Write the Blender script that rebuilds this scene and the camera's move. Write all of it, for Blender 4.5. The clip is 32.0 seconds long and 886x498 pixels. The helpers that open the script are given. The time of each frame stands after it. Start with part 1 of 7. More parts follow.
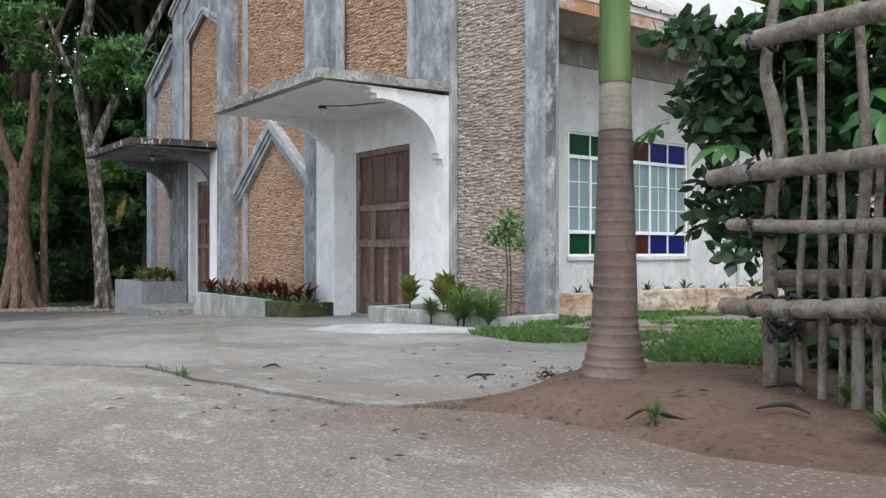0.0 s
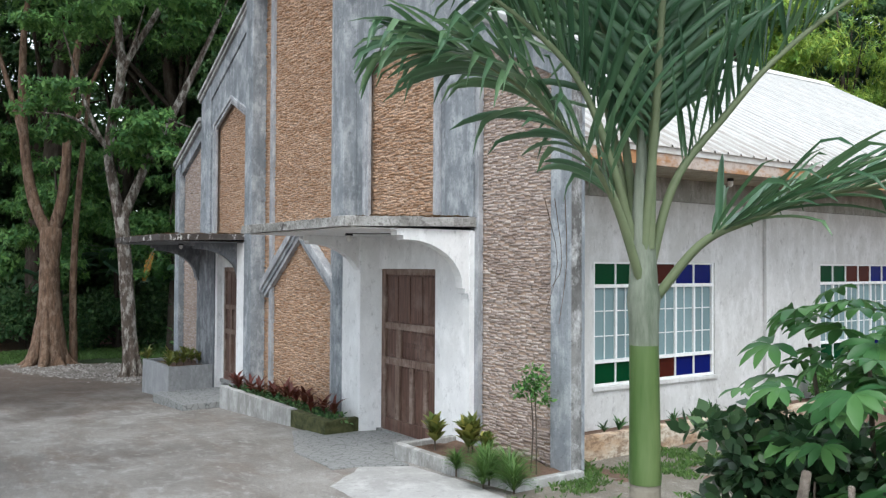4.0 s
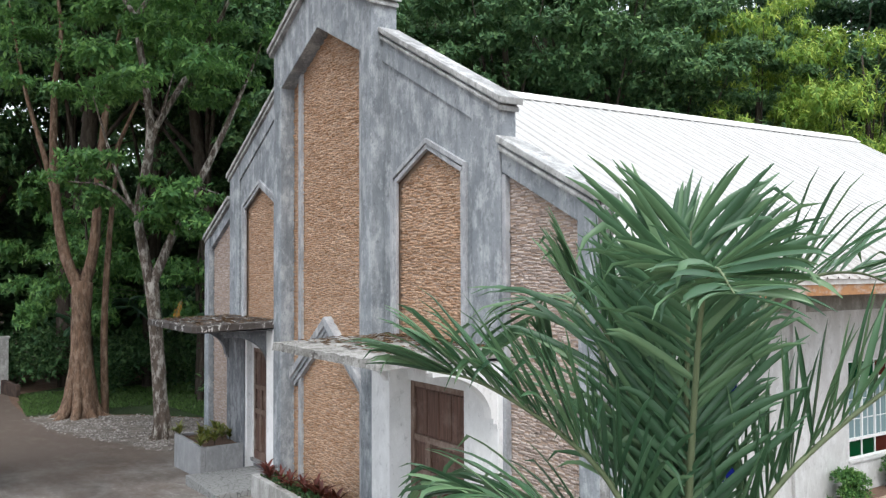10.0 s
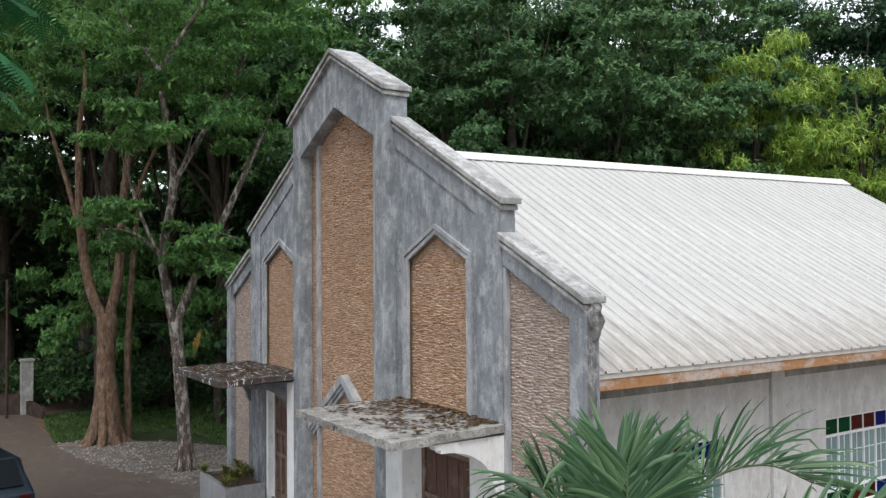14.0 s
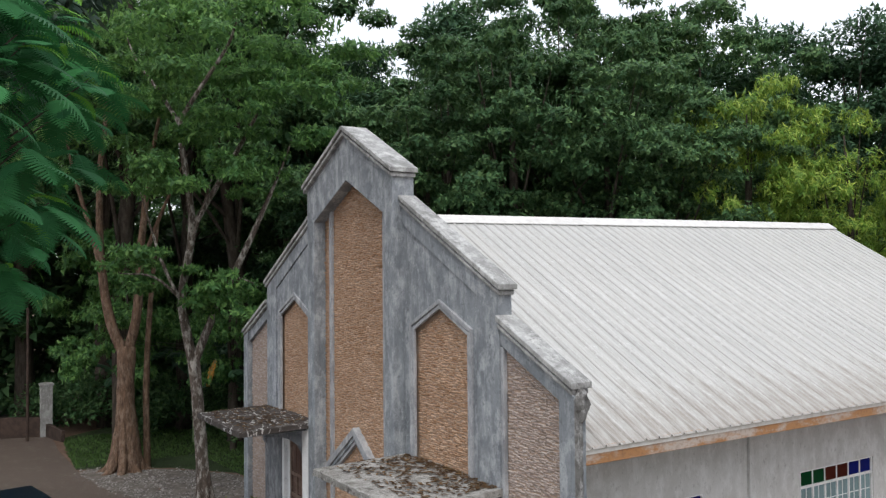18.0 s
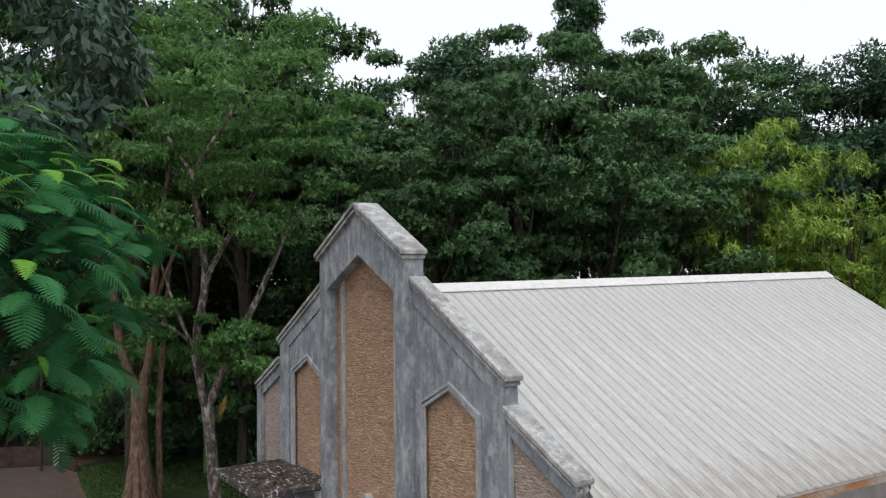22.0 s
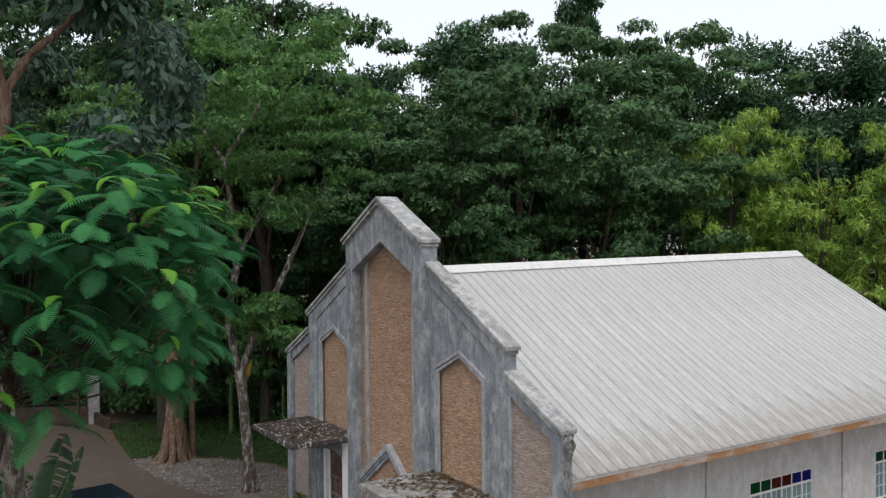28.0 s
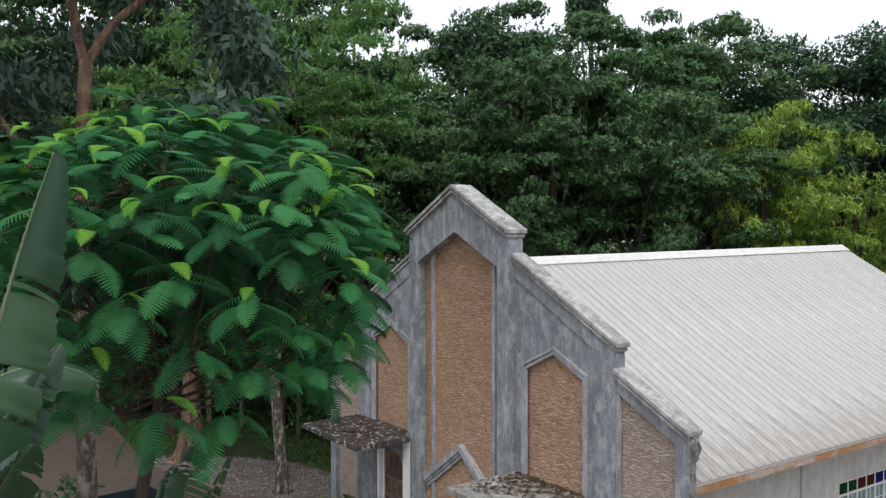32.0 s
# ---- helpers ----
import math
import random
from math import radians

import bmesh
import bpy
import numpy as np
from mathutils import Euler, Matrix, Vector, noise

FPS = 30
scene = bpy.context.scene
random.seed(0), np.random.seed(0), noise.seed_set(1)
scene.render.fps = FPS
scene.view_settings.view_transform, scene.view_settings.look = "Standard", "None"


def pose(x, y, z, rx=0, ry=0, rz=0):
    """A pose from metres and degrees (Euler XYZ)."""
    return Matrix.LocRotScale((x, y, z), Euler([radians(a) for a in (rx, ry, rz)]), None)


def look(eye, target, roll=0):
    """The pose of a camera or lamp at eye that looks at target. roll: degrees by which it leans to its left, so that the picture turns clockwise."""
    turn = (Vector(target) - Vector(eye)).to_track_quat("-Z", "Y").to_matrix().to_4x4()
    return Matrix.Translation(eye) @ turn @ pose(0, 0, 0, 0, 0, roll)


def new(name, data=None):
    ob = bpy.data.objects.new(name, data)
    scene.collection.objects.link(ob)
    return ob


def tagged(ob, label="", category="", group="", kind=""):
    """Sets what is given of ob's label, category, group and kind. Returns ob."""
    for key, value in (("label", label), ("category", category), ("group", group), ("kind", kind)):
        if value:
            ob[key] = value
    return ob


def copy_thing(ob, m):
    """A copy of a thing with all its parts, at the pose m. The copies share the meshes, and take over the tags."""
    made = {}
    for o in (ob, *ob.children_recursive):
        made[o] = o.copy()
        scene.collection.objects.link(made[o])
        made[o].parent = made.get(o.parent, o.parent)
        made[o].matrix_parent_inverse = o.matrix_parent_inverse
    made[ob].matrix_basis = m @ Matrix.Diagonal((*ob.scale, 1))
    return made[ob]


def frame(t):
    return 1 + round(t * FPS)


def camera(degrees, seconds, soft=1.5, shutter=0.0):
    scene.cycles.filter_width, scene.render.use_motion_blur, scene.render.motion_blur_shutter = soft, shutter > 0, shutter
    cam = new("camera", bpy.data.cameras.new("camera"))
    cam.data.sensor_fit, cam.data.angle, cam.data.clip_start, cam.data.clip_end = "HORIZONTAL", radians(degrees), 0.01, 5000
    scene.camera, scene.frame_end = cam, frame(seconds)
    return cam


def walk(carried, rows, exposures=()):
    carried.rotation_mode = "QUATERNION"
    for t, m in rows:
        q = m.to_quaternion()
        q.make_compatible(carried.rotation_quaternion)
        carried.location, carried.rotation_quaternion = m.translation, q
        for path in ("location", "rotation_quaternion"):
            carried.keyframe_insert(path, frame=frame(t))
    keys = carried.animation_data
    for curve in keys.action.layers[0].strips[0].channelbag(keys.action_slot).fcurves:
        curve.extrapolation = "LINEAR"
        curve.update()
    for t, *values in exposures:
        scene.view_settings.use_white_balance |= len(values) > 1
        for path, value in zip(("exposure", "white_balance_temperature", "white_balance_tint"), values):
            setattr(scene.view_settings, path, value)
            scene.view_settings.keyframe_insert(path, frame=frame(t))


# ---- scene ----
cam = camera(55.9, 32.0, soft=1.3)
PATH = [
    (0, (9.886, -5.917, 0.845), (8.282, -4.723, 0.851), 0.0),
    (0.5, (9.871, -5.919, 1.029), (8.262, -4.73, 1.038), -0.0),
    (1, (9.861, -5.936, 1.21), (8.249, -4.753, 1.225), 0.1),
    (1.5, (9.87, -5.944, 1.401), (8.253, -4.767, 1.42), 0.1),
    (2, (9.87, -5.946, 1.549), (8.249, -4.776, 1.576), 0.1),
    (2.5, (9.876, -5.954, 1.719), (8.251, -4.789, 1.749), 0.1),
    (3, (9.871, -5.945, 1.882), (8.24, -4.788, 1.917), 0.1),
    (3.5, (9.903, -5.976, 2.056), (8.269, -4.822, 2.099), 0.3),
    (5.5, (9.933, -5.989, 2.691), (8.285, -4.856, 2.731), -0.0),
    (6, (9.96, -6.002, 2.807), (8.309, -4.875, 2.854), 0.1),
    (6.5, (9.97, -6.028, 2.946), (8.317, -4.903, 2.992), 0.1),
    (7, (9.987, -6.069, 3.107), (8.333, -4.946, 3.151), -0.1),
    (7.5, (10.0, -6.071, 3.26), (8.342, -4.953, 3.299), -0.3),
    (8, (9.994, -6.085, 3.362), (8.333, -4.972, 3.403), -0.2),
    (8.5, (10.018, -6.09, 3.44), (8.355, -4.98, 3.485), -0.2),
    (9, (10.04, -6.136, 3.512), (8.377, -5.025, 3.558), -0.3),
    (9.5, (10.025, -6.109, 3.609), (8.359, -5.003, 3.659), -0.1),
    (10, (10.033, -6.144, 3.737), (8.367, -5.039, 3.788), -0.2),
    (10.5, (10.112, -6.228, 3.891), (8.443, -5.126, 3.941), -0.2),
    (11, (10.214, -6.327, 4.057), (8.544, -5.227, 4.106), -0.3),
    (11.5, (10.328, -6.442, 4.154), (8.657, -5.345, 4.204), -0.3),
    (12, (10.452, -6.56, 4.253), (8.78, -5.464, 4.302), -0.3),
    (12.5, (10.568, -6.635, 4.378), (8.894, -5.542, 4.426), -0.4),
    (13, (10.686, -6.662, 4.538), (9.01, -5.572, 4.586), -0.4),
    (13.5, (10.858, -6.706, 4.703), (9.181, -5.618, 4.751), -0.4),
    (14, (11.011, -6.742, 4.867), (9.332, -5.656, 4.914), -0.4),
    (14.5, (11.203, -6.817, 5.032), (9.523, -5.732, 5.078), -0.5),
    (16.5, (11.89, -7.22, 5.478), (10.206, -6.142, 5.526), -0.5),
    (17, (12.049, -7.365, 5.62), (10.365, -6.287, 5.667), -0.5),
    (17.5, (12.075, -7.375, 5.793), (10.389, -6.3, 5.844), -0.5),
    (18, (12.074, -7.376, 6.005), (10.388, -6.302, 6.057), -0.5),
    (18.5, (12.075, -7.374, 6.245), (10.388, -6.302, 6.296), -0.6),
    (19, (12.063, -7.371, 6.461), (10.375, -6.299, 6.514), -0.6),
    (19.5, (12.058, -7.37, 6.684), (10.371, -6.299, 6.737), -0.6),
    (20, (12.078, -7.388, 6.911), (10.39, -6.317, 6.964), -0.6),
    (20.5, (12.139, -7.442, 7.101), (10.45, -6.372, 7.154), -0.5),
    (21, (12.252, -7.52, 7.223), (10.562, -6.452, 7.277), -0.6),
    (21.5, (12.395, -7.64, 7.301), (10.705, -6.572, 7.356), -0.6),
    (22, (12.589, -7.789, 7.422), (10.898, -6.723, 7.476), -0.6),
    (22.5, (12.793, -7.964, 7.556), (11.102, -6.897, 7.609), -0.6),
    (23, (13.015, -8.148, 7.677), (11.323, -7.082, 7.721), -0.5),
    (23.5, (13.27, -8.345, 7.777), (11.578, -7.28, 7.816), -0.5),
    (24, (13.55, -8.527, 7.838), (11.856, -7.464, 7.873), -0.5),
    (24.5, (13.862, -8.705, 7.898), (12.167, -7.644, 7.922), -0.5),
    (25, (14.167, -8.894, 7.917), (12.471, -7.834, 7.93), -0.5),
    (25.5, (14.421, -9.053, 7.941), (12.725, -7.992, 7.943), -0.5),
    (27.5, (14.98, -9.306, 7.974), (13.285, -8.246, 7.948), -0.5),
    (28, (14.835, -9.414, 7.894), (13.139, -8.353, 7.863), -0.5),
    (28.5, (14.528, -9.657, 7.771), (12.833, -8.597, 7.738), -0.5),
    (29, (14.102, -10.015, 7.713), (12.407, -8.954, 7.676), -0.3),
    (29.5, (13.621, -10.455, 7.665), (11.925, -9.394, 7.623), -0.1),
    (30, (13.156, -10.831, 7.67), (11.46, -9.772, 7.626), 0.1),
    (30.5, (12.844, -11.02, 7.716), (11.148, -9.961, 7.669), 0.3),
    (31, (12.627, -11.149, 7.764), (10.931, -10.089, 7.717), 0.2),
    (31.5, (12.558, -11.17, 7.828), (10.887, -10.072, 7.78), 0.0),
    (32, (12.621, -11.07, 7.833), (10.976, -9.934, 7.786), -0.1),
]
walk(cam, [(t, look(eye, target, roll)) for t, eye, target, roll in PATH], exposures=[(0, 0.66, 6120, 7), (6, 0.82, 6150, 7), (9, 0.82, 6250, 8), (11, 0.7, 6320, 10), (13, 0.46, 6400, 10), (16.5, 0.24, 6460, 10), (19, 0.1, 6450, 11), (25, -0.1, 6450, 11), (29, -0.1, 6450, 11), (32, 0.06, 6450, 11)])

# ---- light ----
world = bpy.data.worlds.new("overcast_sky")
scene.world = world
world.use_nodes = True
wn, wl = world.node_tree.nodes, world.node_tree.links
wn.clear()
SUN_EL, SUN_AZ = radians(58), radians(-35)   # height, and bearing in the plan from +x
sky = wn.new("ShaderNodeTexSky")
sky.sky_type, sky.sun_disc = "NISHITA", False
sky.sun_elevation, sky.sun_rotation = SUN_EL, radians(90) - SUN_AZ
sky.air_density, sky.dust_density = 1.0, 4.0
bg_sky, bg_cloud, bg_add, bg_out = wn.new("ShaderNodeBackground"), wn.new("ShaderNodeBackground"), wn.new("ShaderNodeAddShader"), wn.new("ShaderNodeOutputWorld")
bg_sky.inputs["Strength"].default_value = 0.05
bg_cloud.inputs["Color"].default_value, bg_cloud.inputs["Strength"].default_value = (0.96, 0.99, 1.02, 1), 0.95
wl.new(sky.outputs[0], bg_sky.inputs["Color"])
wl.new(bg_sky.outputs[0], bg_add.inputs[0]); wl.new(bg_cloud.outputs[0], bg_add.inputs[1])
wl.new(bg_add.outputs[0], bg_out.inputs["Surface"])
sun = new("sun", bpy.data.lights.new("sun", "SUN"))
sun.data.energy, sun.data.angle, sun.data.color = 1.15, radians(25), (1.0, 0.98, 0.95)
_d = Vector((math.cos(SUN_EL) * math.cos(SUN_AZ), math.cos(SUN_EL) * math.sin(SUN_AZ), math.sin(SUN_EL)))
sun.matrix_world = look(_d * 60, (0, 0, 0))
tagged(sun, "soft veiled daylight", "sun", kind="structure")


# ---- materials ----
class Nodes:
    """A small builder for procedural materials."""

    def __init__(self, name):
        self.m = bpy.data.materials.new(name)
        self.m.use_nodes = True
        self.t = self.m.node_tree
        self.t.nodes.clear()
        self.out = self.t.nodes.new("ShaderNodeOutputMaterial")
        self.b = self.t.nodes.new("ShaderNodeBsdfPrincipled")
        self.t.links.new(self.b.outputs[0], self.out.inputs[0])
        self.co = self.t.nodes.new("ShaderNodeTexCoord").outputs["Object"]

    def put(self, socket, value):
        if isinstance(value, bpy.types.NodeSocket):
            self.t.links.new(value, socket)
        elif isinstance(value, tuple) and len(value) == 3:
            socket.default_value = (*value, 1) if len(socket.default_value) == 4 else value
        else:
            socket.default_value = value
        return self

    def noise(self, scale, detail=4, stretch=None, rough=0.6, co=None):
        n = self.t.nodes.new("ShaderNodeTexNoise")
        n.inputs["Scale"].default_value, n.inputs["Detail"].default_value, n.inputs["Roughness"].default_value = scale, detail, rough
        c = co or self.co
        if stretch:
            mp = self.t.nodes.new("ShaderNodeMapping")
            mp.inputs["Scale"].default_value = stretch
            self.t.links.new(c, mp.inputs["Vector"])
            c = mp.outputs[0]
        self.t.links.new(c, n.inputs["Vector"])
        return n.outputs["Fac"]

    def voronoi(self, scale, feature="F1", out="Distance"):
        n = self.t.nodes.new("ShaderNodeTexVoronoi")
        n.feature = feature
        n.inputs["Scale"].default_value = scale
        self.t.links.new(self.co, n.inputs["Vector"])
        return n.outputs[out]

    def ramp(self, fac, *stops):
        n = self.t.nodes.new("ShaderNodeValToRGB")
        while len(n.color_ramp.elements) < len(stops):
            n.color_ramp.elements.new(0.5)
        for e, (p, c) in zip(n.color_ramp.elements, stops):
            e.position, e.color = p, ((c, c, c, 1) if not isinstance(c, tuple) else (*c, 1))
        self.t.links.new(fac, n.inputs[0])
        return n.outputs[0]

    def mix(self, fac, a, b, blend="MIX"):
        n = self.t.nodes.new("ShaderNodeMix")
        n.data_type, n.blend_type = "RGBA", blend
        for i, v in ((0, fac), (6, a), (7, b)):
            self.put(n.inputs[i], v)
        return n.outputs[2]

    def math(self, op, a, b=0.0):
        n = self.t.nodes.new("ShaderNodeMath")
        n.operation = op
        self.put(n.inputs[0], a).put(n.inputs[1], b)
        return n.outputs[0]

    def island(self):
        return self.t.nodes.new("ShaderNodeNewGeometry").outputs["Random Per Island"]

    def rand(self):
        return self.t.nodes.new("ShaderNodeObjectInfo").outputs["Random"]

    def bump(self, height, strength=0.3, dist=0.02):
        n = self.t.nodes.new("ShaderNodeBump")
        n.inputs["Strength"].default_value, n.inputs["Distance"].default_value = strength, dist
        self.t.links.new(height, n.inputs["Height"])
        self.t.links.new(n.outputs[0], self.b.inputs["Normal"])
        return self

    def done(self, color, rough=0.8, metal=0.0, spec=0.3):
        self.put(self.b.inputs["Base Color"], color).put(self.b.inputs["Roughness"], rough)
        self.b.inputs["Metallic"].default_value = metal
        self.b.inputs["Specular IOR Level"].default_value = spec
        return self.m

    def thin(self, color, amount):
        """Adds light that shines through a leaf."""
        tr, mx = self.t.nodes.new("ShaderNodeBsdfTranslucent"), self.t.nodes.new("ShaderNodeMixShader")
        self.put(tr.inputs["Color"], color)
        mx.inputs[0].default_value = amount
        self.t.links.new(self.b.outputs[0], mx.inputs[1]); self.t.links.new(tr.outputs[0], mx.inputs[2])
        self.t.links.new(mx.outputs[0], self.out.inputs[0])


def concrete(name, dark, mid, light, patch=0.5, streak=True, rough=0.85):
    """Blotched cement: cloudy tone, ragged stains, pale scabs, and rain streaks where it is upright."""
    n = Nodes(name)
    base = n.mix(n.ramp(n.noise(1.5, 7, (1, 1, 0.7), 0.68), (0.34, 0.0), (0.66, 1.0)), dark, mid)
    base = n.mix(n.ramp(n.noise(4.2, 8, (1, 1, 0.55), 0.72), (0.47, 0.0), (0.63, 0.85)), base, light)
    if streak:
        st = n.noise(1.0, 6, (9.0, 9.0, 0.7), 0.68)
        base = n.mix(n.ramp(st, (0.52, 0.0), (0.72, patch)), base, dark)
        base = n.mix(n.ramp(n.noise(1.0, 5, (5.0, 5.0, 0.35), 0.6), (0.55, 0.0), (0.75, 0.4)), base, light)
    base = n.mix(n.ramp(n.noise(11, 7, None, 0.75), (0.56, 0.0), (0.68, patch)), base, tuple(v * 0.75 for v in dark))
    grain = n.noise(70, 4)
    base = n.mix(n.ramp(grain, (0.35, 0.3), (0.7, 0.0)), base, dark)
    n.bump(n.math("ADD", grain, n.math("MULTIPLY", n.noise(9, 6), 2.0)), 0.3, 0.012)
    base = n.mix(n.ramp(n.noise(11.0, 9, (1, 1, 0.6), 0.8), (0.55, 0.0), (0.64, 0.55)), base, tuple(v * 0.62 for v in dark))
    base = n.mix(n.ramp(n.noise(17.0, 9, (1, 1, 0.5), 0.8), (0.58, 0.0), (0.66, 0.5)), base, tuple(min(0.88, v * 1.18) for v in light))
    return n.done(base, rough)


M_GREY = concrete("weathered_cement", (0.155, 0.172, 0.19), (0.315, 0.34, 0.365), (0.52, 0.545, 0.565), 0.7)
M_GREY_PALE = concrete("pale_cement_trim", (0.24, 0.25, 0.265), (0.42, 0.435, 0.455), (0.55, 0.56, 0.58), 0.4)
M_WHITE = concrete("chalky_white_paint", (0.68, 0.685, 0.685), (0.82, 0.825, 0.83), (0.88, 0.885, 0.89), 0.12, False)
M_COPE = concrete("lichened_coping", (0.17, 0.17, 0.165), (0.43, 0.435, 0.43), (0.64, 0.645, 0.64), 0.85, False)
M_SIDE = concrete("plastered_side_wall", (0.46, 0.455, 0.44), (0.59, 0.59, 0.58), (0.68, 0.68, 0.675), 0.22)
M_SOFFIT = concrete("dull_soffit_board", (0.24, 0.21, 0.16), (0.36, 0.33, 0.26), (0.44, 0.41, 0.34), 0.3, False)


# greyer beam plaster, with the soffit's shade put into its colour
M_BEAM_SHADE = concrete("eave_shade_plaster", (0.19, 0.187, 0.17), (0.34, 0.337, 0.31), (0.45, 0.445, 0.42), 0.5)


def canopy_top(name, litter, scab, grain):
    """Flat slab top: grey cement, black rotted leaf mould, bare pale scabs between."""
    n = Nodes(name)
    g = n.mix(n.ramp(n.noise(2.5, 5), (0.35, 0.0), (0.65, 1.0)), (0.20, 0.195, 0.18), (0.44, 0.435, 0.42))
    g = n.mix(n.ramp(n.noise(26, 8, None, 0.8), (0.51, 0.0), (0.63, 0.85)), g, (0.075, 0.072, 0.06))
    c = n.mix(n.ramp(n.noise(3.0, 8, None, 0.7), (litter, 0.0), (litter + 0.1, 0.92)), g, (0.05, 0.04, 0.036))
    c = n.mix(n.ramp(n.noise(grain, 9, (1, 2.0, 1), 0.72), (scab, 0.0), (scab + 0.025, 0.9)), c, (0.54, 0.535, 0.515))
    n.bump(n.noise(25, 6), 0.6, 0.03)
    return n.done(c, 0.9)


M_CANOPY = canopy_top("pale_canopy_concrete", 0.55, 0.6, 14)
M_CANOPY_DARK = canopy_top("mossy_canopy_concrete", 0.3, 0.555, 5)


def stone(name, a, b, c):
    n = Nodes(name)
    col = n.ramp(n.island(), (0.0, a), (0.45, b), (0.8, c), (1.0, b))
    col = n.mix(n.ramp(n.noise(35, 4), (0.35, 0.0), (0.7, 0.45)), col, a)
    col = n.mix(n.ramp(n.noise(1.1, 3), (0.4, 0.0), (0.75, 0.35)), col, a)
    n.bump(n.noise(70, 5), 0.5, 0.01)
    return n.done(col, 0.8)


M_STONE = stone("orange_ledge_stone", (0.325, 0.196, 0.118), (0.468, 0.30, 0.193), (0.60, 0.435, 0.318))
M_STONE_B = stone("mauve_ledge_stone", (0.31, 0.25, 0.22), (0.44, 0.365, 0.325), (0.56, 0.485, 0.44))
_n = Nodes("mortar_backing")
M_MORTAR = _n.done(_n.mix(_n.noise(20), (0.33, 0.24, 0.18), (0.44, 0.34, 0.27)), 0.95)


def wood_door():
    n = Nodes("weathered_mahogany")
    grain = n.noise(1.0, 6, (28, 28, 1.6), 0.7)
    c = n.mix(n.ramp(grain, (0.35, 0.0), (0.7, 1.0)), (0.055, 0.027, 0.02), (0.17, 0.095, 0.07))
    c = n.mix(n.ramp(n.noise(1.8, 4), (0.5, 0.0), (0.72, 0.75)), c, (0.27, 0.2, 0.165))
    c = n.mix(n.math("MULTIPLY", n.rand(), 0.3), c, (0.09, 0.045, 0.03))
    n.bump(grain, 0.3, 0.006)
    return n.done(c, 0.55)


M_DOOR = wood_door()


def worn_rail():
    n = Nodes("worn_door_rail")
    grain = n.noise(1.0, 6, (26, 26, 3.0), 0.7)
    c = n.mix(n.ramp(grain, (0.35, 0.0), (0.7, 1.0)), (0.10, 0.06, 0.045), (0.25, 0.175, 0.14))
    c = n.mix(n.ramp(n.noise(2.6, 6, None, 0.7), (0.48, 0.0), (0.66, 0.8)), c, (0.34, 0.27, 0.23))
    n.bump(grain, 0.3, 0.006)
    return n.done(c, 0.65)


M_DOOR_RAIL = worn_rail()


def roof_paint():
    n = Nodes("chalked_roof_paint")
    c = n.mix(n.ramp(n.noise(1.0, 6, (0.5, 5.0, 0.5), 0.7), (0.36, 0.0), (0.66, 1.0)), (0.41, 0.412, 0.405), (0.555, 0.558, 0.55))
    c = n.mix(n.ramp(n.noise(1.0, 5, (1.5, 14.0, 1.5), 0.7), (0.50, 0.0), (0.68, 0.5)), c, (0.43, 0.425, 0.40))
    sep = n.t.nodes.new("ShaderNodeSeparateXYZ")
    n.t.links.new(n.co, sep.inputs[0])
    # the ribs' thin shadow lines are painted into the colour, broken by noise
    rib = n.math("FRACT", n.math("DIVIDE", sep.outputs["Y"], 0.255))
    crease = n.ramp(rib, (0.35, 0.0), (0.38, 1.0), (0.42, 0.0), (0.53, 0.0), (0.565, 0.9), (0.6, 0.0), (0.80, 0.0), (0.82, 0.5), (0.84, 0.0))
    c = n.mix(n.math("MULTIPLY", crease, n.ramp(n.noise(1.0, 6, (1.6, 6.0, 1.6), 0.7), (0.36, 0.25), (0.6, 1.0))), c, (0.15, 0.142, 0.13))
    c = n.mix(n.math("MULTIPLY", n.rand(), 0.3), c, (0.50, 0.495, 0.475))
    # scratches and flecks
    c = n.mix(n.ramp(n.noise(1.0, 8, (9.0, 60.0, 9.0), 0.8), (0.54, 0.0), (0.63, 0.6)), c, (0.33, 0.32, 0.30))
    c = n.mix(n.ramp(n.noise(30, 8, (1, 1.8, 1), 0.8), (0.57, 0.0), (0.64, 0.55)), c, (0.27, 0.262, 0.245))
    c = n.mix(n.ramp(n.noise(7, 8, None, 0.8), (0.56, 0.0), (0.66, 0.35)), c, (0.82, 0.83, 0.83))
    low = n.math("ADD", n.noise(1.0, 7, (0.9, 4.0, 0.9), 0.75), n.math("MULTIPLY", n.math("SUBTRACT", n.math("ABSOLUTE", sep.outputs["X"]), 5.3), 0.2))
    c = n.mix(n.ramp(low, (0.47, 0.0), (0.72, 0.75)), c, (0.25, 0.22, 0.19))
    return n.done(c, 0.75, 0.0, 0.12)


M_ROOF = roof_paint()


def fascia():
    n = Nodes("peeling_fascia_board")
    c = n.mix(n.ramp(n.noise(1.0, 5, (3, 1.1, 3), 0.7), (0.48, 0.0), (0.58, 1.0)), (0.37, 0.19, 0.085), (0.45, 0.38, 0.33))
    c = n.mix(n.ramp(n.noise(14, 5), (0.5, 0.0), (0.7, 0.5)), c, (0.16, 0.09, 0.06))
    return n.done(c, 0.7)


M_FASCIA = fascia()
_n = Nodes("fascia_white_strip")
M_STRIP = _n.done(_n.mix(_n.ramp(_n.noise(6, 5), (0.4, 0.0), (0.7, 0.6)), (0.62, 0.61, 0.58), (0.38, 0.33, 0.28)), 0.6)


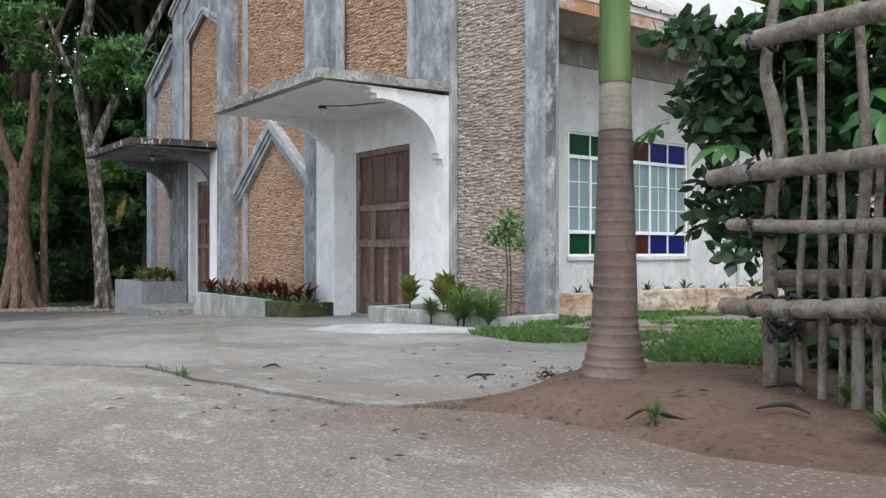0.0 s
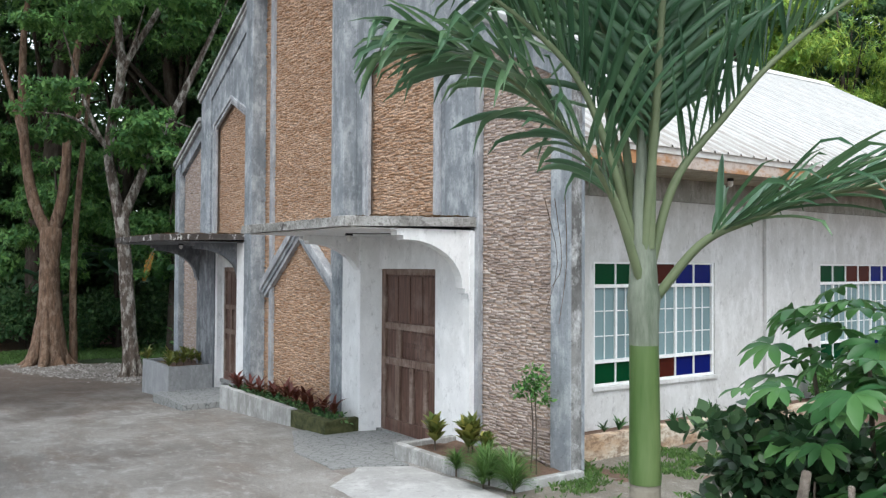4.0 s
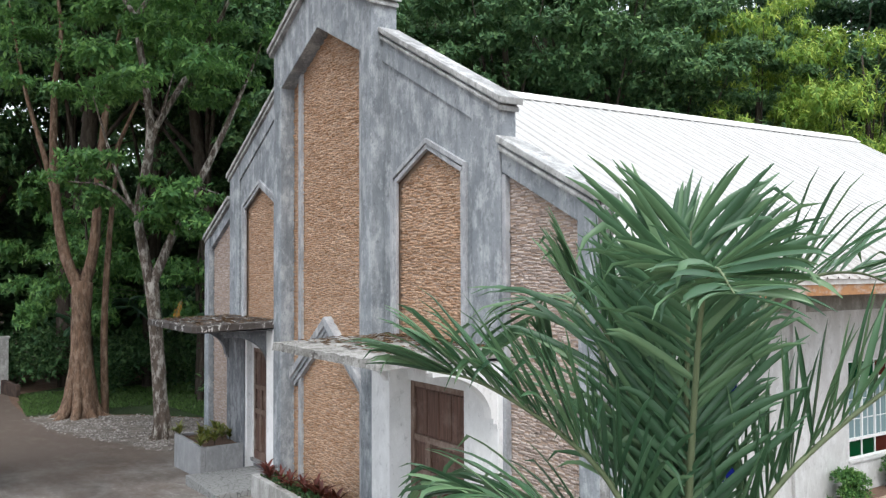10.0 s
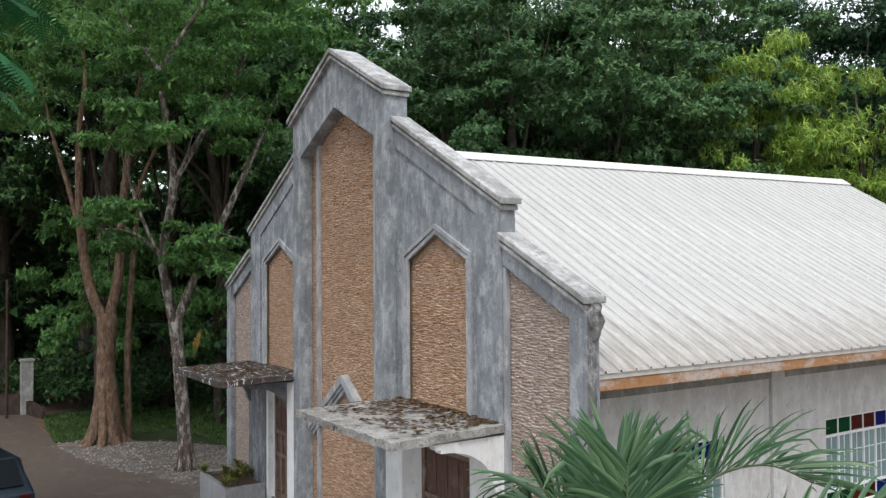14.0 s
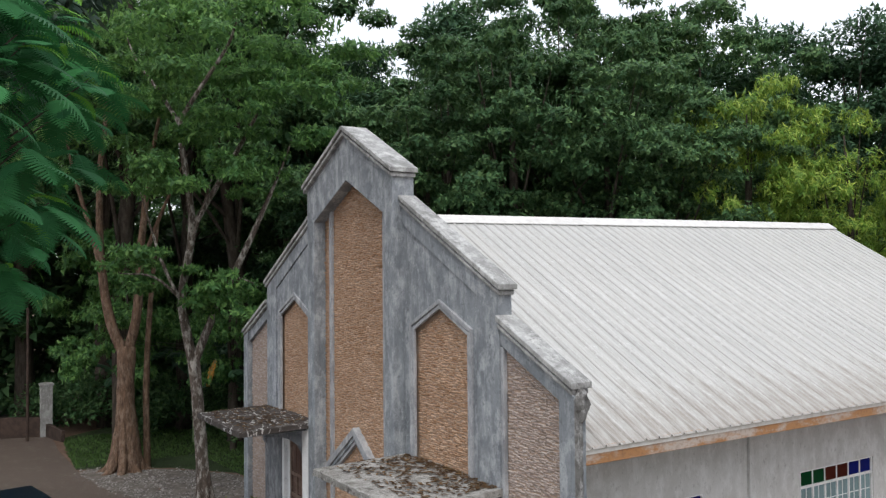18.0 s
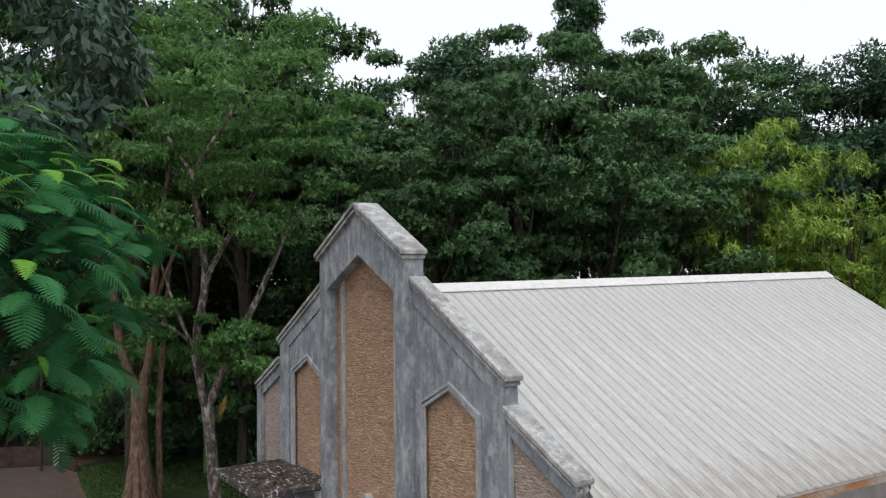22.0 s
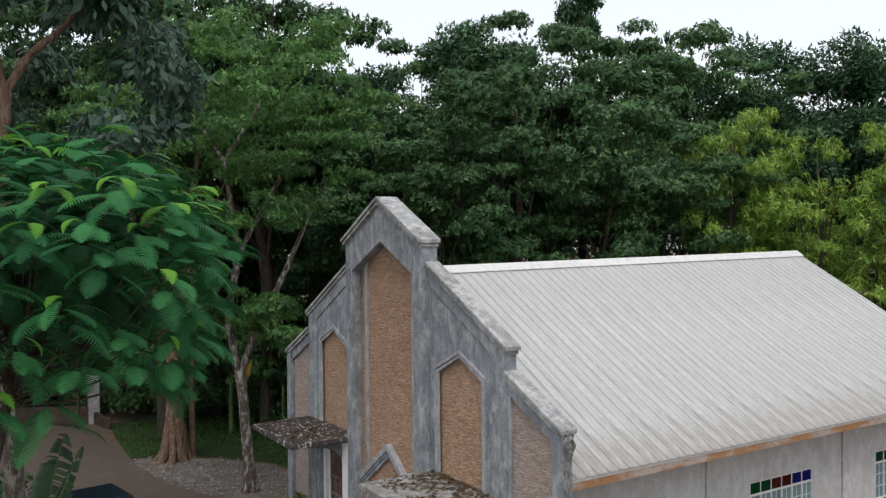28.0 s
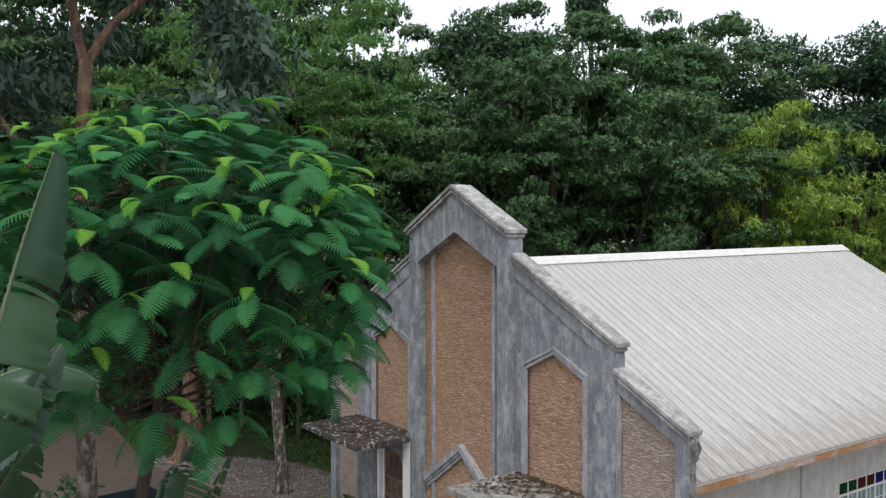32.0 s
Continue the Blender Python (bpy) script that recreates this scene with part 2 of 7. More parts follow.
_n = Nodes("white_ridge_paint")
M_STRIP_WHITE = _n.done(_n.mix(_n.ramp(_n.noise(5, 6), (0.45, 0.0), (0.7, 0.5)), (0.66, 0.655, 0.64), (0.46, 0.44, 0.41)), 0.5)


def plinth():
    n = Nodes("stained_plinth_plaster")
    c = n.mix(n.ramp(n.noise(2.2, 6, (1, 1, 2.4), 0.65), (0.4, 0.0), (0.6, 1.0)), (0.40, 0.275, 0.175), (0.52, 0.46, 0.375))
    c = n.mix(n.ramp(n.noise(7, 7, (1, 1, 1.8), 0.72), (0.45, 0.0), (0.6, 0.8)), c, (0.17, 0.11, 0.07))
    n.bump(n.noise(30, 5), 0.4, 0.01)
    return n.done(c, 0.9)


M_PLINTH = plinth()


def glass(name, col, trans, rough=0.12):
    n = Nodes(name)
    c = n.mix(n.math("MULTIPLY", n.rand(), 0.5), col, tuple(v * 0.55 for v in col))
    n.b.inputs["Transmission Weight"].default_value = trans
    n.b.inputs["IOR"].default_value = 1.3
    n.bump(n.noise(12, 3), 0.15, 0.01)
    return n.done(c, rough, 0.0, 0.08)


M_GREEN_GLASS = glass("green_glass", (0.003, 0.05, 0.017), 0.1, 0.2)
M_RED_GLASS = glass("brown_red_glass", (0.065, 0.014, 0.009), 0.1, 0.2)
M_BLUE_GLASS = glass("blue_glass", (0.005, 0.011, 0.125), 0.1, 0.2)
M_CLEAR = glass("frosted_window_glass", (0.26, 0.37, 0.39), 0.2, 0.15)
_n = Nodes("white_window_enamel")
M_ENAMEL = _n.done(_n.mix(_n.ramp(_n.noise(18, 4), (0.5, 0.0), (0.75, 0.4)), (0.75, 0.76, 0.76), (0.5, 0.47, 0.43)), 0.4)
_n = Nodes("dark_room_plaster")
M_ROOM = _n.done(_n.mix(_n.noise(2), (0.3, 0.29, 0.27), (0.42, 0.41, 0.39)), 0.9)


def yard(name, a, b, pale, pebble, wet, washed=0.0):
    n = Nodes(name)
    c = n.mix(n.ramp(n.noise(0.55, 6), (0.38, 0.0), (0.64, 1.0)), a, b)
    c = n.mix(n.ramp(n.noise(1.7, 7, None, 0.7), (0.52, 0.0), (0.7, 0.6)), c, pale)
    c = n.mix(n.ramp(n.noise(0.8, 6, (1, 2.3, 1), 0.7), (0.5, 0.0), (0.66, 0.75)), c, wet)
    c = n.mix(n.ramp(n.noise(1.0, 7, (0.45, 1.5, 1), 0.72), (0.5, 0.0), (0.68, 0.6)), c, tuple(v * f for v, f in zip(wet, (1.5, 1.3, 1.15))))
    c = n.mix(n.ramp(n.noise(6.0, 8, (0.7, 1.4, 1), 0.78), (0.53, 0.0), (0.66, 0.7)), c, pale)
    sep = n.t.nodes.new("ShaderNodeSeparateXYZ")
    n.t.links.new(n.co, sep.inputs[0])
    # darker towards -x: brown leaf mould, plus the tree canopy's shade put into colour
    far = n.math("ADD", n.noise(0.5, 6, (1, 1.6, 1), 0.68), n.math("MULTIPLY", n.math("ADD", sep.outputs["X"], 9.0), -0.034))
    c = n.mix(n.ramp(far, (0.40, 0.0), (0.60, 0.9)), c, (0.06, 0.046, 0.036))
    if washed:
        # earth washed over the slab beside the planted strip
        span = n.math("MULTIPLY", n.math("ADD", sep.outputs["Y"], 4.75), 0.75)
        side = n.math("MULTIPLY", n.math("MINIMUM", n.math("SUBTRACT", sep.outputs["X"], 7.4), 0.0), 0.5)
        soil = n.math("ADD", n.math("ADD", n.noise(3.5, 8, None, 0.72), span), side)
        c = n.mix(n.ramp(soil, (0.45, 0.0), (0.72, washed)), c, (0.17, 0.115, 0.085))
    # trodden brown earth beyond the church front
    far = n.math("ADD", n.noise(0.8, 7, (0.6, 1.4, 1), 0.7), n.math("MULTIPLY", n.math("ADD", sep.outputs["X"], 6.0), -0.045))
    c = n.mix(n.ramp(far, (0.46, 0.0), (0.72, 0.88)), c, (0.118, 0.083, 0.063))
    v = n.voronoi(55)
    c = n.mix(n.ramp(v, (0.05, pebble), (0.32, 0.0)), c, pale)
    g = n.noise(120, 3)
    c = n.mix(n.ramp(g, (0.4, 0.6), (0.58, 0.0)), c, tuple(x * 0.4 for x in a))
    c = n.mix(n.ramp(n.noise(38, 5, None, 0.7), (0.52, 0.0), (0.64, 0.45)), c, tuple(x * 0.5 for x in a))
    n.bump(n.math("ADD", g, n.math("MULTIPLY", n.noise(14, 5), 2.0)), 0.5, 0.012)
    return n.done(c, n.ramp(n.noise(0.8, 6, (1, 2.3, 1), 0.7), (0.5, 0.85), (0.7, 0.5)), 0.0, 0.35)


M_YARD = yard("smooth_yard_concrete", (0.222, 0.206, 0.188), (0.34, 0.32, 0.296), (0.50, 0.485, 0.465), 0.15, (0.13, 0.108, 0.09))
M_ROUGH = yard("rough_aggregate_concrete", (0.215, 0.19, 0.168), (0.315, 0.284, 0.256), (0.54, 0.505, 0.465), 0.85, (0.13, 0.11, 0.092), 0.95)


def earth():
    n = Nodes("brown_earth")
    c = n.mix(n.ramp(n.noise(1.2, 6), (0.35, 0.0), (0.65, 1.0)), (0.115, 0.072, 0.05), (0.185, 0.122, 0.09))
    c = n.mix(n.ramp(n.noise(13, 6, None, 0.7), (0.5, 0.0), (0.68, 0.6)), c, (0.23, 0.15, 0.105))
    c = n.mix(n.ramp(n.noise(45, 3), (0.55, 0.0), (0.7, 0.7)), c, (0.06, 0.04, 0.025))
    n.bump(n.math("ADD", n.noise(11, 8, None, 0.75), n.noise(70, 5)), 0.7, 0.035)
    return n.done(c, 0.95)


M_EARTH = earth()


def tile_floor():
    n = Nodes("crazed_tile_paving")
    e = n.voronoi(9, "DISTANCE_TO_EDGE")
    c = n.mix(n.ramp(e, (0.02, 1.0), (0.05, 0.0)), n.mix(n.noise(7, 4), (0.20, 0.205, 0.205), (0.33, 0.335, 0.33)), (0.10, 0.105, 0.10))
    return n.done(c, 0.5)


M_TILE = tile_floor()
_n = Nodes("short_turf")
_c = _n.mix(_n.ramp(_n.noise(0.9, 6, None, 0.7), (0.38, 0.0), (0.62, 1.0)), (0.02, 0.036, 0.012), (0.048, 0.09, 0.025))
_c = _n.mix(_n.ramp(_n.noise(30, 6, None, 0.7), (0.42, 0.7), (0.6, 0.0)), _c, (0.025, 0.035, 0.014))
_n.bump(_n.noise(35, 6), 1.0, 0.06)
M_TURF = _n.done(_c, 0.95)
_n = Nodes("yellowed_leaf")
M_YELLOW = _n.done(_n.mix(_n.ramp(_n.noise(7, 5), (0.4, 0.0), (0.62, 1.0)), (0.45, 0.24, 0.03), (0.22, 0.12, 0.04)), 0.6)
_n = Nodes("moss_on_concrete")
_c = _n.mix(_n.ramp(_n.noise(8, 6), (0.35, 0.0), (0.65, 1.0)), (0.035, 0.04, 0.015), (0.10, 0.105, 0.045))
_n.bump(_n.noise(40, 5), 0.8, 0.02)
M_MOSS = _n.done(_c, 0.95)
M_BOX = concrete("smooth_grey_render", (0.27, 0.275, 0.28), (0.36, 0.365, 0.375), (0.42, 0.425, 0.435), 0.15, False)
M_PLANTER = concrete("flaking_whitewash", (0.22, 0.215, 0.2), (0.42, 0.42, 0.41), (0.56, 0.565, 0.56), 0.85, False)


def leafmat(name, a, b, c, rough=0.45, thin=0.3, objrand=0.0, spec=0.35):
    n = Nodes(name)
    col = n.ramp(n.island(), (0.0, a), (0.55, b), (1.0, c))
    if objrand:
        col = n.mix(n.math("MULTIPLY", n.rand(), objrand), col, a)
    col = n.mix(n.ramp(n.noise(0.9, 3), (0.35, 0.0), (0.7, 0.5)), col, a)
    n.done(col, rough, 0.0, spec)
    n.thin(n.mix(0.5, col, c), thin)
    return n.m


M_LEAF_FAR = leafmat("forest_leaf", (0.022, 0.062, 0.026), (0.083, 0.178, 0.068), (0.205, 0.33, 0.12), 0.55, 0.16, 0.5, 0.15)
M_LEAF_DARK = leafmat("dark_glossy_leaf", (0.024, 0.064, 0.036), (0.062, 0.138, 0.066), (0.135, 0.24, 0.1), 0.5, 0.16, 0.4, 0.18)
M_LEAF_BUSH = leafmat("glossy_bush_leaf", (0.014, 0.04, 0.018), (0.04, 0.095, 0.04), (0.115, 0.2, 0.085), 0.32, 0.2, 0.0, 0.5)
M_LEAF_DULL = leafmat("dull_drooping_leaf", (0.016, 0.04, 0.026), (0.035, 0.08, 0.05), (0.085, 0.15, 0.1), 0.5, 0.1, 0.2)
M_LEAF_LIGHT = leafmat("fresh_green_leaf", (0.029, 0.092, 0.032), (0.092, 0.215, 0.063), (0.25, 0.44, 0.122), 0.5, 0.36, 0.15, 0.22)
M_LEAF_MANGO = leafmat("mango_leaf", (0.05, 0.13, 0.025), (0.2, 0.36, 0.055), (0.52, 0.6, 0.12), 0.5, 0.3, 0.1, 0.2)
M_PALM = leafmat("palm_leaflet", (0.038, 0.096, 0.05), (0.085, 0.178, 0.088), (0.18, 0.295, 0.145), 0.34, 0.25, 0.0, 0.4)


def featherleaf(name, a, b, rough, thin, spread=0.14):
    """One tone for each whole leaf, with only a slight change from leaflet to leaflet."""
    n = Nodes(name)
    col = n.mix(n.rand(), a, b)
    col = n.mix(n.math("MULTIPLY", n.island(), spread), col, tuple(v * 0.5 for v in a))
    n.done(col, rough, 0.0, 0.1)
    n.thin(n.mix(0.5, col, b), thin)
    return n.m


M_FEATHER = featherleaf("feathery_leaf", (0.02, 0.098, 0.036), (0.054, 0.225, 0.072), 0.55, 0.2, 0.25)
# darker copy of the leaf: the crown's inner shade is in the colour
M_FEATHER_IN = featherleaf("shaded_inner_feathery_leaf", (0.016, 0.07, 0.028), (0.03, 0.115, 0.042), 0.55, 0.15, 0.6)
M_FEATHER_Y = featherleaf("young_feathery_leaf", (0.1, 0.29, 0.04), (0.2, 0.44, 0.06), 0.5, 0.35)
M_BANANA = leafmat("banana_leaf", (0.022, 0.062, 0.034), (0.038, 0.095, 0.048), (0.07, 0.14, 0.07), 0.35, 0.2, 0.2)
M_RED_LEAF = leafmat("red_cordyline_leaf", (0.055, 0.014, 0.012), (0.135, 0.03, 0.02), (0.17, 0.075, 0.03), 0.45, 0.25, 0.4)
M_CROTON = leafmat("croton_leaf", (0.075, 0.12, 0.03), (0.2, 0.22, 0.05), (0.42, 0.38, 0.1), 0.4, 0.25, 0.2)
M_GRASS = leafmat("lawn_grass", (0.05, 0.105, 0.026), (0.09, 0.185, 0.044), (0.165, 0.265, 0.075), 0.6, 0.3)
M_DRY = leafmat("dry_leaf", (0.05, 0.028, 0.015), (0.12, 0.07, 0.035), (0.24, 0.15, 0.07), 0.8, 0.15)


def bark(name, a, b, pale, amount, stretch=(9, 9, 1.6)):
    n = Nodes(name)
    f = n.noise(1.0, 7, stretch, 0.7)
    c = n.mix(n.ramp(f, (0.36, 0.0), (0.64, 1.0)), a, b)
    c = n.mix(n.ramp(n.noise(7.0, 7, (1, 1, 0.45), 0.75), (0.48, 0.0), (0.6, amount)), c, pale)
    n.bump(f, 0.9, 0.05)
    return n.done(c, 0.9)


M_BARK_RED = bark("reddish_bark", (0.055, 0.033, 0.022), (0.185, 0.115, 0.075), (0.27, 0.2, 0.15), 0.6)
M_BARK_PALE = bark("mottled_pale_bark", (0.045, 0.034, 0.027), (0.13, 0.102, 0.082), (0.46, 0.43, 0.39), 0.75)
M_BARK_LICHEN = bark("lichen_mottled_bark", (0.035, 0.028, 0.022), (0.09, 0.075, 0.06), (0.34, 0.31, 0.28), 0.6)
M_BARK = bark("grey_brown_bark", (0.05, 0.038, 0.028), (0.14, 0.11, 0.085), (0.22, 0.19, 0.16), 0.5)
# M_BARK's tones halved: the shade of the wood is put into the bark
M_BARK_SHADE = bark("shaded_wood_bark", (0.025, 0.019, 0.014), (0.07, 0.055, 0.042), (0.11, 0.095, 0.08), 0.5)
M_POLE = bark("weathered_pole_wood", (0.16, 0.13, 0.105), (0.32, 0.275, 0.23), (0.44, 0.405, 0.36), 0.7, (22, 22, 22))


def palm_trunk(name, a, b, ring):
    n = Nodes(name)
    c = n.mix(n.ramp(n.noise(3.0, 5, (1, 1, 0.5), 0.6), (0.35, 0.0), (0.65, 1.0)), a, b)
    w = n.t.nodes.new("ShaderNodeTexWave")
    w.bands_direction, w.wave_type = "Z", "BANDS"
    w.inputs["Scale"].default_value, w.inputs["Distortion"].default_value, w.inputs["Detail"].default_value, w.inputs["Detail Scale"].default_value = 7.5, 2.5, 3, 2.0
    n.t.links.new(n.co, w.inputs["Vector"])
    c = n.mix(n.ramp(w.outputs["Fac"], (0.0, 0.14), (0.12, 0.0)), c, ring)
    c = n.mix(n.ramp(n.noise(40, 4), (0.5, 0.0), (0.75, 0.5)), c, tuple(v * 0.5 for v in a))
    n.bump(n.math("ADD", n.math("MULTIPLY", w.outputs["Fac"], 0.15), n.noise(50, 4)), 0.25, 0.006)
    return n.done(c, 0.75)


M_PALM_TRUNK = palm_trunk("ringed_palm_bark", (0.082, 0.056, 0.046), (0.17, 0.122, 0.105), (0.235, 0.195, 0.175))
M_PALM_GREEN = palm_trunk("green_palm_trunk", (0.17, 0.155, 0.12), (0.26, 0.24, 0.195), (0.34, 0.32, 0.27))
_n = Nodes("smooth_crownshaft")
M_SHAFT = _n.done(_n.mix(_n.ramp(_n.noise(1.0, 5, (8, 8, 1)), (0.35, 0.0), (0.68, 1.0)), (0.06, 0.115, 0.03), (0.16, 0.22, 0.09)), 0.35)
_n = Nodes("pale_leaf_sheath")
M_SHEATH = _n.done(_n.mix(_n.ramp(_n.noise(1.0, 6, (14, 14, 2.5), 0.7), (0.35, 0.0), (0.66, 1.0)), (0.11, 0.135, 0.095), (0.27, 0.30, 0.24)), 0.55)
_n = Nodes("frond_stem")
M_STEM = _n.done(_n.mix(_n.noise(9), (0.10, 0.135, 0.07), (0.19, 0.225, 0.125)), 0.5)
_n = Nodes("black_rubber_tie")
M_TIE = _n.done(_n.mix(_n.noise(30), (0.012, 0.012, 0.014), (0.03, 0.03, 0.035)), 0.6)
_n = Nodes("gravel_stone")
M_GRAVEL = _n.done(_n.ramp(_n.island(), (0.0, (0.085, 0.074, 0.066)), (0.6, (0.19, 0.174, 0.16)), (1.0, (0.36, 0.34, 0.318))), 0.9)
_n = Nodes("dark_blue_car_paint")
M_CAR = _n.done(_n.mix(_n.noise(3), (0.012, 0.022, 0.035), (0.018, 0.032, 0.05)), 0.25, 0.3, 0.5)
M_CAR_GLASS = glass("car_glass", (0.02, 0.025, 0.03), 0.0, 0.05)
_n = Nodes("tyre_rubber")
M_TYRE = _n.done(_n.mix(_n.noise(25), (0.015, 0.015, 0.015), (0.03, 0.03, 0.03)), 0.9)
_n = Nodes("wheel_rim_metal")
M_RIM = _n.done(_n.mix(_n.noise(12), (0.4, 0.4, 0.42), (0.5, 0.5, 0.52)), 0.3, 0.9)
_n = Nodes("lamp_porcelain")
M_BULB = _n.done(_n.mix(_n.noise(20), (0.7, 0.7, 0.68), (0.8, 0.8, 0.78)), 0.3)
_n = Nodes("brown_flagging_wall")
M_OLDWALL = _n.done(_n.mix(_n.ramp(_n.noise(3, 6), (0.35, 0.0), (0.65, 1.0)), (0.03, 0.021, 0.017), (0.08, 0.054, 0.043)), 0.95)


# ---- builders ----
def thing(name, at, label, category, group="", kind=""):
    e = new(name)
    e.location = at
    e.empty_display_size = 0.2
    return tagged(e, label, category, group, kind)


def origin_of(ob):
    p = Vector((0, 0, 0))
    while ob is not None:
        p = p + ob.location
        ob = ob.parent
    return p


def part(name, geo, material, parent=None, label="", smooth=False):
    """Links a bmesh, or a mesh, given in world places, as one mesh object under its parent."""
    if isinstance(geo, bmesh.types.BMesh):
        me = bpy.data.meshes.new(name)
        geo.normal_update()
        geo.to_mesh(me)
        geo.free()
    else:
        me = geo
        me.name = name
    me.materials.append(material)
    if smooth:
        me.polygons.foreach_set("use_smooth", [True] * len(me.polygons))
    if parent is not None:
        o = origin_of(parent)
        me.transform(Matrix.Translation(-o))
    ob = new(name, me)
    ob.parent = parent
    return tagged(ob, label)


def mesh_np(verts, quads):
    """A mesh from arrays of places and of faces with equally many corners."""
    me = bpy.data.meshes.new("mesh")
    verts, quads = np.asarray(verts, np.float32), np.asarray(quads, np.int32)
    k = quads.shape[1]
    me.vertices.add(len(verts)); me.vertices.foreach_set("co", verts.ravel())
    me.loops.add(quads.size); me.loops.foreach_set("vertex_index", quads.ravel())
    me.polygons.add(len(quads)); me.polygons.foreach_set("loop_start", np.arange(0, quads.size, k, dtype=np.int32))
    me.update(calc_edges=True)
    me.validate()
    return me


def bevelled(bm, w):
    if w > 0:
        sharp = [e for e in bm.edges if len(e.link_faces) == 2 and e.calc_face_angle(0) > 0.5]
        bmesh.ops.bevel(bm, geom=sharp, offset=w, segments=2, affect="EDGES", profile=0.6, clamp_overlap=True)
    return bm


def block(x0, x1, y0, y1, z0, z1, w=0.008):
    bm = bmesh.new()
    bmesh.ops.create_cube(bm, size=1, matrix=Matrix.Translation(((x0 + x1) / 2, (y0 + y1) / 2, (z0 + z1) / 2)) @ Matrix.Diagonal((abs(x1 - x0), abs(y1 - y0), abs(z1 - z0), 1)))
    return bevelled(bm, w)


def prism(pts, a, b, axis="y", w=0.008):
    """An outline drawn out from a to b: (x, z) along y, (y, z) along x, (x, y) along z."""
    put = {"y": lambda p, s: (p[0], s, p[1]), "x": lambda p, s: (s, p[0], p[1]), "z": lambda p, s: (p[0], p[1], s)}[axis]
    bm = bmesh.new()
    lo, hi = [bm.verts.new(put(p, a)) for p in pts], [bm.verts.new(put(p, b)) for p in pts]
    bm.faces.new(lo); bm.faces.new(hi[::-1])
    for i in range(len(pts)):
        j = (i + 1) % len(pts)
        bm.faces.new((lo[j], lo[i], hi[i], hi[j]))
    bmesh.ops.recalc_face_normals(bm, faces=bm.faces)
    return bevelled(bm, w)


def tube_arrays(pts, radii, sides=8, wob=0.0, seed=0):
    """A tube along a line of places; returns places and faces."""
    rng = np.random.default_rng(seed)
    pts = [Vector(p) for p in pts]
    V, F = [], []
    ref = Vector((0.31, 0.95, 0.1))
    for i, p in enumerate(pts):
        d = (pts[min(i + 1, len(pts) - 1)] - pts[max(i - 1, 0)]).normalized()
        u = (ref - d * ref.dot(d)).normalized()
        v = d.cross(u)
        for k in range(sides):
            a = 2 * math.pi * k / sides
            r = radii[i] * (1 + wob * (rng.random() - 0.5) * 2)
            V.append(p + (u * math.cos(a) + v * math.sin(a)) * r)
    for i in range(len(pts) - 1):
        for k in range(sides):
            j = (k + 1) % sides
            F.append((i * sides + k, i * sides + j, (i + 1) * sides + j, (i + 1) * sides + k))
    return [tuple(v) for v in V], F


def tubes(lines, sides=8, wob=0.0, seed=0):
    """One mesh of several tubes; each line is (places, radii). Ends are closed with a point."""
    V, F = [], []
    for i, (pts, radii) in enumerate(lines):
        pts, radii = list(pts) + [pts[-1]], list(radii) + [0.002]
        pts[-1] = tuple(Vector(pts[-1]) + (Vector(pts[-2]) - Vector(pts[-3])).normalized() * radii[-2] * 0.3)
        v, f = tube_arrays(pts, radii, sides, wob, seed + i)
        o = len(V)
        V += v
        F += [tuple(k + o for k in q) for q in f]
    return mesh_np(V, F)


def curve_points(pts, n):
    """A smooth line through the given places (Catmull-Rom)."""
    P = [Vector(p) for p in pts]
    P = [P[0] * 2 - P[1]] + P + [P[-1] * 2 - P[-2]]
    out = []
    m = len(P) - 3
    for i in range(n + 1):
        s = i / n * m
        k = min(int(s), m - 1)
        t = s - k
        a, b, c, d = P[k:k + 4]
        out.append(0.5 * ((2 * b) + (c - a) * t + (2 * a - 5 * b + 4 * c - d) * t * t + (3 * b - a - 3 * c + d) * t ** 3))
    return out


def lerp_list(vals, n):
    x = np.linspace(0, len(vals) - 1, n + 1)
    return list(np.interp(x, range(len(vals)), vals))


def limb(pts, radii, n=10):
    return [tuple(p) for p in curve_points(pts, n)], lerp_list(radii, n)


def ground_z(x, y):
    """The lie of the land: it falls away gently towards the trees."""
    xx = min(max(x, -34.0), 12.0)
    return -0.05 + 0.048 * xx


# ---- church: facade ----
C = -2.59          # the facade's middle line
HALF, BAY, OUT = 1.87, 4.73, 6.38   # half widths of tower, bays and wings
Y_TOWER, Y_BAY, Y_STONE, Y_BACK = -0.27, -0.06, -0.03, 0.15
church = thing("church", (C, 7.8, 0.0), "weathered grey cement chapel with stone-clad panels and white metal roof", "church")


def both(u):
    return (C + u, C - u)


def wall_piece(pts, y0, y1, material=None, label="", w=0.012, name="facade_wall"):
    return part(name, prism(pts, y0, y1, "y", w), material or M_GREY, church, label)


# tower: core behind the stone, two legs, gabled head
core = wall_piece([(C - 1.84, -0.5), (C + 1.84, -0.5), (C + 1.84, 7.65), (C, 8.55), (C - 1.84, 7.65)], 0.0, Y_BACK, M_MORTAR)
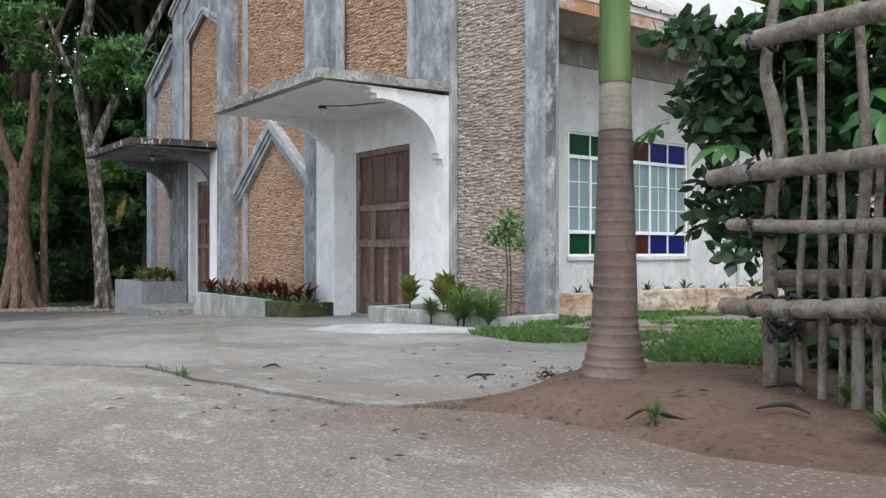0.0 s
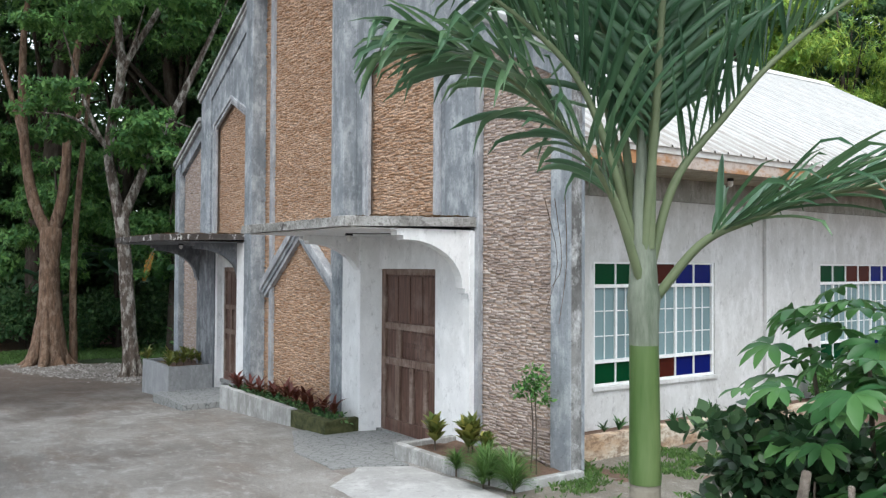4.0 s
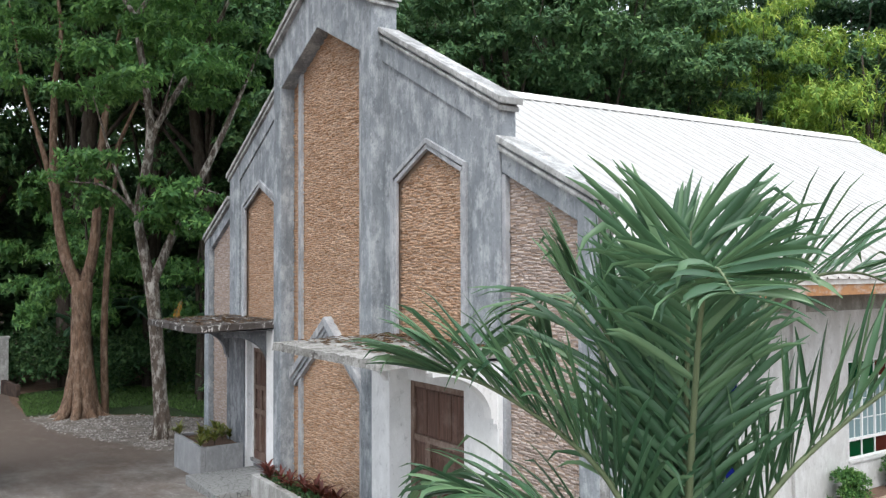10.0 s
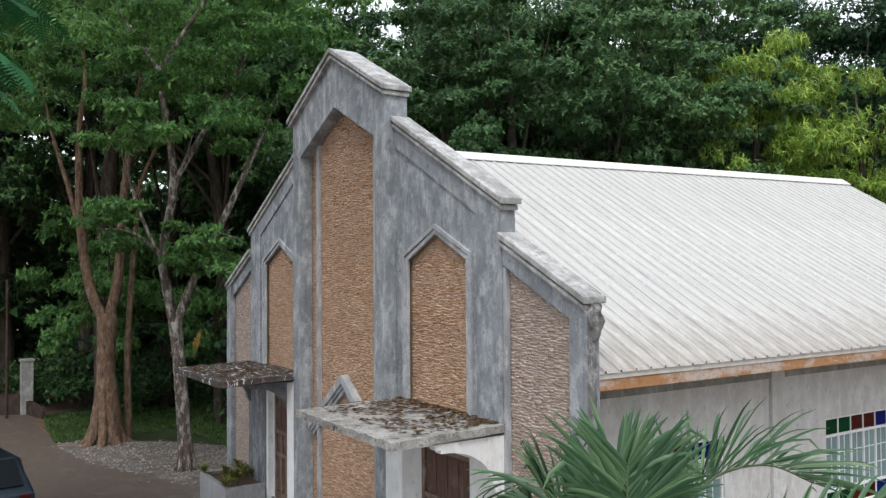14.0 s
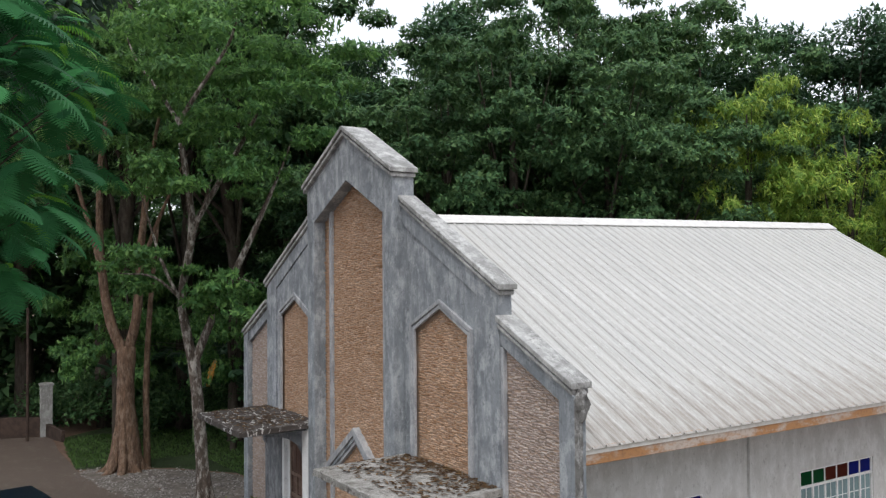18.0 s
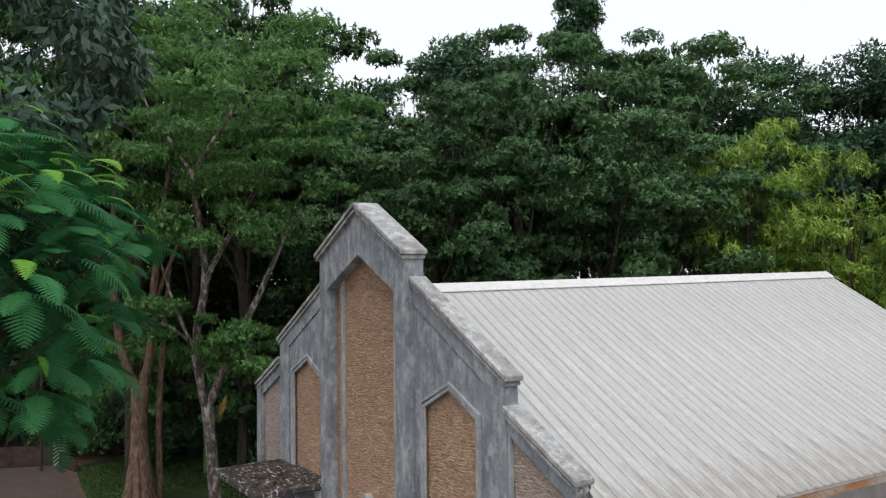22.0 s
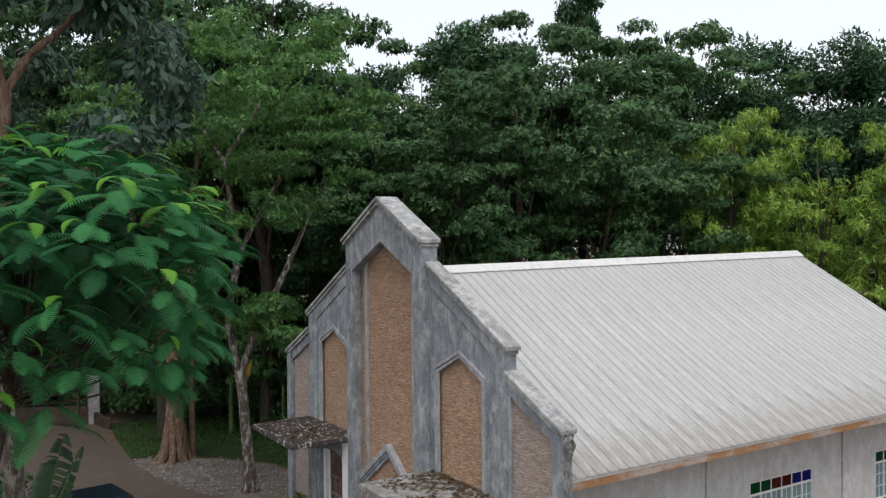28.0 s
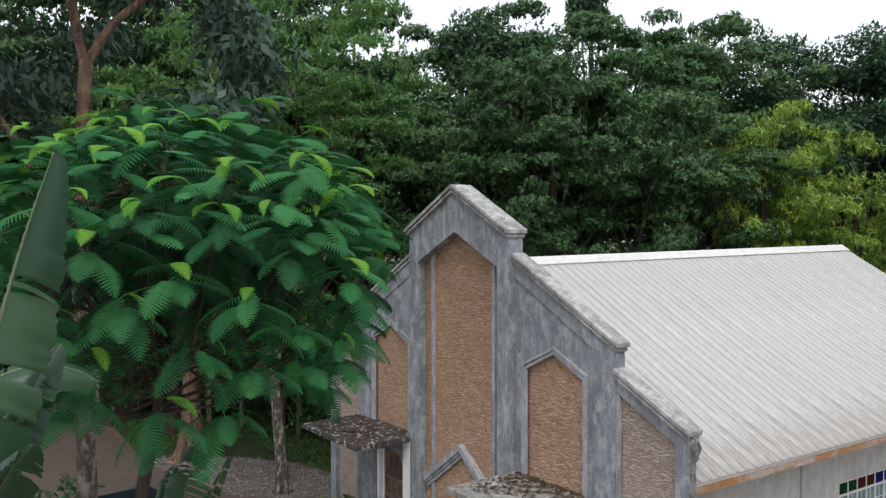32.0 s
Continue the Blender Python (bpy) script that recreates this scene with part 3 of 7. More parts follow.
for s in (1, -1):
    inn = 1.53
    leg = [(C + s * inn, -0.5), (C + s * HALF, -0.5), (C + s * HALF, 7.72), (C + s * inn, 7.72 + (HALF - inn) * 0.49)]
    wall_piece(leg, Y_TOWER, Y_BACK + 0.02, M_GREY, "streaked grey cement tower leg", 0.02, "tower_leg")
    wall_piece([(C + s * 1.10, -0.3), (C + s * 1.22, -0.3), (C + s * 1.22, 7.28), (C + s * 1.10, 7.34)], -0.065, 0.0, M_GREY_PALE, "", 0.01, "corner_strip")
head = [(C - 1.53, 7.04), (C, 7.78), (C + 1.53, 7.04), (C + 1.53, 7.90), (C, 8.66), (C - 1.53, 7.90)]
wall_piece(head, Y_TOWER + 0.003, Y_BACK + 0.015, M_GREY, "grey cement gable head", 0.012, "tower_head")



def coping(p, q, y0, y1, end=True):
    """A raked capping: a slab with a roll below it, from p down to q in (x, z)."""
    (x0, z0), (x1, z1) = p, q
    cap = part("coping", prism([(x0, z0), (x1, z1), (x1, z1 - 0.085), (x0, z0 - 0.085)], y0 - 0.10, y1 + 0.05, "y", 0.014), M_COPE, church, "pale lichened concrete coping")
    s = 1 if x1 > x0 else -1
    k = (z1 - z0) / (x1 - x0) * s
    part("neck", prism([(x0, z0 - 0.08), (x1 - s * 0.07, z1 - 0.08 - 0.07 * k), (x1 - s * 0.07, z1 - 0.12 - 0.07 * k), (x0, z0 - 0.12)], y0 - 0.03, y1 + 0.01, "y", 0.0), M_GREY, cap)
    part("roll_moulding", prism([(x0, z0 - 0.115), (x1 - s * 0.04, z1 - 0.115 - 0.04 * k), (x1 - s * 0.04, z1 - 0.19 - 0.04 * k), (x0, z0 - 0.19)], y0 - 0.08, y1 + 0.03, "y", 0.03), M_COPE, cap)
    return cap


for s in (1, -1):
    coping((C, 8.84), (C + s * (HALF + 0.10), 7.83), Y_TOWER, Y_BACK)
    # inner bay: wall with a pointed stone panel above the porch
    xa, xb = C + s * HALF, C + s * BAY
    da, db = (C + s * 2.52, C + s * 3.92)
    pa, pm, pb = C + s * 2.12, C + s * 3.07, C + s * 4.02      # pointed panel
    zt = lambda x: 7.20 - (abs(x - C) - HALF) * 0.53          # rake of the bay's wall
    wall_piece([(xa, -0.5), (pa, -0.5), (pa, 5.06), (xa, 5.06)], Y_BAY, Y_BACK)
    wall_piece([(pb, 2.2), (xb, 2.2), (xb, 5.06), (pb, 5.06)], Y_BAY, Y_BACK)
    wall_piece([(xa, 5.06), (pa, 5.06), (pm, 5.46), (pm, zt(pm)), (xa, zt(xa))], Y_BAY, Y_BACK, w=0)
    wall_piece([(pm, 5.46), (pb, 5.06), (xb, 5.06), (xb, zt(xb)), (pm, zt(pm))], Y_BAY, Y_BACK, w=0)
    wall_piece([(pa, 2.2), (pb, 2.2), (pb, 5.06), (pm, 5.46), (pa, 5.06)], 0.02, Y_BACK - 0.02, M_MORTAR, w=0)
    wall_piece([(pa, -0.5), (da, -0.5), (da, 2.2), (pa, 2.2)], 0.02, Y_BACK)
    wall_piece([(db, -0.5), (xb, -0.5), (xb, 2.2), (db, 2.2)], 0.02, Y_BACK)
    # raised frame of the pointed panel, two steps
    for o, yf in ((0.0, -0.10), (0.07, -0.082)):
        i, j = o, o + 0.07
        for t0, t1 in (((pa, 1), (pm, 0)), ((pb, -1), (pm, 0))):
            e = s * t0[1]
            x_out, x_in = t0[0] + e * i, t0[0] + e * j
            wall_piece([(x_out, 2.8), (x_in, 2.8), (x_in, 5.06 - i * 0.9), (x_out, 5.10 - i * 0.9)], yf, Y_STONE, M_GREY_PALE, "", 0.01, "panel_frame")
            wall_piece([(x_out, 5.10 - i * 0.9), (x_in, 5.06 - i * 0.9), (pm, 5.46 - i * 1.1), (pm, 5.54 - i * 1.1)], yf, Y_STONE, M_GREY_PALE, "", 0.01, "panel_frame")
    # flat pilaster at the bay's edge and sunk line under the rake
    wall_piece([(C + s * 4.16, 2.8), (xb, 2.8), (xb, zt(xb) - 0.02), (C + s * 4.16, zt(C + s * 4.16) - 0.02)], Y_BAY - 0.035, Y_BAY, M_GREY, "", 0.01, "pilaster")
    wall_piece([(xa, zt(xa) - 0.36), (C + s * 4.16, zt(C + s * 4.16) - 0.36), (C + s * 4.16, zt(C + s * 4.16) - 0.02), (xa, zt(xa) - 0.02)], Y_BAY - 0.03, Y_BAY, M_GREY, "", 0.01, "rake_band")
    coping((xa, 7.35), (xb + s * 0.09, 5.80), Y_BAY, Y_BACK)
    # wing: stone strip between cement piers
    zw = lambda x: 5.18 - (abs(x - C) - BAY) * 0.50
    xo, xi = C + s * OUT, C + s * (OUT - 0.30)
    wall_piece([(xb, -0.5), (xi, -0.5), (xi, zw(xi)), (xb, zw(xb))], 0.02, Y_BACK, M_MORTAR)
    wall_piece([(xi, -0.5), (xo, -0.5), (xo, zw(xo)), (xi, zw(xi))], Y_BAY - 0.05, 0.045, M_GREY, "chipped grey cement corner pier", 0.015, "corner_pier")
    wall_piece([(xi, -0.5), (xo - s * 0.07, -0.5), (xo - s * 0.07, zw(xo)), (xi, zw(xi))], 0.046, Y_BACK + 0.012, M_GREY, "", 0.01, "corner_pier")
    wall_piece([(xb, zw(xb) - 0.27), (xi, zw(xi) - 0.27), (xi, zw(xi)), (xb, zw(xb))], Y_BAY - 0.01, Y_BACK + 0.01, M_GREY, "", 0.012, "rake_band")
    wall_piece([(xb - s * 0.03, -0.3), (xb + s * 0.06, -0.3), (xb + s * 0.06, zw(xb) - 0.3), (xb - s * 0.03, zw(xb) - 0.3)], Y_BAY, 0.02, M_GREY_PALE, "", 0.01, "corner_strip")
    coping((xb, 5.35), (xo + s * 0.02, 4.53), Y_BAY, Y_BACK)

# broken pier head and ragged bare edge on the right corner
rng = np.random.default_rng(5)
bm = bmesh.new()
bmesh.ops.create_icosphere(bm, subdivisions=3, radius=0.16, matrix=Matrix.Translation((C + OUT - 0.02, 0.02, 4.24)) @ Matrix.Diagonal((0.6, 0.75, 1.5, 1)))
for v in bm.verts:
    v.co += Vector(noise.noise_vector(v.co * 9)) * 0.05
M_BROKEN = concrete("broken_dark_concrete", (0.08, 0.077, 0.073), (0.25, 0.25, 0.245), (0.6, 0.61, 0.61), 0.7, False)
part("broken_pier_head", bm, M_BROKEN, church, "dark broken concrete pier head")
bm = bmesh.new()
bmesh.ops.create_grid(bm, x_segments=6, y_segments=90, size=0.5)
for v in bm.verts:
    y, z = -0.10 + (v.co.x + 0.5) * 0.14, -0.2 + (v.co.y + 0.5) * 4.5
    n = noise.noise((y * 9, z * 4, 1.0)) + 0.9 * noise.noise((y * 25, z * 13, 4.0))
    edge = 1.0 if abs(v.co.x) < 0.49 else 0.0
    v.co = Vector((C + OUT + 0.004 + edge * (0.012 + 0.028 * max(-0.3, n)), y + 0.012 * n * edge, z))
part("rough_edge", bm, M_BROKEN, church, "flaking bare concrete pier side", True)

# gabled hood low on the tower
for s in (1, -1):
    wall_piece([(C, 2.98), (C + s * 1.43, 1.94), (C + s * 1.43, 1.80), (C, 2.82)], -0.15, 0.0, M_GREY_PALE, "cement gable hood", 0.012, "hood")
    wall_piece([(C, 2.83), (C + s * 1.40, 1.82), (C + s * 1.40, 1.74), (C, 2.74)], -0.115, 0.0, M_GREY, "", 0.01, "hood_step")
    wall_piece([(C, 2.75), (C + s * 1.37, 1.76), (C + s * 1.37, 1.67), (C, 2.66)], -0.085, 0.0, M_GREY_PALE, "", 0.01, "hood_step")


# ---- stone cladding ----
def inside_row(poly, z):
    """The stretch of a convex outline at the height z."""
    xs = []
    for (x0, z0), (x1, z1) in zip(poly, poly[1:] + poly[:1]):
        if (z0 - z) * (z1 - z) < 0:
            xs.append(x0 + (x1 - x0) * (z - z0) / (z1 - z0))
    return (min(xs), max(xs)) if len(xs) >= 2 else None


def ledge_stones(poly, y, seed, h=0.033):
    """Courses of thin split stones that wander: (x, z, length, height, how far proud, tilt)."""
    rng = np.random.default_rng(seed)
    z = min(p[1] for p in poly) + 0.004
    top = max(p[1] for p in poly)
    out = []
    while z < top:
        hh = h * rng.uniform(0.8, 1.25)
        r = inside_row(poly, z + hh / 2)
        if r:
            x, ph = r[0], rng.uniform(0, 6.28)
            while x < r[1] - 0.02:
                w = min(rng.uniform(0.05, 0.15), r[1] - x)
                wave = 0.009 * math.sin(x * 21 + ph) + 0.005 * rng.normal()
                out.append((x, z + wave, w - 0.002, hh * rng.uniform(0.75, 1.05), 0.004 + 0.022 * rng.random() ** 1.6, rng.uniform(-0.007, 0.007)))
                x += w
        z += hh
    return out


def stones_mesh(stones, y):
    V, F = [], []
    for x, z, w, h, d, k in stones:
        o = len(V)
        a, b = y - d * 0.55, y - d
        V += [(x, y + 0.02, z), (x + w, y + 0.02, z), (x + w, y + 0.02, z + h), (x, y + 0.02, z + h),
              (x + 0.003, a - k, z + 0.003), (x + w - 0.003, a + k, z + 0.003), (x + w - 0.004, b + k, z + h - 0.004), (x + 0.004, b - k, z + h - 0.004)]
        F += [(o + 4, o + 5, o + 6, o + 7), (o, o + 1, o + 5, o + 4), (o + 1, o + 2, o + 6, o + 5), (o + 2, o + 3, o + 7, o + 6), (o + 3, o, o + 4, o + 7)]
    return mesh_np(V, F)


tower_poly = [(C - 1.53, -0.2), (C + 1.53, -0.2), (C + 1.53, 7.13), (C, 7.85), (C - 1.53, 7.13)]
tagged(part("stone_cladding", stones_mesh(ledge_stones(tower_poly, 0, 1), Y_STONE + 0.03), M_STONE, church, "orange split-stone cladding"), kind="stuff")
wing_stones = []
for s in (1, -1):
    p = sorted([C + s * 2.24, C + s * 3.90])
    pm = C + s * 3.07
    poly = [(p[0], 2.75), (p[1], 2.75), (p[1], 4.95), (pm, 5.33), (p[0], 4.95)]
    tagged(part("stone_cladding", stones_mesh(ledge_stones(poly, 0, 2 + s), 0.02), M_STONE, church, "orange split-stone cladding"), kind="stuff")
    za, zb = 5.18 - 0.27, 5.18 - 0.27 - (OUT - 0.30 - BAY) * 0.5
    a, b = (C + s * (BAY + 0.06), za - 0.02), (C + s * (OUT - 0.30), zb)
    lo, hi = (a, b) if s > 0 else (b, a)
    poly = [(lo[0], -0.2), (hi[0], -0.2), hi, lo]
    st = ledge_stones(poly, 0, 8 + s)
    near = [q for q in st if s > 0 and 0.35 < q[1] < 1.55] if s > 0 else []
    wing_stones += near[:300]
    picked = set(near[:300])
    tagged(part("stone_cladding", stones_mesh([q for q in st if q not in picked], 0.02), M_STONE_B, church, "mauve-brown split-stone cladding"), kind="stuff")


# ---- porches ----
M_STAINED = concrete("damp_stained_cement", (0.10, 0.105, 0.115), (0.20, 0.21, 0.225), (0.36, 0.37, 0.385), 0.7)
def arc_fin(x0, x1, label, material):
    """A bracket that carries a canopy: quarter arch below, small steps at both ends."""
    pts = [(0.0, 2.66), (0.0, 1.86), (-0.14, 1.86), (-0.14, 1.92), (-0.19, 1.92), (-0.19, 1.98)]
    for k in range(13):
        t = radians(90 * k / 12)
        pts.append((-0.98 + 0.76 * math.cos(t), 1.98 + 0.55 * math.sin(t)))
    pts += [(-1.04, 2.53), (-1.04, 2.58), (-1.12, 2.58), (-1.12, 2.63), (-1.2, 2.63), (-1.2, 2.66)]
    return part("bracket", prism(pts, x0, x1, "x", 0.006), material, church, label)


def porch(s, d0, d1):
    """Canopy, brackets, painted jambs and door of one entrance; d0, d1: the door's sides in x."""
    lo, hi = sorted((C + s * (HALF - 0.02), C + s * (BAY + 0.02)))
    slab = bmesh.new()
    bmesh.ops.create_grid(slab, x_segments=40, y_segments=26, size=0.5)
    ret = bmesh.ops.extrude_face_region(slab, geom=slab.faces[:])
    for v in ret["geom"]:
        if isinstance(v, bmesh.types.BMVert):
            v.co.z += 1
    for v in slab.verts:
        x, y, top = lo + (v.co.x + 0.5) * (hi - lo), -1.78 + (v.co.y + 0.5) * 1.83, v.co.z > 0.5
        edge = 0.5 - max(abs(v.co.x), abs(v.co.y))
        z = 2.66 + 0.045 * (y + 1.78) / 1.8 + (0.105 if top else 0.0)
        n = noise.noise((x * 5, y * 5, z * 9)) + 0.7 * noise.noise((x * 17, y * 17, z * 23))
        v.co = Vector((x + (n * 0.02 if edge < 0.01 else 0), y + (n * 0.025 if edge < 0.01 and y < -0.2 else 0), z + (n * 0.015 if top else 0)))
    bmesh.ops.recalc_face_normals(slab, faces=slab.faces)
    can = part("canopy", slab, M_CANOPY if s > 0 else M_CANOPY_DARK, church, "flat concrete door canopy with moss and leaf litter")
    part("ceiling_board", block(lo + 0.06, hi - 0.06, -1.68, -0.02, 2.645, 2.657, 0), M_WHITE if s > 0 else M_STAINED, can)
    rng = np.random.default_rng(40 + s)
    V, F = [], []
    for k in range(700 if s > 0 else 420):
        x, y = rng.uniform(lo + 0.1, hi - 0.1), -0.06 - (1.4 if s > 0 else 1.6) * rng.random() ** (1.8 if s > 0 else 0.9)
        if noise.noise((x * 2, y * 2, 3.0)) < -0.25 and y < -0.5:
            continue
        a, L = rng.uniform(0, 6.28), rng.uniform(0.03, 0.08)
        z = 2.775 + 0.045 * (y + 1.78) / 1.8 + rng.uniform(0, 0.012)
        c, d = math.cos(a) * L, math.sin(a) * L
        o = len(V)
        V += [(x - c, y - d, z), (x - d * 0.4, y + c * 0.4, z + 0.012), (x + c, y + d, z + 0.006), (x + d * 0.4, y - c * 0.4, z + 0.015)]
        F.append((o, o + 1, o + 2, o + 3))
    tagged(part("leaf_litter", mesh_np(V, F), M_DRY, can, "dead brown leaves"), kind="stuff")
    inner, outer = C + s * HALF, C + s * BAY
    near, far = (d0, d1) if s > 0 else (d1, d0)       # door side next to the tower, and away from it
    ja, jb = sorted((inner, near - s * 0.14))
    part("jamb", prism([(ja, -0.27), (jb, -0.27), (near, 0.03), (inner, 0.03)] if s > 0 else [(jb, -0.27), (ja, -0.27), (near, 0.03), (inner, 0.03)], -0.3, 2.66, "z", 0.008), M_WHITE, church, "white painted door jamb")
    ka, kb = sorted((far + s * 0.06, outer - s * 0.01))
    part("jamb", block(ka, kb, -0.13, 0.03, -0.3, 2.66, 0.012), M_WHITE, church, "white painted door jamb")
    if s < 0:
        part("jamb_face", block(ka + 0.002, kb - 0.1, -0.155, -0.132, -0.3, 2.64, 0.005), M_STAINED, church, "dark stained cement pier face")
    part("lintel_panel", block(min(near, far) - 0.1, max(near, far) + 0.1, -0.03, 0.03, 2.2, 2.66, 0.006), M_WHITE, church)
    fx = sorted((inner + s * 0.34, inner + s * 0.48))
    arc_fin(fx[0], fx[1], "white curved canopy bracket" if s > 0 else "stained grey curved canopy bracket", M_WHITE if s > 0 else M_STAINED)
    fx = sorted((outer - s * 0.16, outer - s * 0.02))
    arc_fin(fx[0], fx[1], "white curved canopy bracket" if s > 0 else "stained grey curved canopy bracket", M_WHITE if s > 0 else M_STAINED)
    # lamp holder under the canopy
    mid = (lo + hi) / 2
    bm = bmesh.new()
    bmesh.ops.create_cone(bm, segments=16, radius1=0.055, radius2=0.04, depth=0.03, cap_ends=True, matrix=Matrix.Translation((mid, -0.95, 2.632)))
    lamp = part("lamp_holder", bm, M_TIE, can, "black lamp holder")
    bm = bmesh.new()
    bmesh.ops.create_uvsphere(bm, u_segments=14, v_segments=9, radius=0.033, matrix=Matrix.Translation((mid, -0.95, 2.585)) @ Matrix.Diagonal((1, 1, 1.35, 1)))
    part("bulb", bm, M_BULB, lamp, "small white bulb", True)
    part("cable", tubes([limb([(mid + 0.05, -0.94, 2.64), (mid + 0.3, -0.7, 2.635), (hi - 0.4, -0.35, 2.64)], [0.006, 0.006], 8)], 5), M_TIE, can)
    # panelled door
    w = d1 - d0
    door = part("door", block(d0, d1, 0.03, 0.075, 0.0, 2.2, 0.004), M_DOOR, church, "closed weathered mahogany panelled door")
    X = lambda f: d0 + f * w
    for f0, f1, z0, z1 in ((0, 0.07, 0, 2.2), (0.93, 1, 0, 2.2), (0.07, 0.93, 0, 0.17), (0.07, 0.93, 0.90, 1.0), (0.07, 0.93, 1.38, 1.47), (0.07, 0.93, 2.12, 2.2), (0.25, 0.33, 0.17, 0.9), (0.27, 0.35, 1.0, 1.38), (0.5, 0.56, 0.17, 0.9), (0.73, 0.79, 0.17, 0.9)):
        part("door_rail", block(X(f0) + 0.002, X(f1) - 0.002, -0.006, 0.032, z0 + 0.002, z1 - 0.002, 0.005), M_DOOR_RAIL if z0 > 0.1 or z1 > 2 else M_DOOR, door)
    for f0, f1, z0, z1 in ((0.08, 0.24, 0.19, 0.88), (0.34, 0.49, 0.19, 0.88), (0.57, 0.72, 0.19, 0.88), (0.8, 0.92, 0.19, 0.88), (0.08, 0.26, 1.02, 1.36), (0.36, 0.92, 1.02, 1.17), (0.36, 0.92, 1.2, 1.36),
                           (0.08, 0.28, 1.48, 2.11), (0.29, 0.49, 1.48, 2.11), (0.5, 0.7, 1.48, 2.11), (0.71, 0.92, 1.48, 2.11)):
        part("door_panel", block(X(f0) + 0.014, X(f1) - 0.014, 0.02, 0.034, z0 + 0.012, z1 - 0.012, 0.012), M_DOOR, door)
    part("threshold", block(d0 - 0.05, d1 + 0.05, -0.06, 0.1, -0.06, 0.004, 0.006), M_TILE, church)


porch(1, -0.06, 1.36)
porch(-1, -6.12, -4.93)
# filling beside the narrower door
part("facade_wall", block(C - 3.98, -6.11, -0.02, 0.2, -0.4, 2.66, 0.005), M_WHITE, church)

# ---- nave ----
X_E, X_W, Y_END = 2.70, 2 * C - 2.70, 15.3
EAVE_X, EAVE_Z, RIDGE_Z = 3.68, 3.60, 7.22
slope = (RIDGE_Z - EAVE_Z) / (EAVE_X - C)
WIN = [(1.32, 3.64), (6.22, 8.54), (11.12, 13.44)]
WZ0, WZ1 = 0.785, 2.305


def nave_wall(x_out, inward, windows):
    a, b = sorted((x_out, x_out + inward * 0.18))
    cuts = [Y_BACK + 0.02] + [v for w in windows for v in w] + [Y_END]
    for i in range(0, len(cuts) - 1):
        y0, y1 = cuts[i], cuts[i + 1]
        if i % 2 == 0:
            part("side_wall", block(a, b, y0, y1, -0.4, 3.45, 0), M_SIDE, church, "off-white plastered side wall")
        else:
            part("side_wall", block(a, b, y0, y1, -0.4, WZ0, 0), M_SIDE, church)
            part("side_wall", block(a, b, y0, y1, WZ1, 3.45, 0), M_SIDE, church)


nave_wall(X_E, -1, WIN)
nave_wall(X_W, 1, [])
part("rear_wall", prism([(X_W, -0.5), (X_E, -0.5), (X_E, 3.45), (C, 3.45 + slope * (X_E - C)), (X_W, 3.45)], Y_END - 0.2, Y_END - 0.002, "y", 0), M_SIDE, church)
part("floor_slab", block(X_W + 0.19, X_E - 0.19, Y_BACK + 0.03, Y_END - 0.21, -0.2, -0.02, 0), M_ROOM, church)
for y in (4.9, 9.8, 14.7):
    part("pilaster", block(X_E, X_E + 0.06, y - 0.16, y + 0.16, -0.2, 3.36, 0.01), M_SIDE, church)
part("beam", block(X_E, X_E + 0.035, Y_BACK + 0.02, Y_END, 3.10, 3.40, 0.008), M_BEAM_SHADE, church, "plastered beam below the eave, darkened with the eave's shade")


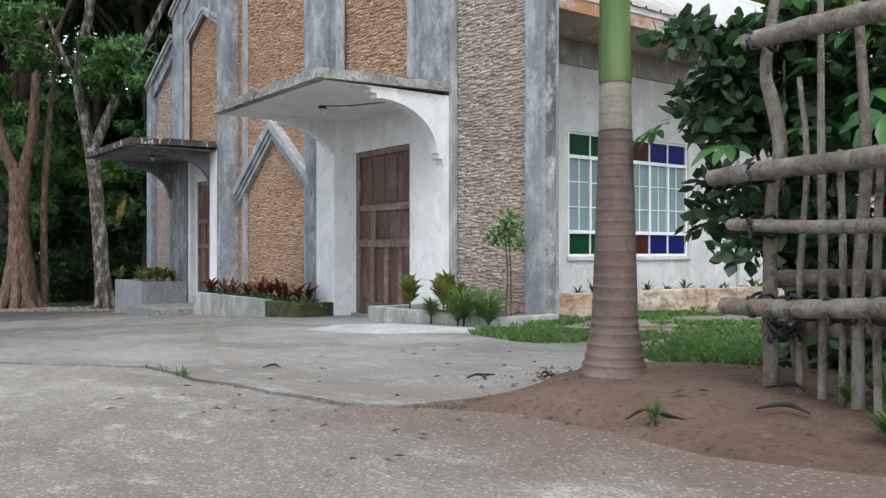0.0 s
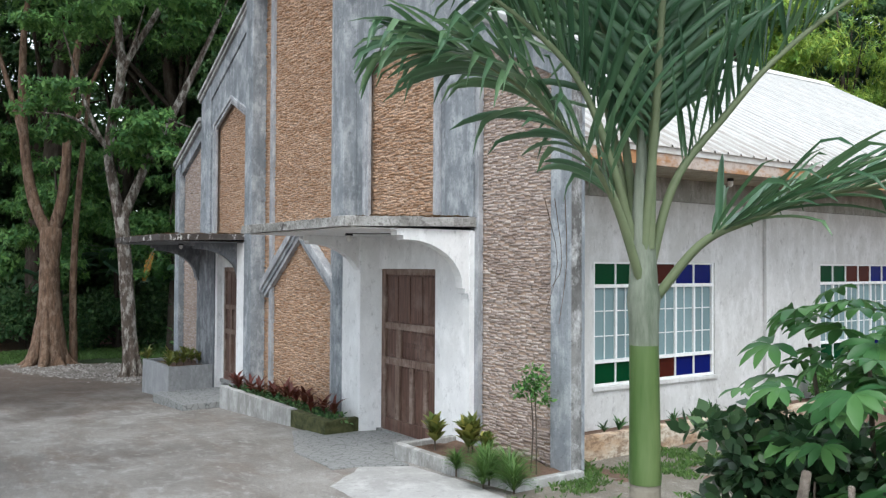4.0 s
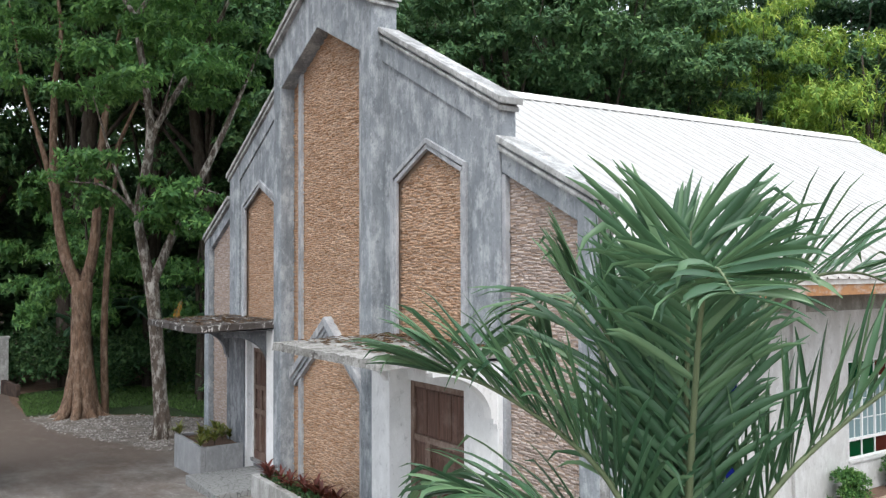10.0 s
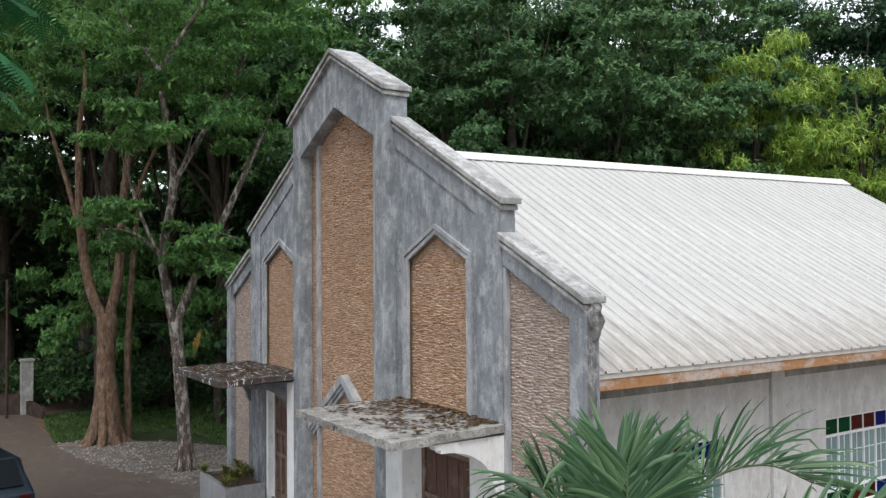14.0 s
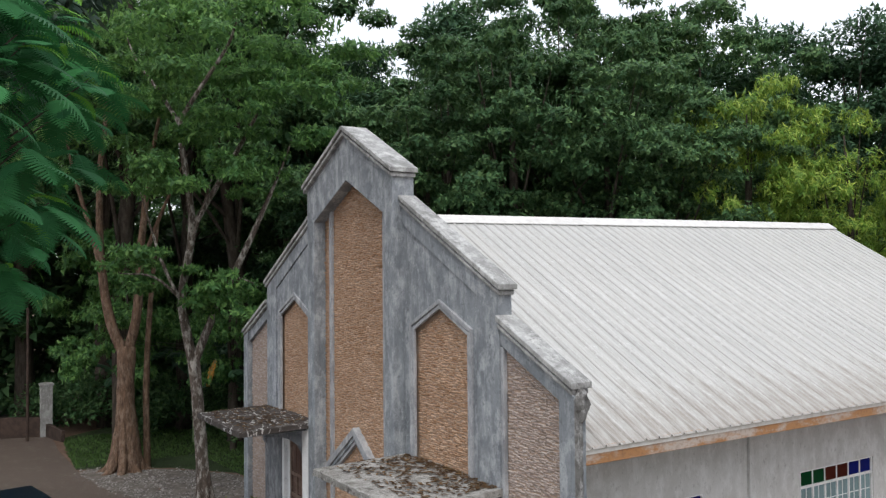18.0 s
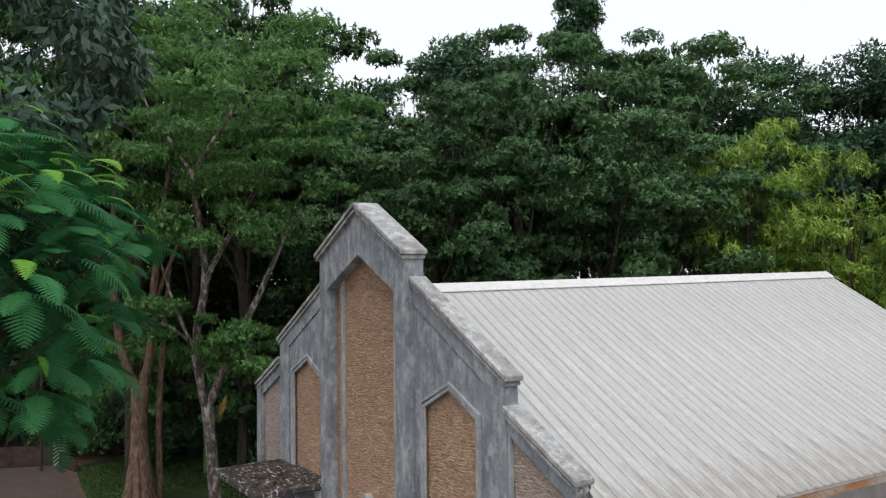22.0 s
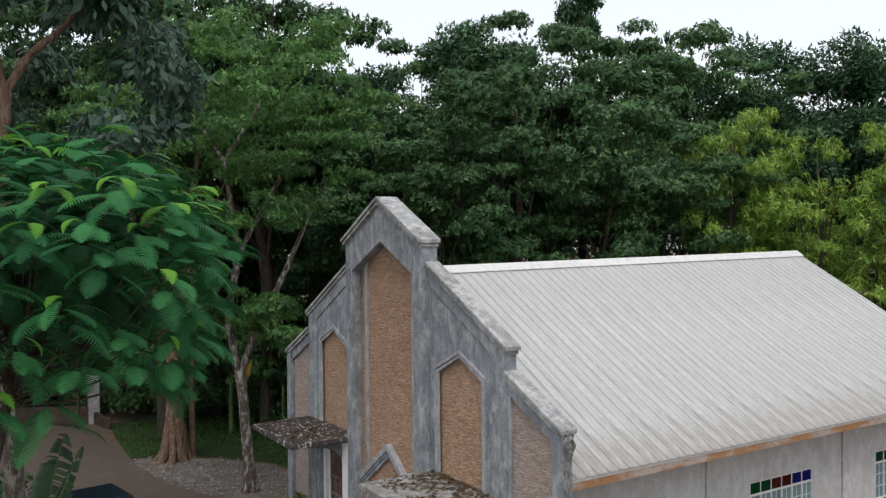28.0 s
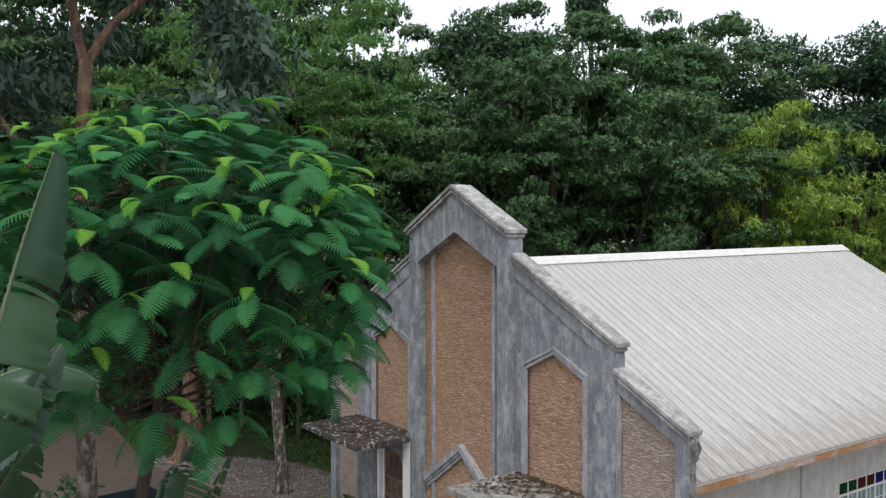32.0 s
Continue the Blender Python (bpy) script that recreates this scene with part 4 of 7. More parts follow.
def window(y0, y1):
    """Six columns: coloured lights above and below, frosted panes with bars between."""
    xf = X_E - 0.05
    base = part("window", block(xf - 0.03, xf + 0.035, y0, y0 + 0.035, WZ0, WZ1, 0.004), M_ENAMEL, church, "white framed window with green, red and blue glass")
    rail = lambda n, ya, yb, za, zb, d=0.03: part(n, block(xf - d, xf + d, ya, yb, za, zb, 0.003), M_ENAMEL, base)
    rail("window_frame", y1 - 0.035, y1, WZ0, WZ1)
    rail("window_frame", y0 + 0.035, y1 - 0.035, WZ1 - 0.025, WZ1)
    rail("window_frame", y0 + 0.035, y1 - 0.035, WZ0, WZ0 + 0.03)
    za, zb = WZ0 + 0.30, WZ1 - 0.30
    rail("transom", y0 + 0.035, y1 - 0.035, za - 0.022, za + 0.022, 0.036)
    rail("transom", y0 + 0.035, y1 - 0.035, zb - 0.022, zb + 0.022, 0.036)
    w = (y1 - y0 - 0.07) / 6
    cols = (M_GREEN_GLASS, M_GREEN_GLASS, M_RED_GLASS, M_RED_GLASS, M_BLUE_GLASS, M_BLUE_GLASS)
    for k in range(6):
        a, b = y0 + 0.035 + k * w, y0 + 0.035 + (k + 1) * w
        if k:
            t = 0.017
            rail("mullion", a - t, a + t, za + 0.022, zb - 0.022, 0.033)
            rail("mullion", a - 0.008, a + 0.008, WZ0 + 0.03, za - 0.022, 0.026)
            rail("mullion", a - 0.008, a + 0.008, zb + 0.022, WZ1 - 0.025, 0.026)
        for z0, z1 in ((WZ0 + 0.03, za - 0.022), (zb + 0.022, WZ1 - 0.025)):
            part("pane", block(xf - 0.004, xf + 0.004, a + 0.008, b - 0.008, z0, z1, 0), cols[k], base)
        part("pane", block(xf - 0.005, xf + 0.003, a + 0.017, b - 0.017, za + 0.022, zb - 0.022, 0), M_CLEAR, base)
        m = (a + b) / 2
        rail("glazing_bar", m - 0.006, m + 0.006, za + 0.022, zb - 0.022, 0.016)
        for f in (1 / 3, 2 / 3):
            z = za + (zb - za) * f
            rail("glazing_bar", a + 0.017, b - 0.017, z - 0.006, z + 0.006, 0.015)
    part("window_sill", block(X_E - 0.04, X_E + 0.03, y0 - 0.03, y1 + 0.03, WZ0 - 0.05, WZ0 - 0.002, 0.006), M_SIDE, base)


for a, b in WIN:
    window(a, b)

# roof: ribbed sheets on both slopes, ridge cap, fascia, soffit
SHEET, PITCH = 0.765, 0.255


def ridge_at(y):
    """The ridge climbs a little towards the rear."""
    return RIDGE_Z + 0.0098 * (y - 14.0)


def sheet_mesh(side, y0):
    prof = []
    for k in range(3):
        o = k * PITCH
        prof += [(o, 0.0), (o + 0.1, 0.0), (o + 0.109, 0.03), (o + 0.131, 0.03), (o + 0.141, 0.0), (o + 0.2, 0.0), (o + 0.205, 0.005), (o + 0.215, 0.005), (o + 0.22, 0.0)]
    prof.append((SHEET, 0.0))
    V, F = [], []
    steps = 8
    for i in range(steps + 1):
        f = i / steps
        for y, h in prof:
            top = ridge_at(y0 + y)
            V.append((side * f * (EAVE_X - C), y, f * (EAVE_Z - top) + top - RIDGE_Z + h))
    n = len(prof)
    for i in range(steps):
        for k in range(n - 1):
            q = (i * n + k, (i + 1) * n + k, (i + 1) * n + k + 1, i * n + k + 1)
            F.append(q if side > 0 else q[::-1])
    me = mesh_np(V, F)
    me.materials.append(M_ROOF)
    return me


ROOF0 = Y_BACK + 0.03
roof = part("roof", prism([(C, RIDGE_Z - 0.22), (EAVE_X - 0.05, EAVE_Z - 0.05), (EAVE_X - 0.05, EAVE_Z - 0.09), (C, RIDGE_Z - 0.28), (2 * C - EAVE_X + 0.05, EAVE_Z - 0.09), (2 * C - EAVE_X + 0.05, EAVE_Z - 0.05)], ROOF0 + 0.01, Y_END + 0.3, "y", 0), M_SOFFIT, church, "chalky white ribbed metal roof")
for side in (1, -1):
    y, k = ROOF0, 0
    while y < Y_END + 0.35 - SHEET * 0.5:
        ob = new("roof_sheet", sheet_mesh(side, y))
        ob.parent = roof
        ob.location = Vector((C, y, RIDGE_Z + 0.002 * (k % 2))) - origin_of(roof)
        y += SHEET
        k += 1
Y_ROOF = y
bmr = [(C - 0.26, RIDGE_Z - 0.26 * slope + 0.055), (C, RIDGE_Z + 0.075), (C + 0.26, RIDGE_Z - 0.26 * slope + 0.055), (C + 0.26, RIDGE_Z - 0.26 * slope + 0.035), (C, RIDGE_Z + 0.05), (C - 0.26, RIDGE_Z - 0.26 * slope + 0.035)]
bm = prism(bmr, Y_BACK + 0.05, Y_ROOF, "y", 0.004)
for v in bm.verts:
    v.co.z += ridge_at(v.co.y) - RIDGE_Z
part("ridge_cap", bm, M_STRIP_WHITE, roof, "white ridge cap")
for s in (1, -1):
    X = lambda u: C + s * u
    U = EAVE_X - C
    a, b = sorted((X(U - 0.07), X(U - 0.045)))
    part("fascia", block(a, b, Y_BACK + 0.06, Y_ROOF, EAVE_Z - 0.215, EAVE_Z + 0.028, 0.004), M_FASCIA, roof, "peeling orange fascia board")
    a, b = sorted((X(U - 0.045), X(U - 0.03)))
    part("fascia_strip", block(a, b, Y_BACK + 0.06, Y_ROOF, EAVE_Z - 0.07, EAVE_Z + 0.012, 0.003), M_STRIP, roof, "greyed white fascia strip")
    a, b = sorted((X(X_E - C + 0.0), X(U - 0.075)))
    part("soffit", block(a, b, Y_BACK + 0.06, Y_ROOF, EAVE_Z - 0.20, EAVE_Z - 0.18, 0.0), M_SOFFIT, roof, "dull grey eave soffit")
    part("barge_board", prism([(X(0), RIDGE_Z - 0.02), (X(U), EAVE_Z - 0.02), (X(U), EAVE_Z - 0.2), (X(0), RIDGE_Z - 0.2)], Y_ROOF - 0.005, Y_ROOF + 0.02, "y", 0), M_STRIP, roof)
bm = bmesh.new()
bmesh.ops.create_uvsphere(bm, u_segments=14, v_segments=9, radius=0.035, matrix=Matrix.Translation((3.2, 3.3, 3.335)) @ Matrix.Diagonal((1, 1, 1.4, 1)))
bulb = part("bulb", bm, M_BULB, church, "small white bulb under the eave", True)
part("lamp_holder", block(3.17, 3.23, 3.27, 3.33, 3.36, 3.402, 0.008), M_TIE, bulb)


# ---- ground ----
def inside(poly, x, y):
    r = False
    for (x0, y0), (x1, y1) in zip(poly, poly[1:] + poly[:1]):
        if (y0 > y) != (y1 > y) and x < (x1 - x0) * (y - y0) / (y1 - y0) + x0:
            r = not r
    return r


YARD = [(-30, -8.6), (-14, -8.4), (-6, -7.7), (-2.2, -7.3), (0, -7), (2.0, -6.02), (3.0, -5.54), (4.1, -5.0), (5.25, -4.46), (6.1, -4.50), (6.81, -4.47), (7.31, -4.44), (7.53, -4.34), (7.57, -4.04), (7.52, -3.7), (7.5, -3.3), (7.3, -2.7), (6.6, -2.2), (5.6, -2.12),
        (4.7, -1.78), (3.95, -1.06), (2.0, -0.9), (-0.3, -0.3), (-9.2, -0.2), (-12.1, -1.2), (-16.5, -2.2), (-19.5, -2.35), (-25.8, -2.2), (-39, -1.2), (-60, -1), (-60, -7)]
FRONT = [(0, -7.01), (2.0, -6.03), (3.0, -5.55), (4.1, -5.015), (5.25, -4.48), (6.1, -4.52), (6.81, -4.49), (7.31, -4.46), (7.6, -4.28), (7.93, -4.15), (8.36, -4.2), (8.7, -4.27), (9.06, -4.2), (9.6, -4.05), (11, -3.9), (18, -3.8), (18, -16), (9.6, -16), (7.9, -9.6), (4.6, -7.8), (1.5, -7.35)]


def mound(x, y):
    """Loose soil heaped round the palm and along the fence."""
    d = math.hypot((x - 8.3) / 1.5, (y + 3.35) / 0.9)
    return 0.09 * max(0.0, 1 - d * d) if d < 1 else 0.0


def earth_z(x, y):
    z = ground_z(x, y) + 0.012 * noise.noise((x * 1.7, y * 1.7, 0.0)) + 0.006 * noise.noise((x * 6, y * 6, 2.0)) + mound(x, y)
    if inside(YARD, x, y) or inside(FRONT, x, y):
        z -= 0.07 if x < 9.5 and y > -7.5 else 0.4
    return z


xs = np.concatenate([[-400, -200, -100, -60], np.arange(-44, -6, 1.0), np.arange(-6, 2, 0.4), np.arange(2, 12, 0.12), np.arange(12, 22, 1.0), [30, 60, 120, 250, 400]])
ys = np.concatenate([[-400, -200, -90, -40, -25], np.arange(-18, -6, 1.0), np.arange(-6, 1.2, 0.12), np.arange(1.2, 8, 0.5), np.arange(8, 45, 2.0), [60, 100, 200, 400]])
V = [(x, y, earth_z(x, y)) for y in ys for x in xs]
nx = len(xs)
F = [(j * nx + i, j * nx + i + 1, (j + 1) * nx + i + 1, (j + 1) * nx + i) for j in range(len(ys) - 1) for i in range(nx - 1)]
ground = part("ground", mesh_np(V, F), M_EARTH, None, smooth=True)
tagged(ground, "bare brown earth with sparse grass", "ground", kind="structure")


def slab_sheet(name, poly, material, lift, label, rise=0.0):
    """A concrete slab that follows the lie of the land, with a real edge."""
    bm = bmesh.new()
    pts = []
    for (x0, y0), (x1, y1) in zip(poly, poly[1:] + poly[:1]):
        n = max(1, int(math.hypot(x1 - x0, y1 - y0) / 0.25)) if math.hypot(x1 - x0, y1 - y0) < 4 else 4
        for k in range(n):
            x, y = x0 + (x1 - x0) * k / n, y0 + (y1 - y0) * k / n
            j = 0.035 if n > 1 and n != 4 else 0.0
            pts.append((x + j * noise.noise((x * 3, y * 3, 1.0)), y + j * noise.noise((x * 3, y * 3, 5.0))))
    top = [bm.verts.new((x, y, ground_z(x, y) + lift + rise * min(1, max(0, (4.6 - x) / 1.8)))) for x, y in pts]
    bot = [bm.verts.new((x, y, ground_z(x, y) - 0.6)) for x, y in pts]
    bm.faces.new(top)
    for i in range(len(pts)):
        j = (i + 1) % len(pts)
        bm.faces.new((top[j], top[i], bot[i], bot[j]))
    bmesh.ops.triangulate(bm, faces=[f for f in bm.faces if len(f.verts) > 4])
    bmesh.ops.recalc_face_normals(bm, faces=bm.faces)
    return tagged(part(name, bm, material, None), label, "pavement", kind="structure")


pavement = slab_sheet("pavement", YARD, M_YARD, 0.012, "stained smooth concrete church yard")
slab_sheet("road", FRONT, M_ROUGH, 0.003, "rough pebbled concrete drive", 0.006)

# pale patch and tiled step in front of the main door
bm = bmesh.new()
ring = [(1.95, -1.48), (2.62, -2.18), (3.3, -2.24), (4.02, -2.12), (4.5, -1.72), (4.32, -1.22), (3.4, -1.06), (2.3, -1.02)]
pts = [Vector((a[0] + (b[0] - a[0]) * k / 7, a[1] + (b[1] - a[1]) * k / 7, 0)) for a, b in zip(ring, ring[1:] + ring[:1]) for k in range(7)]
tops = [bm.verts.new((p.x + 0.035 * noise.noise((p.x * 4, p.y * 4, 0)), p.y + 0.035 * noise.noise((p.x * 4, p.y * 4, 3)), ground_z(p.x, p.y) + 0.014)) for p in pts]
mid = bm.verts.new((3.0, -1.6, ground_z(3.0, -1.6) + 0.05))
for i in range(len(tops)):
    bm.faces.new((tops[i], tops[(i + 1) % len(tops)], mid))
bmesh.ops.recalc_face_normals(bm, faces=bm.faces)
M_PATCH = concrete("pale_mortar_patch", (0.31, 0.305, 0.295), (0.415, 0.41, 0.40), (0.50, 0.495, 0.485), 0.4, False)
tagged(part("mortar_patch", bm, M_PATCH), "pale smooth mortar ramp on the yard", "pavement", kind="structure")
tagged(slab_sheet("apron", [(-0.9, -0.95), (0.6, -1.62), (1.9, -1.78), (1.97, -1.5), (2.25, -1.03), (1.78, -0.96), (1.75, -0.05), (-0.25, -0.05)], M_TILE, 0.022, "grey crazed-tile apron before the door"), category="step")
step = part("door_step", block(-6.02, -4.28, -1.4, 0.0, -0.6, -0.14, 0.012), M_TILE)
tagged(step, "low grey tiled landing before the side door", "step", kind="structure")


# ---- leaves ----
def leaf_cloud(rng, centres, radii, per, size, up=0.6, out=0.7, droop=0.2, aspect=0.2, shell=0.45, whorl=1, oval=False, slim=False):
    """Many small folded leaves over the shells of clumps."""
    centres, radii = np.asarray(centres, float), np.asarray(radii, float)
    n = len(centres) * per
    c, r = np.repeat(centres, per, 0), np.repeat(radii, per, 0)
    d = rng.normal(size=(n, 3))
    d /= np.linalg.norm(d, axis=1)[:, None]
    d[:, 2] = np.where(d[:, 2] < -0.25, -d[:, 2], d[:, 2])
    p = c + d * r * (rng.random(n) ** shell)[:, None]
    if whorl > 1:
        # leaves stand in whorls at the twig ends, spread round the way the twig points
        g = np.arange(n) // whorl * whorl
        p, d = p[g], d[g]
        ref = np.cross(d, rng.normal(size=(n, 3))[g])
        ref /= np.linalg.norm(ref, axis=1)[:, None] + 1e-9
        oth = np.cross(d, ref)
        turn = (np.arange(n) % whorl * (6.283 / whorl) + rng.normal(size=n) * 0.3)[:, None]
        a = d * out * 0.5 + ref * np.cos(turn) + oth * np.sin(turn) + rng.normal(size=(n, 3)) * 0.2 - np.array([0, 0, droop])
    else:
        a = d * out + rng.normal(size=(n, 3)) * 0.55 - np.array([0, 0, droop])
    a /= np.linalg.norm(a, axis=1)[:, None]
    nn = np.array([0, 0, up]) + d * 0.8 + rng.normal(size=(n, 3)) * 0.35
    b = np.cross(nn, a)
    b /= np.linalg.norm(b, axis=1)[:, None] + 1e-9
    nn = np.cross(a, b)
    L = (size * rng.uniform(0.6, 1.25, n))[:, None]
    W = L * aspect
    if slim:
        # far off: one narrow pointed blade
        v = np.stack([p + a * L * 0.15 + b * W * 0.95, p + a * L * 1.05 - nn * L * 0.1, p + a * L * 0.15 - b * W * 0.95], 1)
        return v.reshape(-1, 3), np.arange(n * 3).reshape(n, 3)
    if oval:
        v = np.stack([p, p + a * L * 0.22 + b * W * 0.72 - nn * L * 0.01, p + a * L * 0.6 + b * W - nn * L * 0.05, p + a * L - nn * L * 0.16, p + a * L * 0.6 - b * W - nn * L * 0.05, p + a * L * 0.22 - b * W * 0.72 - nn * L * 0.01], 1)
        return v.reshape(-1, 3), np.arange(n * 6).reshape(n, 6)
    v = np.stack([p, p + a * L * 0.45 + b * W - nn * L * 0.05, p + a * L - nn * L * 0.12, p + a * L * 0.45 - b * W - nn * L * 0.05], 1)
    return v.reshape(-1, 3), np.arange(n * 4).reshape(n, 4)


def crown_clumps(rng, centre, size, n, clump, flat=0.55):
    """Clump places of a crown: lobes set apart, each a heap of clumps, with a ragged outline."""
    out, rad = [], []
    lobes = max(7, n // 7)
    size = np.array(size)
    for i in range(lobes):
        z = 1.0 - 1.8 * (i + 0.4) / lobes
        a = i * 2.39996 + rng.normal() * 0.3
        q = math.sqrt(max(0.0, 1 - z * z))
        lobe = np.array(centre) + np.array((q * math.cos(a), q * math.sin(a), z)) * size * (rng.uniform(0.62, 0.9) if z < 0.6 else 0.88)
        r = 0.36 * size[0] * rng.uniform(0.8, 1.25)
        for k in range(max(1, int(0.74 * n / lobes))):
            d = rng.normal(size=3)
            d /= np.linalg.norm(d)
            d[2] = abs(d[2]) if d[2] < -0.15 else d[2]
            out.append(lobe + d * r * np.array((1.1, 1.1, 0.85)) * rng.uniform(0.6, 1.1))
            c = clump * rng.uniform(0.55, 1.0)
            rad.append((c, c, c * flat))
    while len(out) < n:
        d = rng.normal(size=3)
        d /= np.linalg.norm(d)
        if d[2] < -0.6:
            continue
        out.append(np.array(centre) + d * size * rng.uniform(0.3, 0.95))
        c = clump * rng.uniform(0.9, 1.5)
        rad.append((c, c, c * flat))
    return out, rad


def leaf_mesh(rng, centres, radii, per, size, **kw):
    v, f = leaf_cloud(rng, centres, radii, per, size, **kw)
    return mesh_np(v, f)


def forest_tree(name, seed, height, spread, base, clumps, per, leaf, leafmat_, barkmat, label, group, flat=0.55, aspect=0.2, droop=0.2, low=0.4, whorl=1):
    """A tree with its foot at the origin."""
    rng = np.random.default_rng(seed)
    tree = thing(name, (0, 0, 0), label, "tree", group)
    centre = (0, 0, height * (1 + low) / 2)
    size = (spread, spread, height * (1 - low) / 2)
    cs, rs = crown_clumps(rng, centre, size, clumps, base, flat)
    lines = [limb([(0, 0, -0.4), (0.1, 0.1, height * 0.3), (0.2 * rng.normal(), 0.2 * rng.normal(), height * 0.62), (0, 0, height * 0.9)], [height * 0.022, height * 0.017, height * 0.011, 0.03], 10)]
    for c in cs[::9]:
        z0 = height * rng.uniform(0.3, 0.6)
        q = Vector(c)
        lines.append(limb([(0.05, 0.05, z0), (q.x * 0.45, q.y * 0.45, (z0 + q.z) / 2 + 0.2), tuple(q)], [height * 0.005, height * 0.003, 0.01], 6))
    part("trunk", tubes(lines, 6, 0.1, seed), barkmat, tree, "", True)
    part("crown", leaf_mesh(rng, cs, rs, per, leaf, aspect=aspect, droop=droop, up=0.85, whorl=whorl, slim=True), leafmat_, tree)
    return tree


def plant_tree(proto, x, y, sx, sz, turn):
    m = pose(x, y, ground_z(x, y), 0, 0, turn) @ Matrix.Diagonal((sx, sx, sz, 1))
    return copy_thing(proto, m)


G_WOOD = "trees of the wood round the church"
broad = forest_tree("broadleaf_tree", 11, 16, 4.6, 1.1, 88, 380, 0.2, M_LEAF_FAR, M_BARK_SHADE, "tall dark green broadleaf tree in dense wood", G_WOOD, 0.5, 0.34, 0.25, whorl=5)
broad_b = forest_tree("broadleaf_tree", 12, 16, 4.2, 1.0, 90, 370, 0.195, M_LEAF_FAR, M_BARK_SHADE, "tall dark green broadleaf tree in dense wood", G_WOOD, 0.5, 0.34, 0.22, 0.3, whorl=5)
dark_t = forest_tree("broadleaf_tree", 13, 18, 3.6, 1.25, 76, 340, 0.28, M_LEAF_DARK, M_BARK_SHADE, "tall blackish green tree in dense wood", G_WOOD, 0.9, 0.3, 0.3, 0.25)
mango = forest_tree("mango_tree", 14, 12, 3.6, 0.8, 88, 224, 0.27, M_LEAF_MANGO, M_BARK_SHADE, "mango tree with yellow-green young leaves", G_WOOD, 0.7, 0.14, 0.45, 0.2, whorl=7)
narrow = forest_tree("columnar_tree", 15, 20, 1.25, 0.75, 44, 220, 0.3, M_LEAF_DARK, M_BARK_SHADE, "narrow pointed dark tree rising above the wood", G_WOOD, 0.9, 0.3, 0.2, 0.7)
WOOD = [
    (broad, -22.5, 4.2, 19.6), (dark_t, -21.0, 8.0, 15.4), (broad_b, -22.2, 12.6, 17.0), (dark_t, -20.2, 15.6, 18.1), (broad, -20.4, 18.4, 18.8), (broad, -13.8, 14.6, 16.0),
    (broad_b, -12.8, 18.6, 16.9), (broad, -12.5, 21.6, 17.0), (dark_t, -12.8, 25.0, 15.4), (dark_t, -14.2, 30.2, 17.6), (dark_t, -11.0, 30.0, 16.9), (dark_t, -10.0, 34.0, 18.0), (dark_t, -5.5, 33.0, 15.5),
    (broad_b, -10.8, 10.0, 14.2), (broad, -9.3, 12.9, 12.8), (broad_b, -12.4, 7.6, 11.6), (broad, -8.9, 15.4, 12.2), (broad_b, -15.5, 10.5, 15.0),
    (broad, -28.0, 3.6, 21.5), (dark_t, -34.5, -2.5, 23), (broad_b, -32.0, 0.8, 21.5), (broad_b, -33, -7.5, 19), (dark_t, -27, 9, 16.5), (broad_b, -31, 14, 17.5), (dark_t, -27.5, 19.5, 20), (broad, -38, -4.5, 22), (broad_b, -31, -11.5, 20), (dark_t, -43, -12, 23),
    (dark_t, -33, 8, 20), (broad, -24.5, 0.1, 23.5), (dark_t, -16, 34.5, 15.5), (dark_t, -7.5, 38, 15.5), (dark_t, -1.0, 36, 13.5), (broad, -18.5, 6.8, 13.5), (broad_b, -23.5, 7.0, 15), (broad, -2, 27, 14), (broad_b, -17.5, 23.5, 18.2),
    # unseen trees beside and behind the camera, added to darken reflections and skylight
    (broad, 24, 10, 17), (dark_t, 28, 2, 18), (broad_b, 30, -8, 18), (dark_t, 3, -22, 18), (broad, 14, 26, 16),
]
used, firsts = set(), []
for i, (proto, x, y, h) in enumerate(WOOD):
    h0 = {broad.name: 16, broad_b.name: 16, dark_t.name: 18}[proto.name] + 1.0
    s = (h + (1.0 if i < 15 else 0.3) - ground_z(x, y)) / h0
    sx = 0.75 * s + 0.25
    if proto.name in used:
        plant_tree(proto, x, y, sx, s, i * 67)
    else:
        used.add(proto.name)
        firsts.append((proto, pose(x, y, ground_z(x, y), 0, 0, i * 67) @ Matrix.Diagonal((sx, sx, s, 1))))
for proto, m in firsts:
    proto.matrix_basis = m
plant_tree(mango, -4.6, 19.6, 0.85, 1.0, 140)
plant_tree(mango, -5.4, 18.0, 0.7, 0.72, 260)
plant_tree(mango, -2.2, 21.4, 0.7, 1.0, 200)
mango.matrix_basis = pose(-7.0, 17.6, 0, 0, 0, 20) @ Matrix.Diagonal((0.8, 0.8, 1.06, 1))
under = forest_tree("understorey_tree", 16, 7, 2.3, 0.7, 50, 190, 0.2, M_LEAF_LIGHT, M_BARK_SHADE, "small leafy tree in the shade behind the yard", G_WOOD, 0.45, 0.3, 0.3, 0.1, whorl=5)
plant_tree(under, -22.5, -0.2, 0.95, 1.1, 70)
plant_tree(under, -26.5, 0.6, 1.2, 1.35, 190)
under.matrix_basis = pose(-20.5, 3.4, ground_z(-20.5, 3.4)) @ Matrix.Diagonal((0.9, 0.9, 0.95, 1))
narrow.matrix_basis = pose(-21.9, 22.9, -1.0, 0, 0, 0) @ Matrix.Diagonal((0.75, 0.75, 1.27, 1))


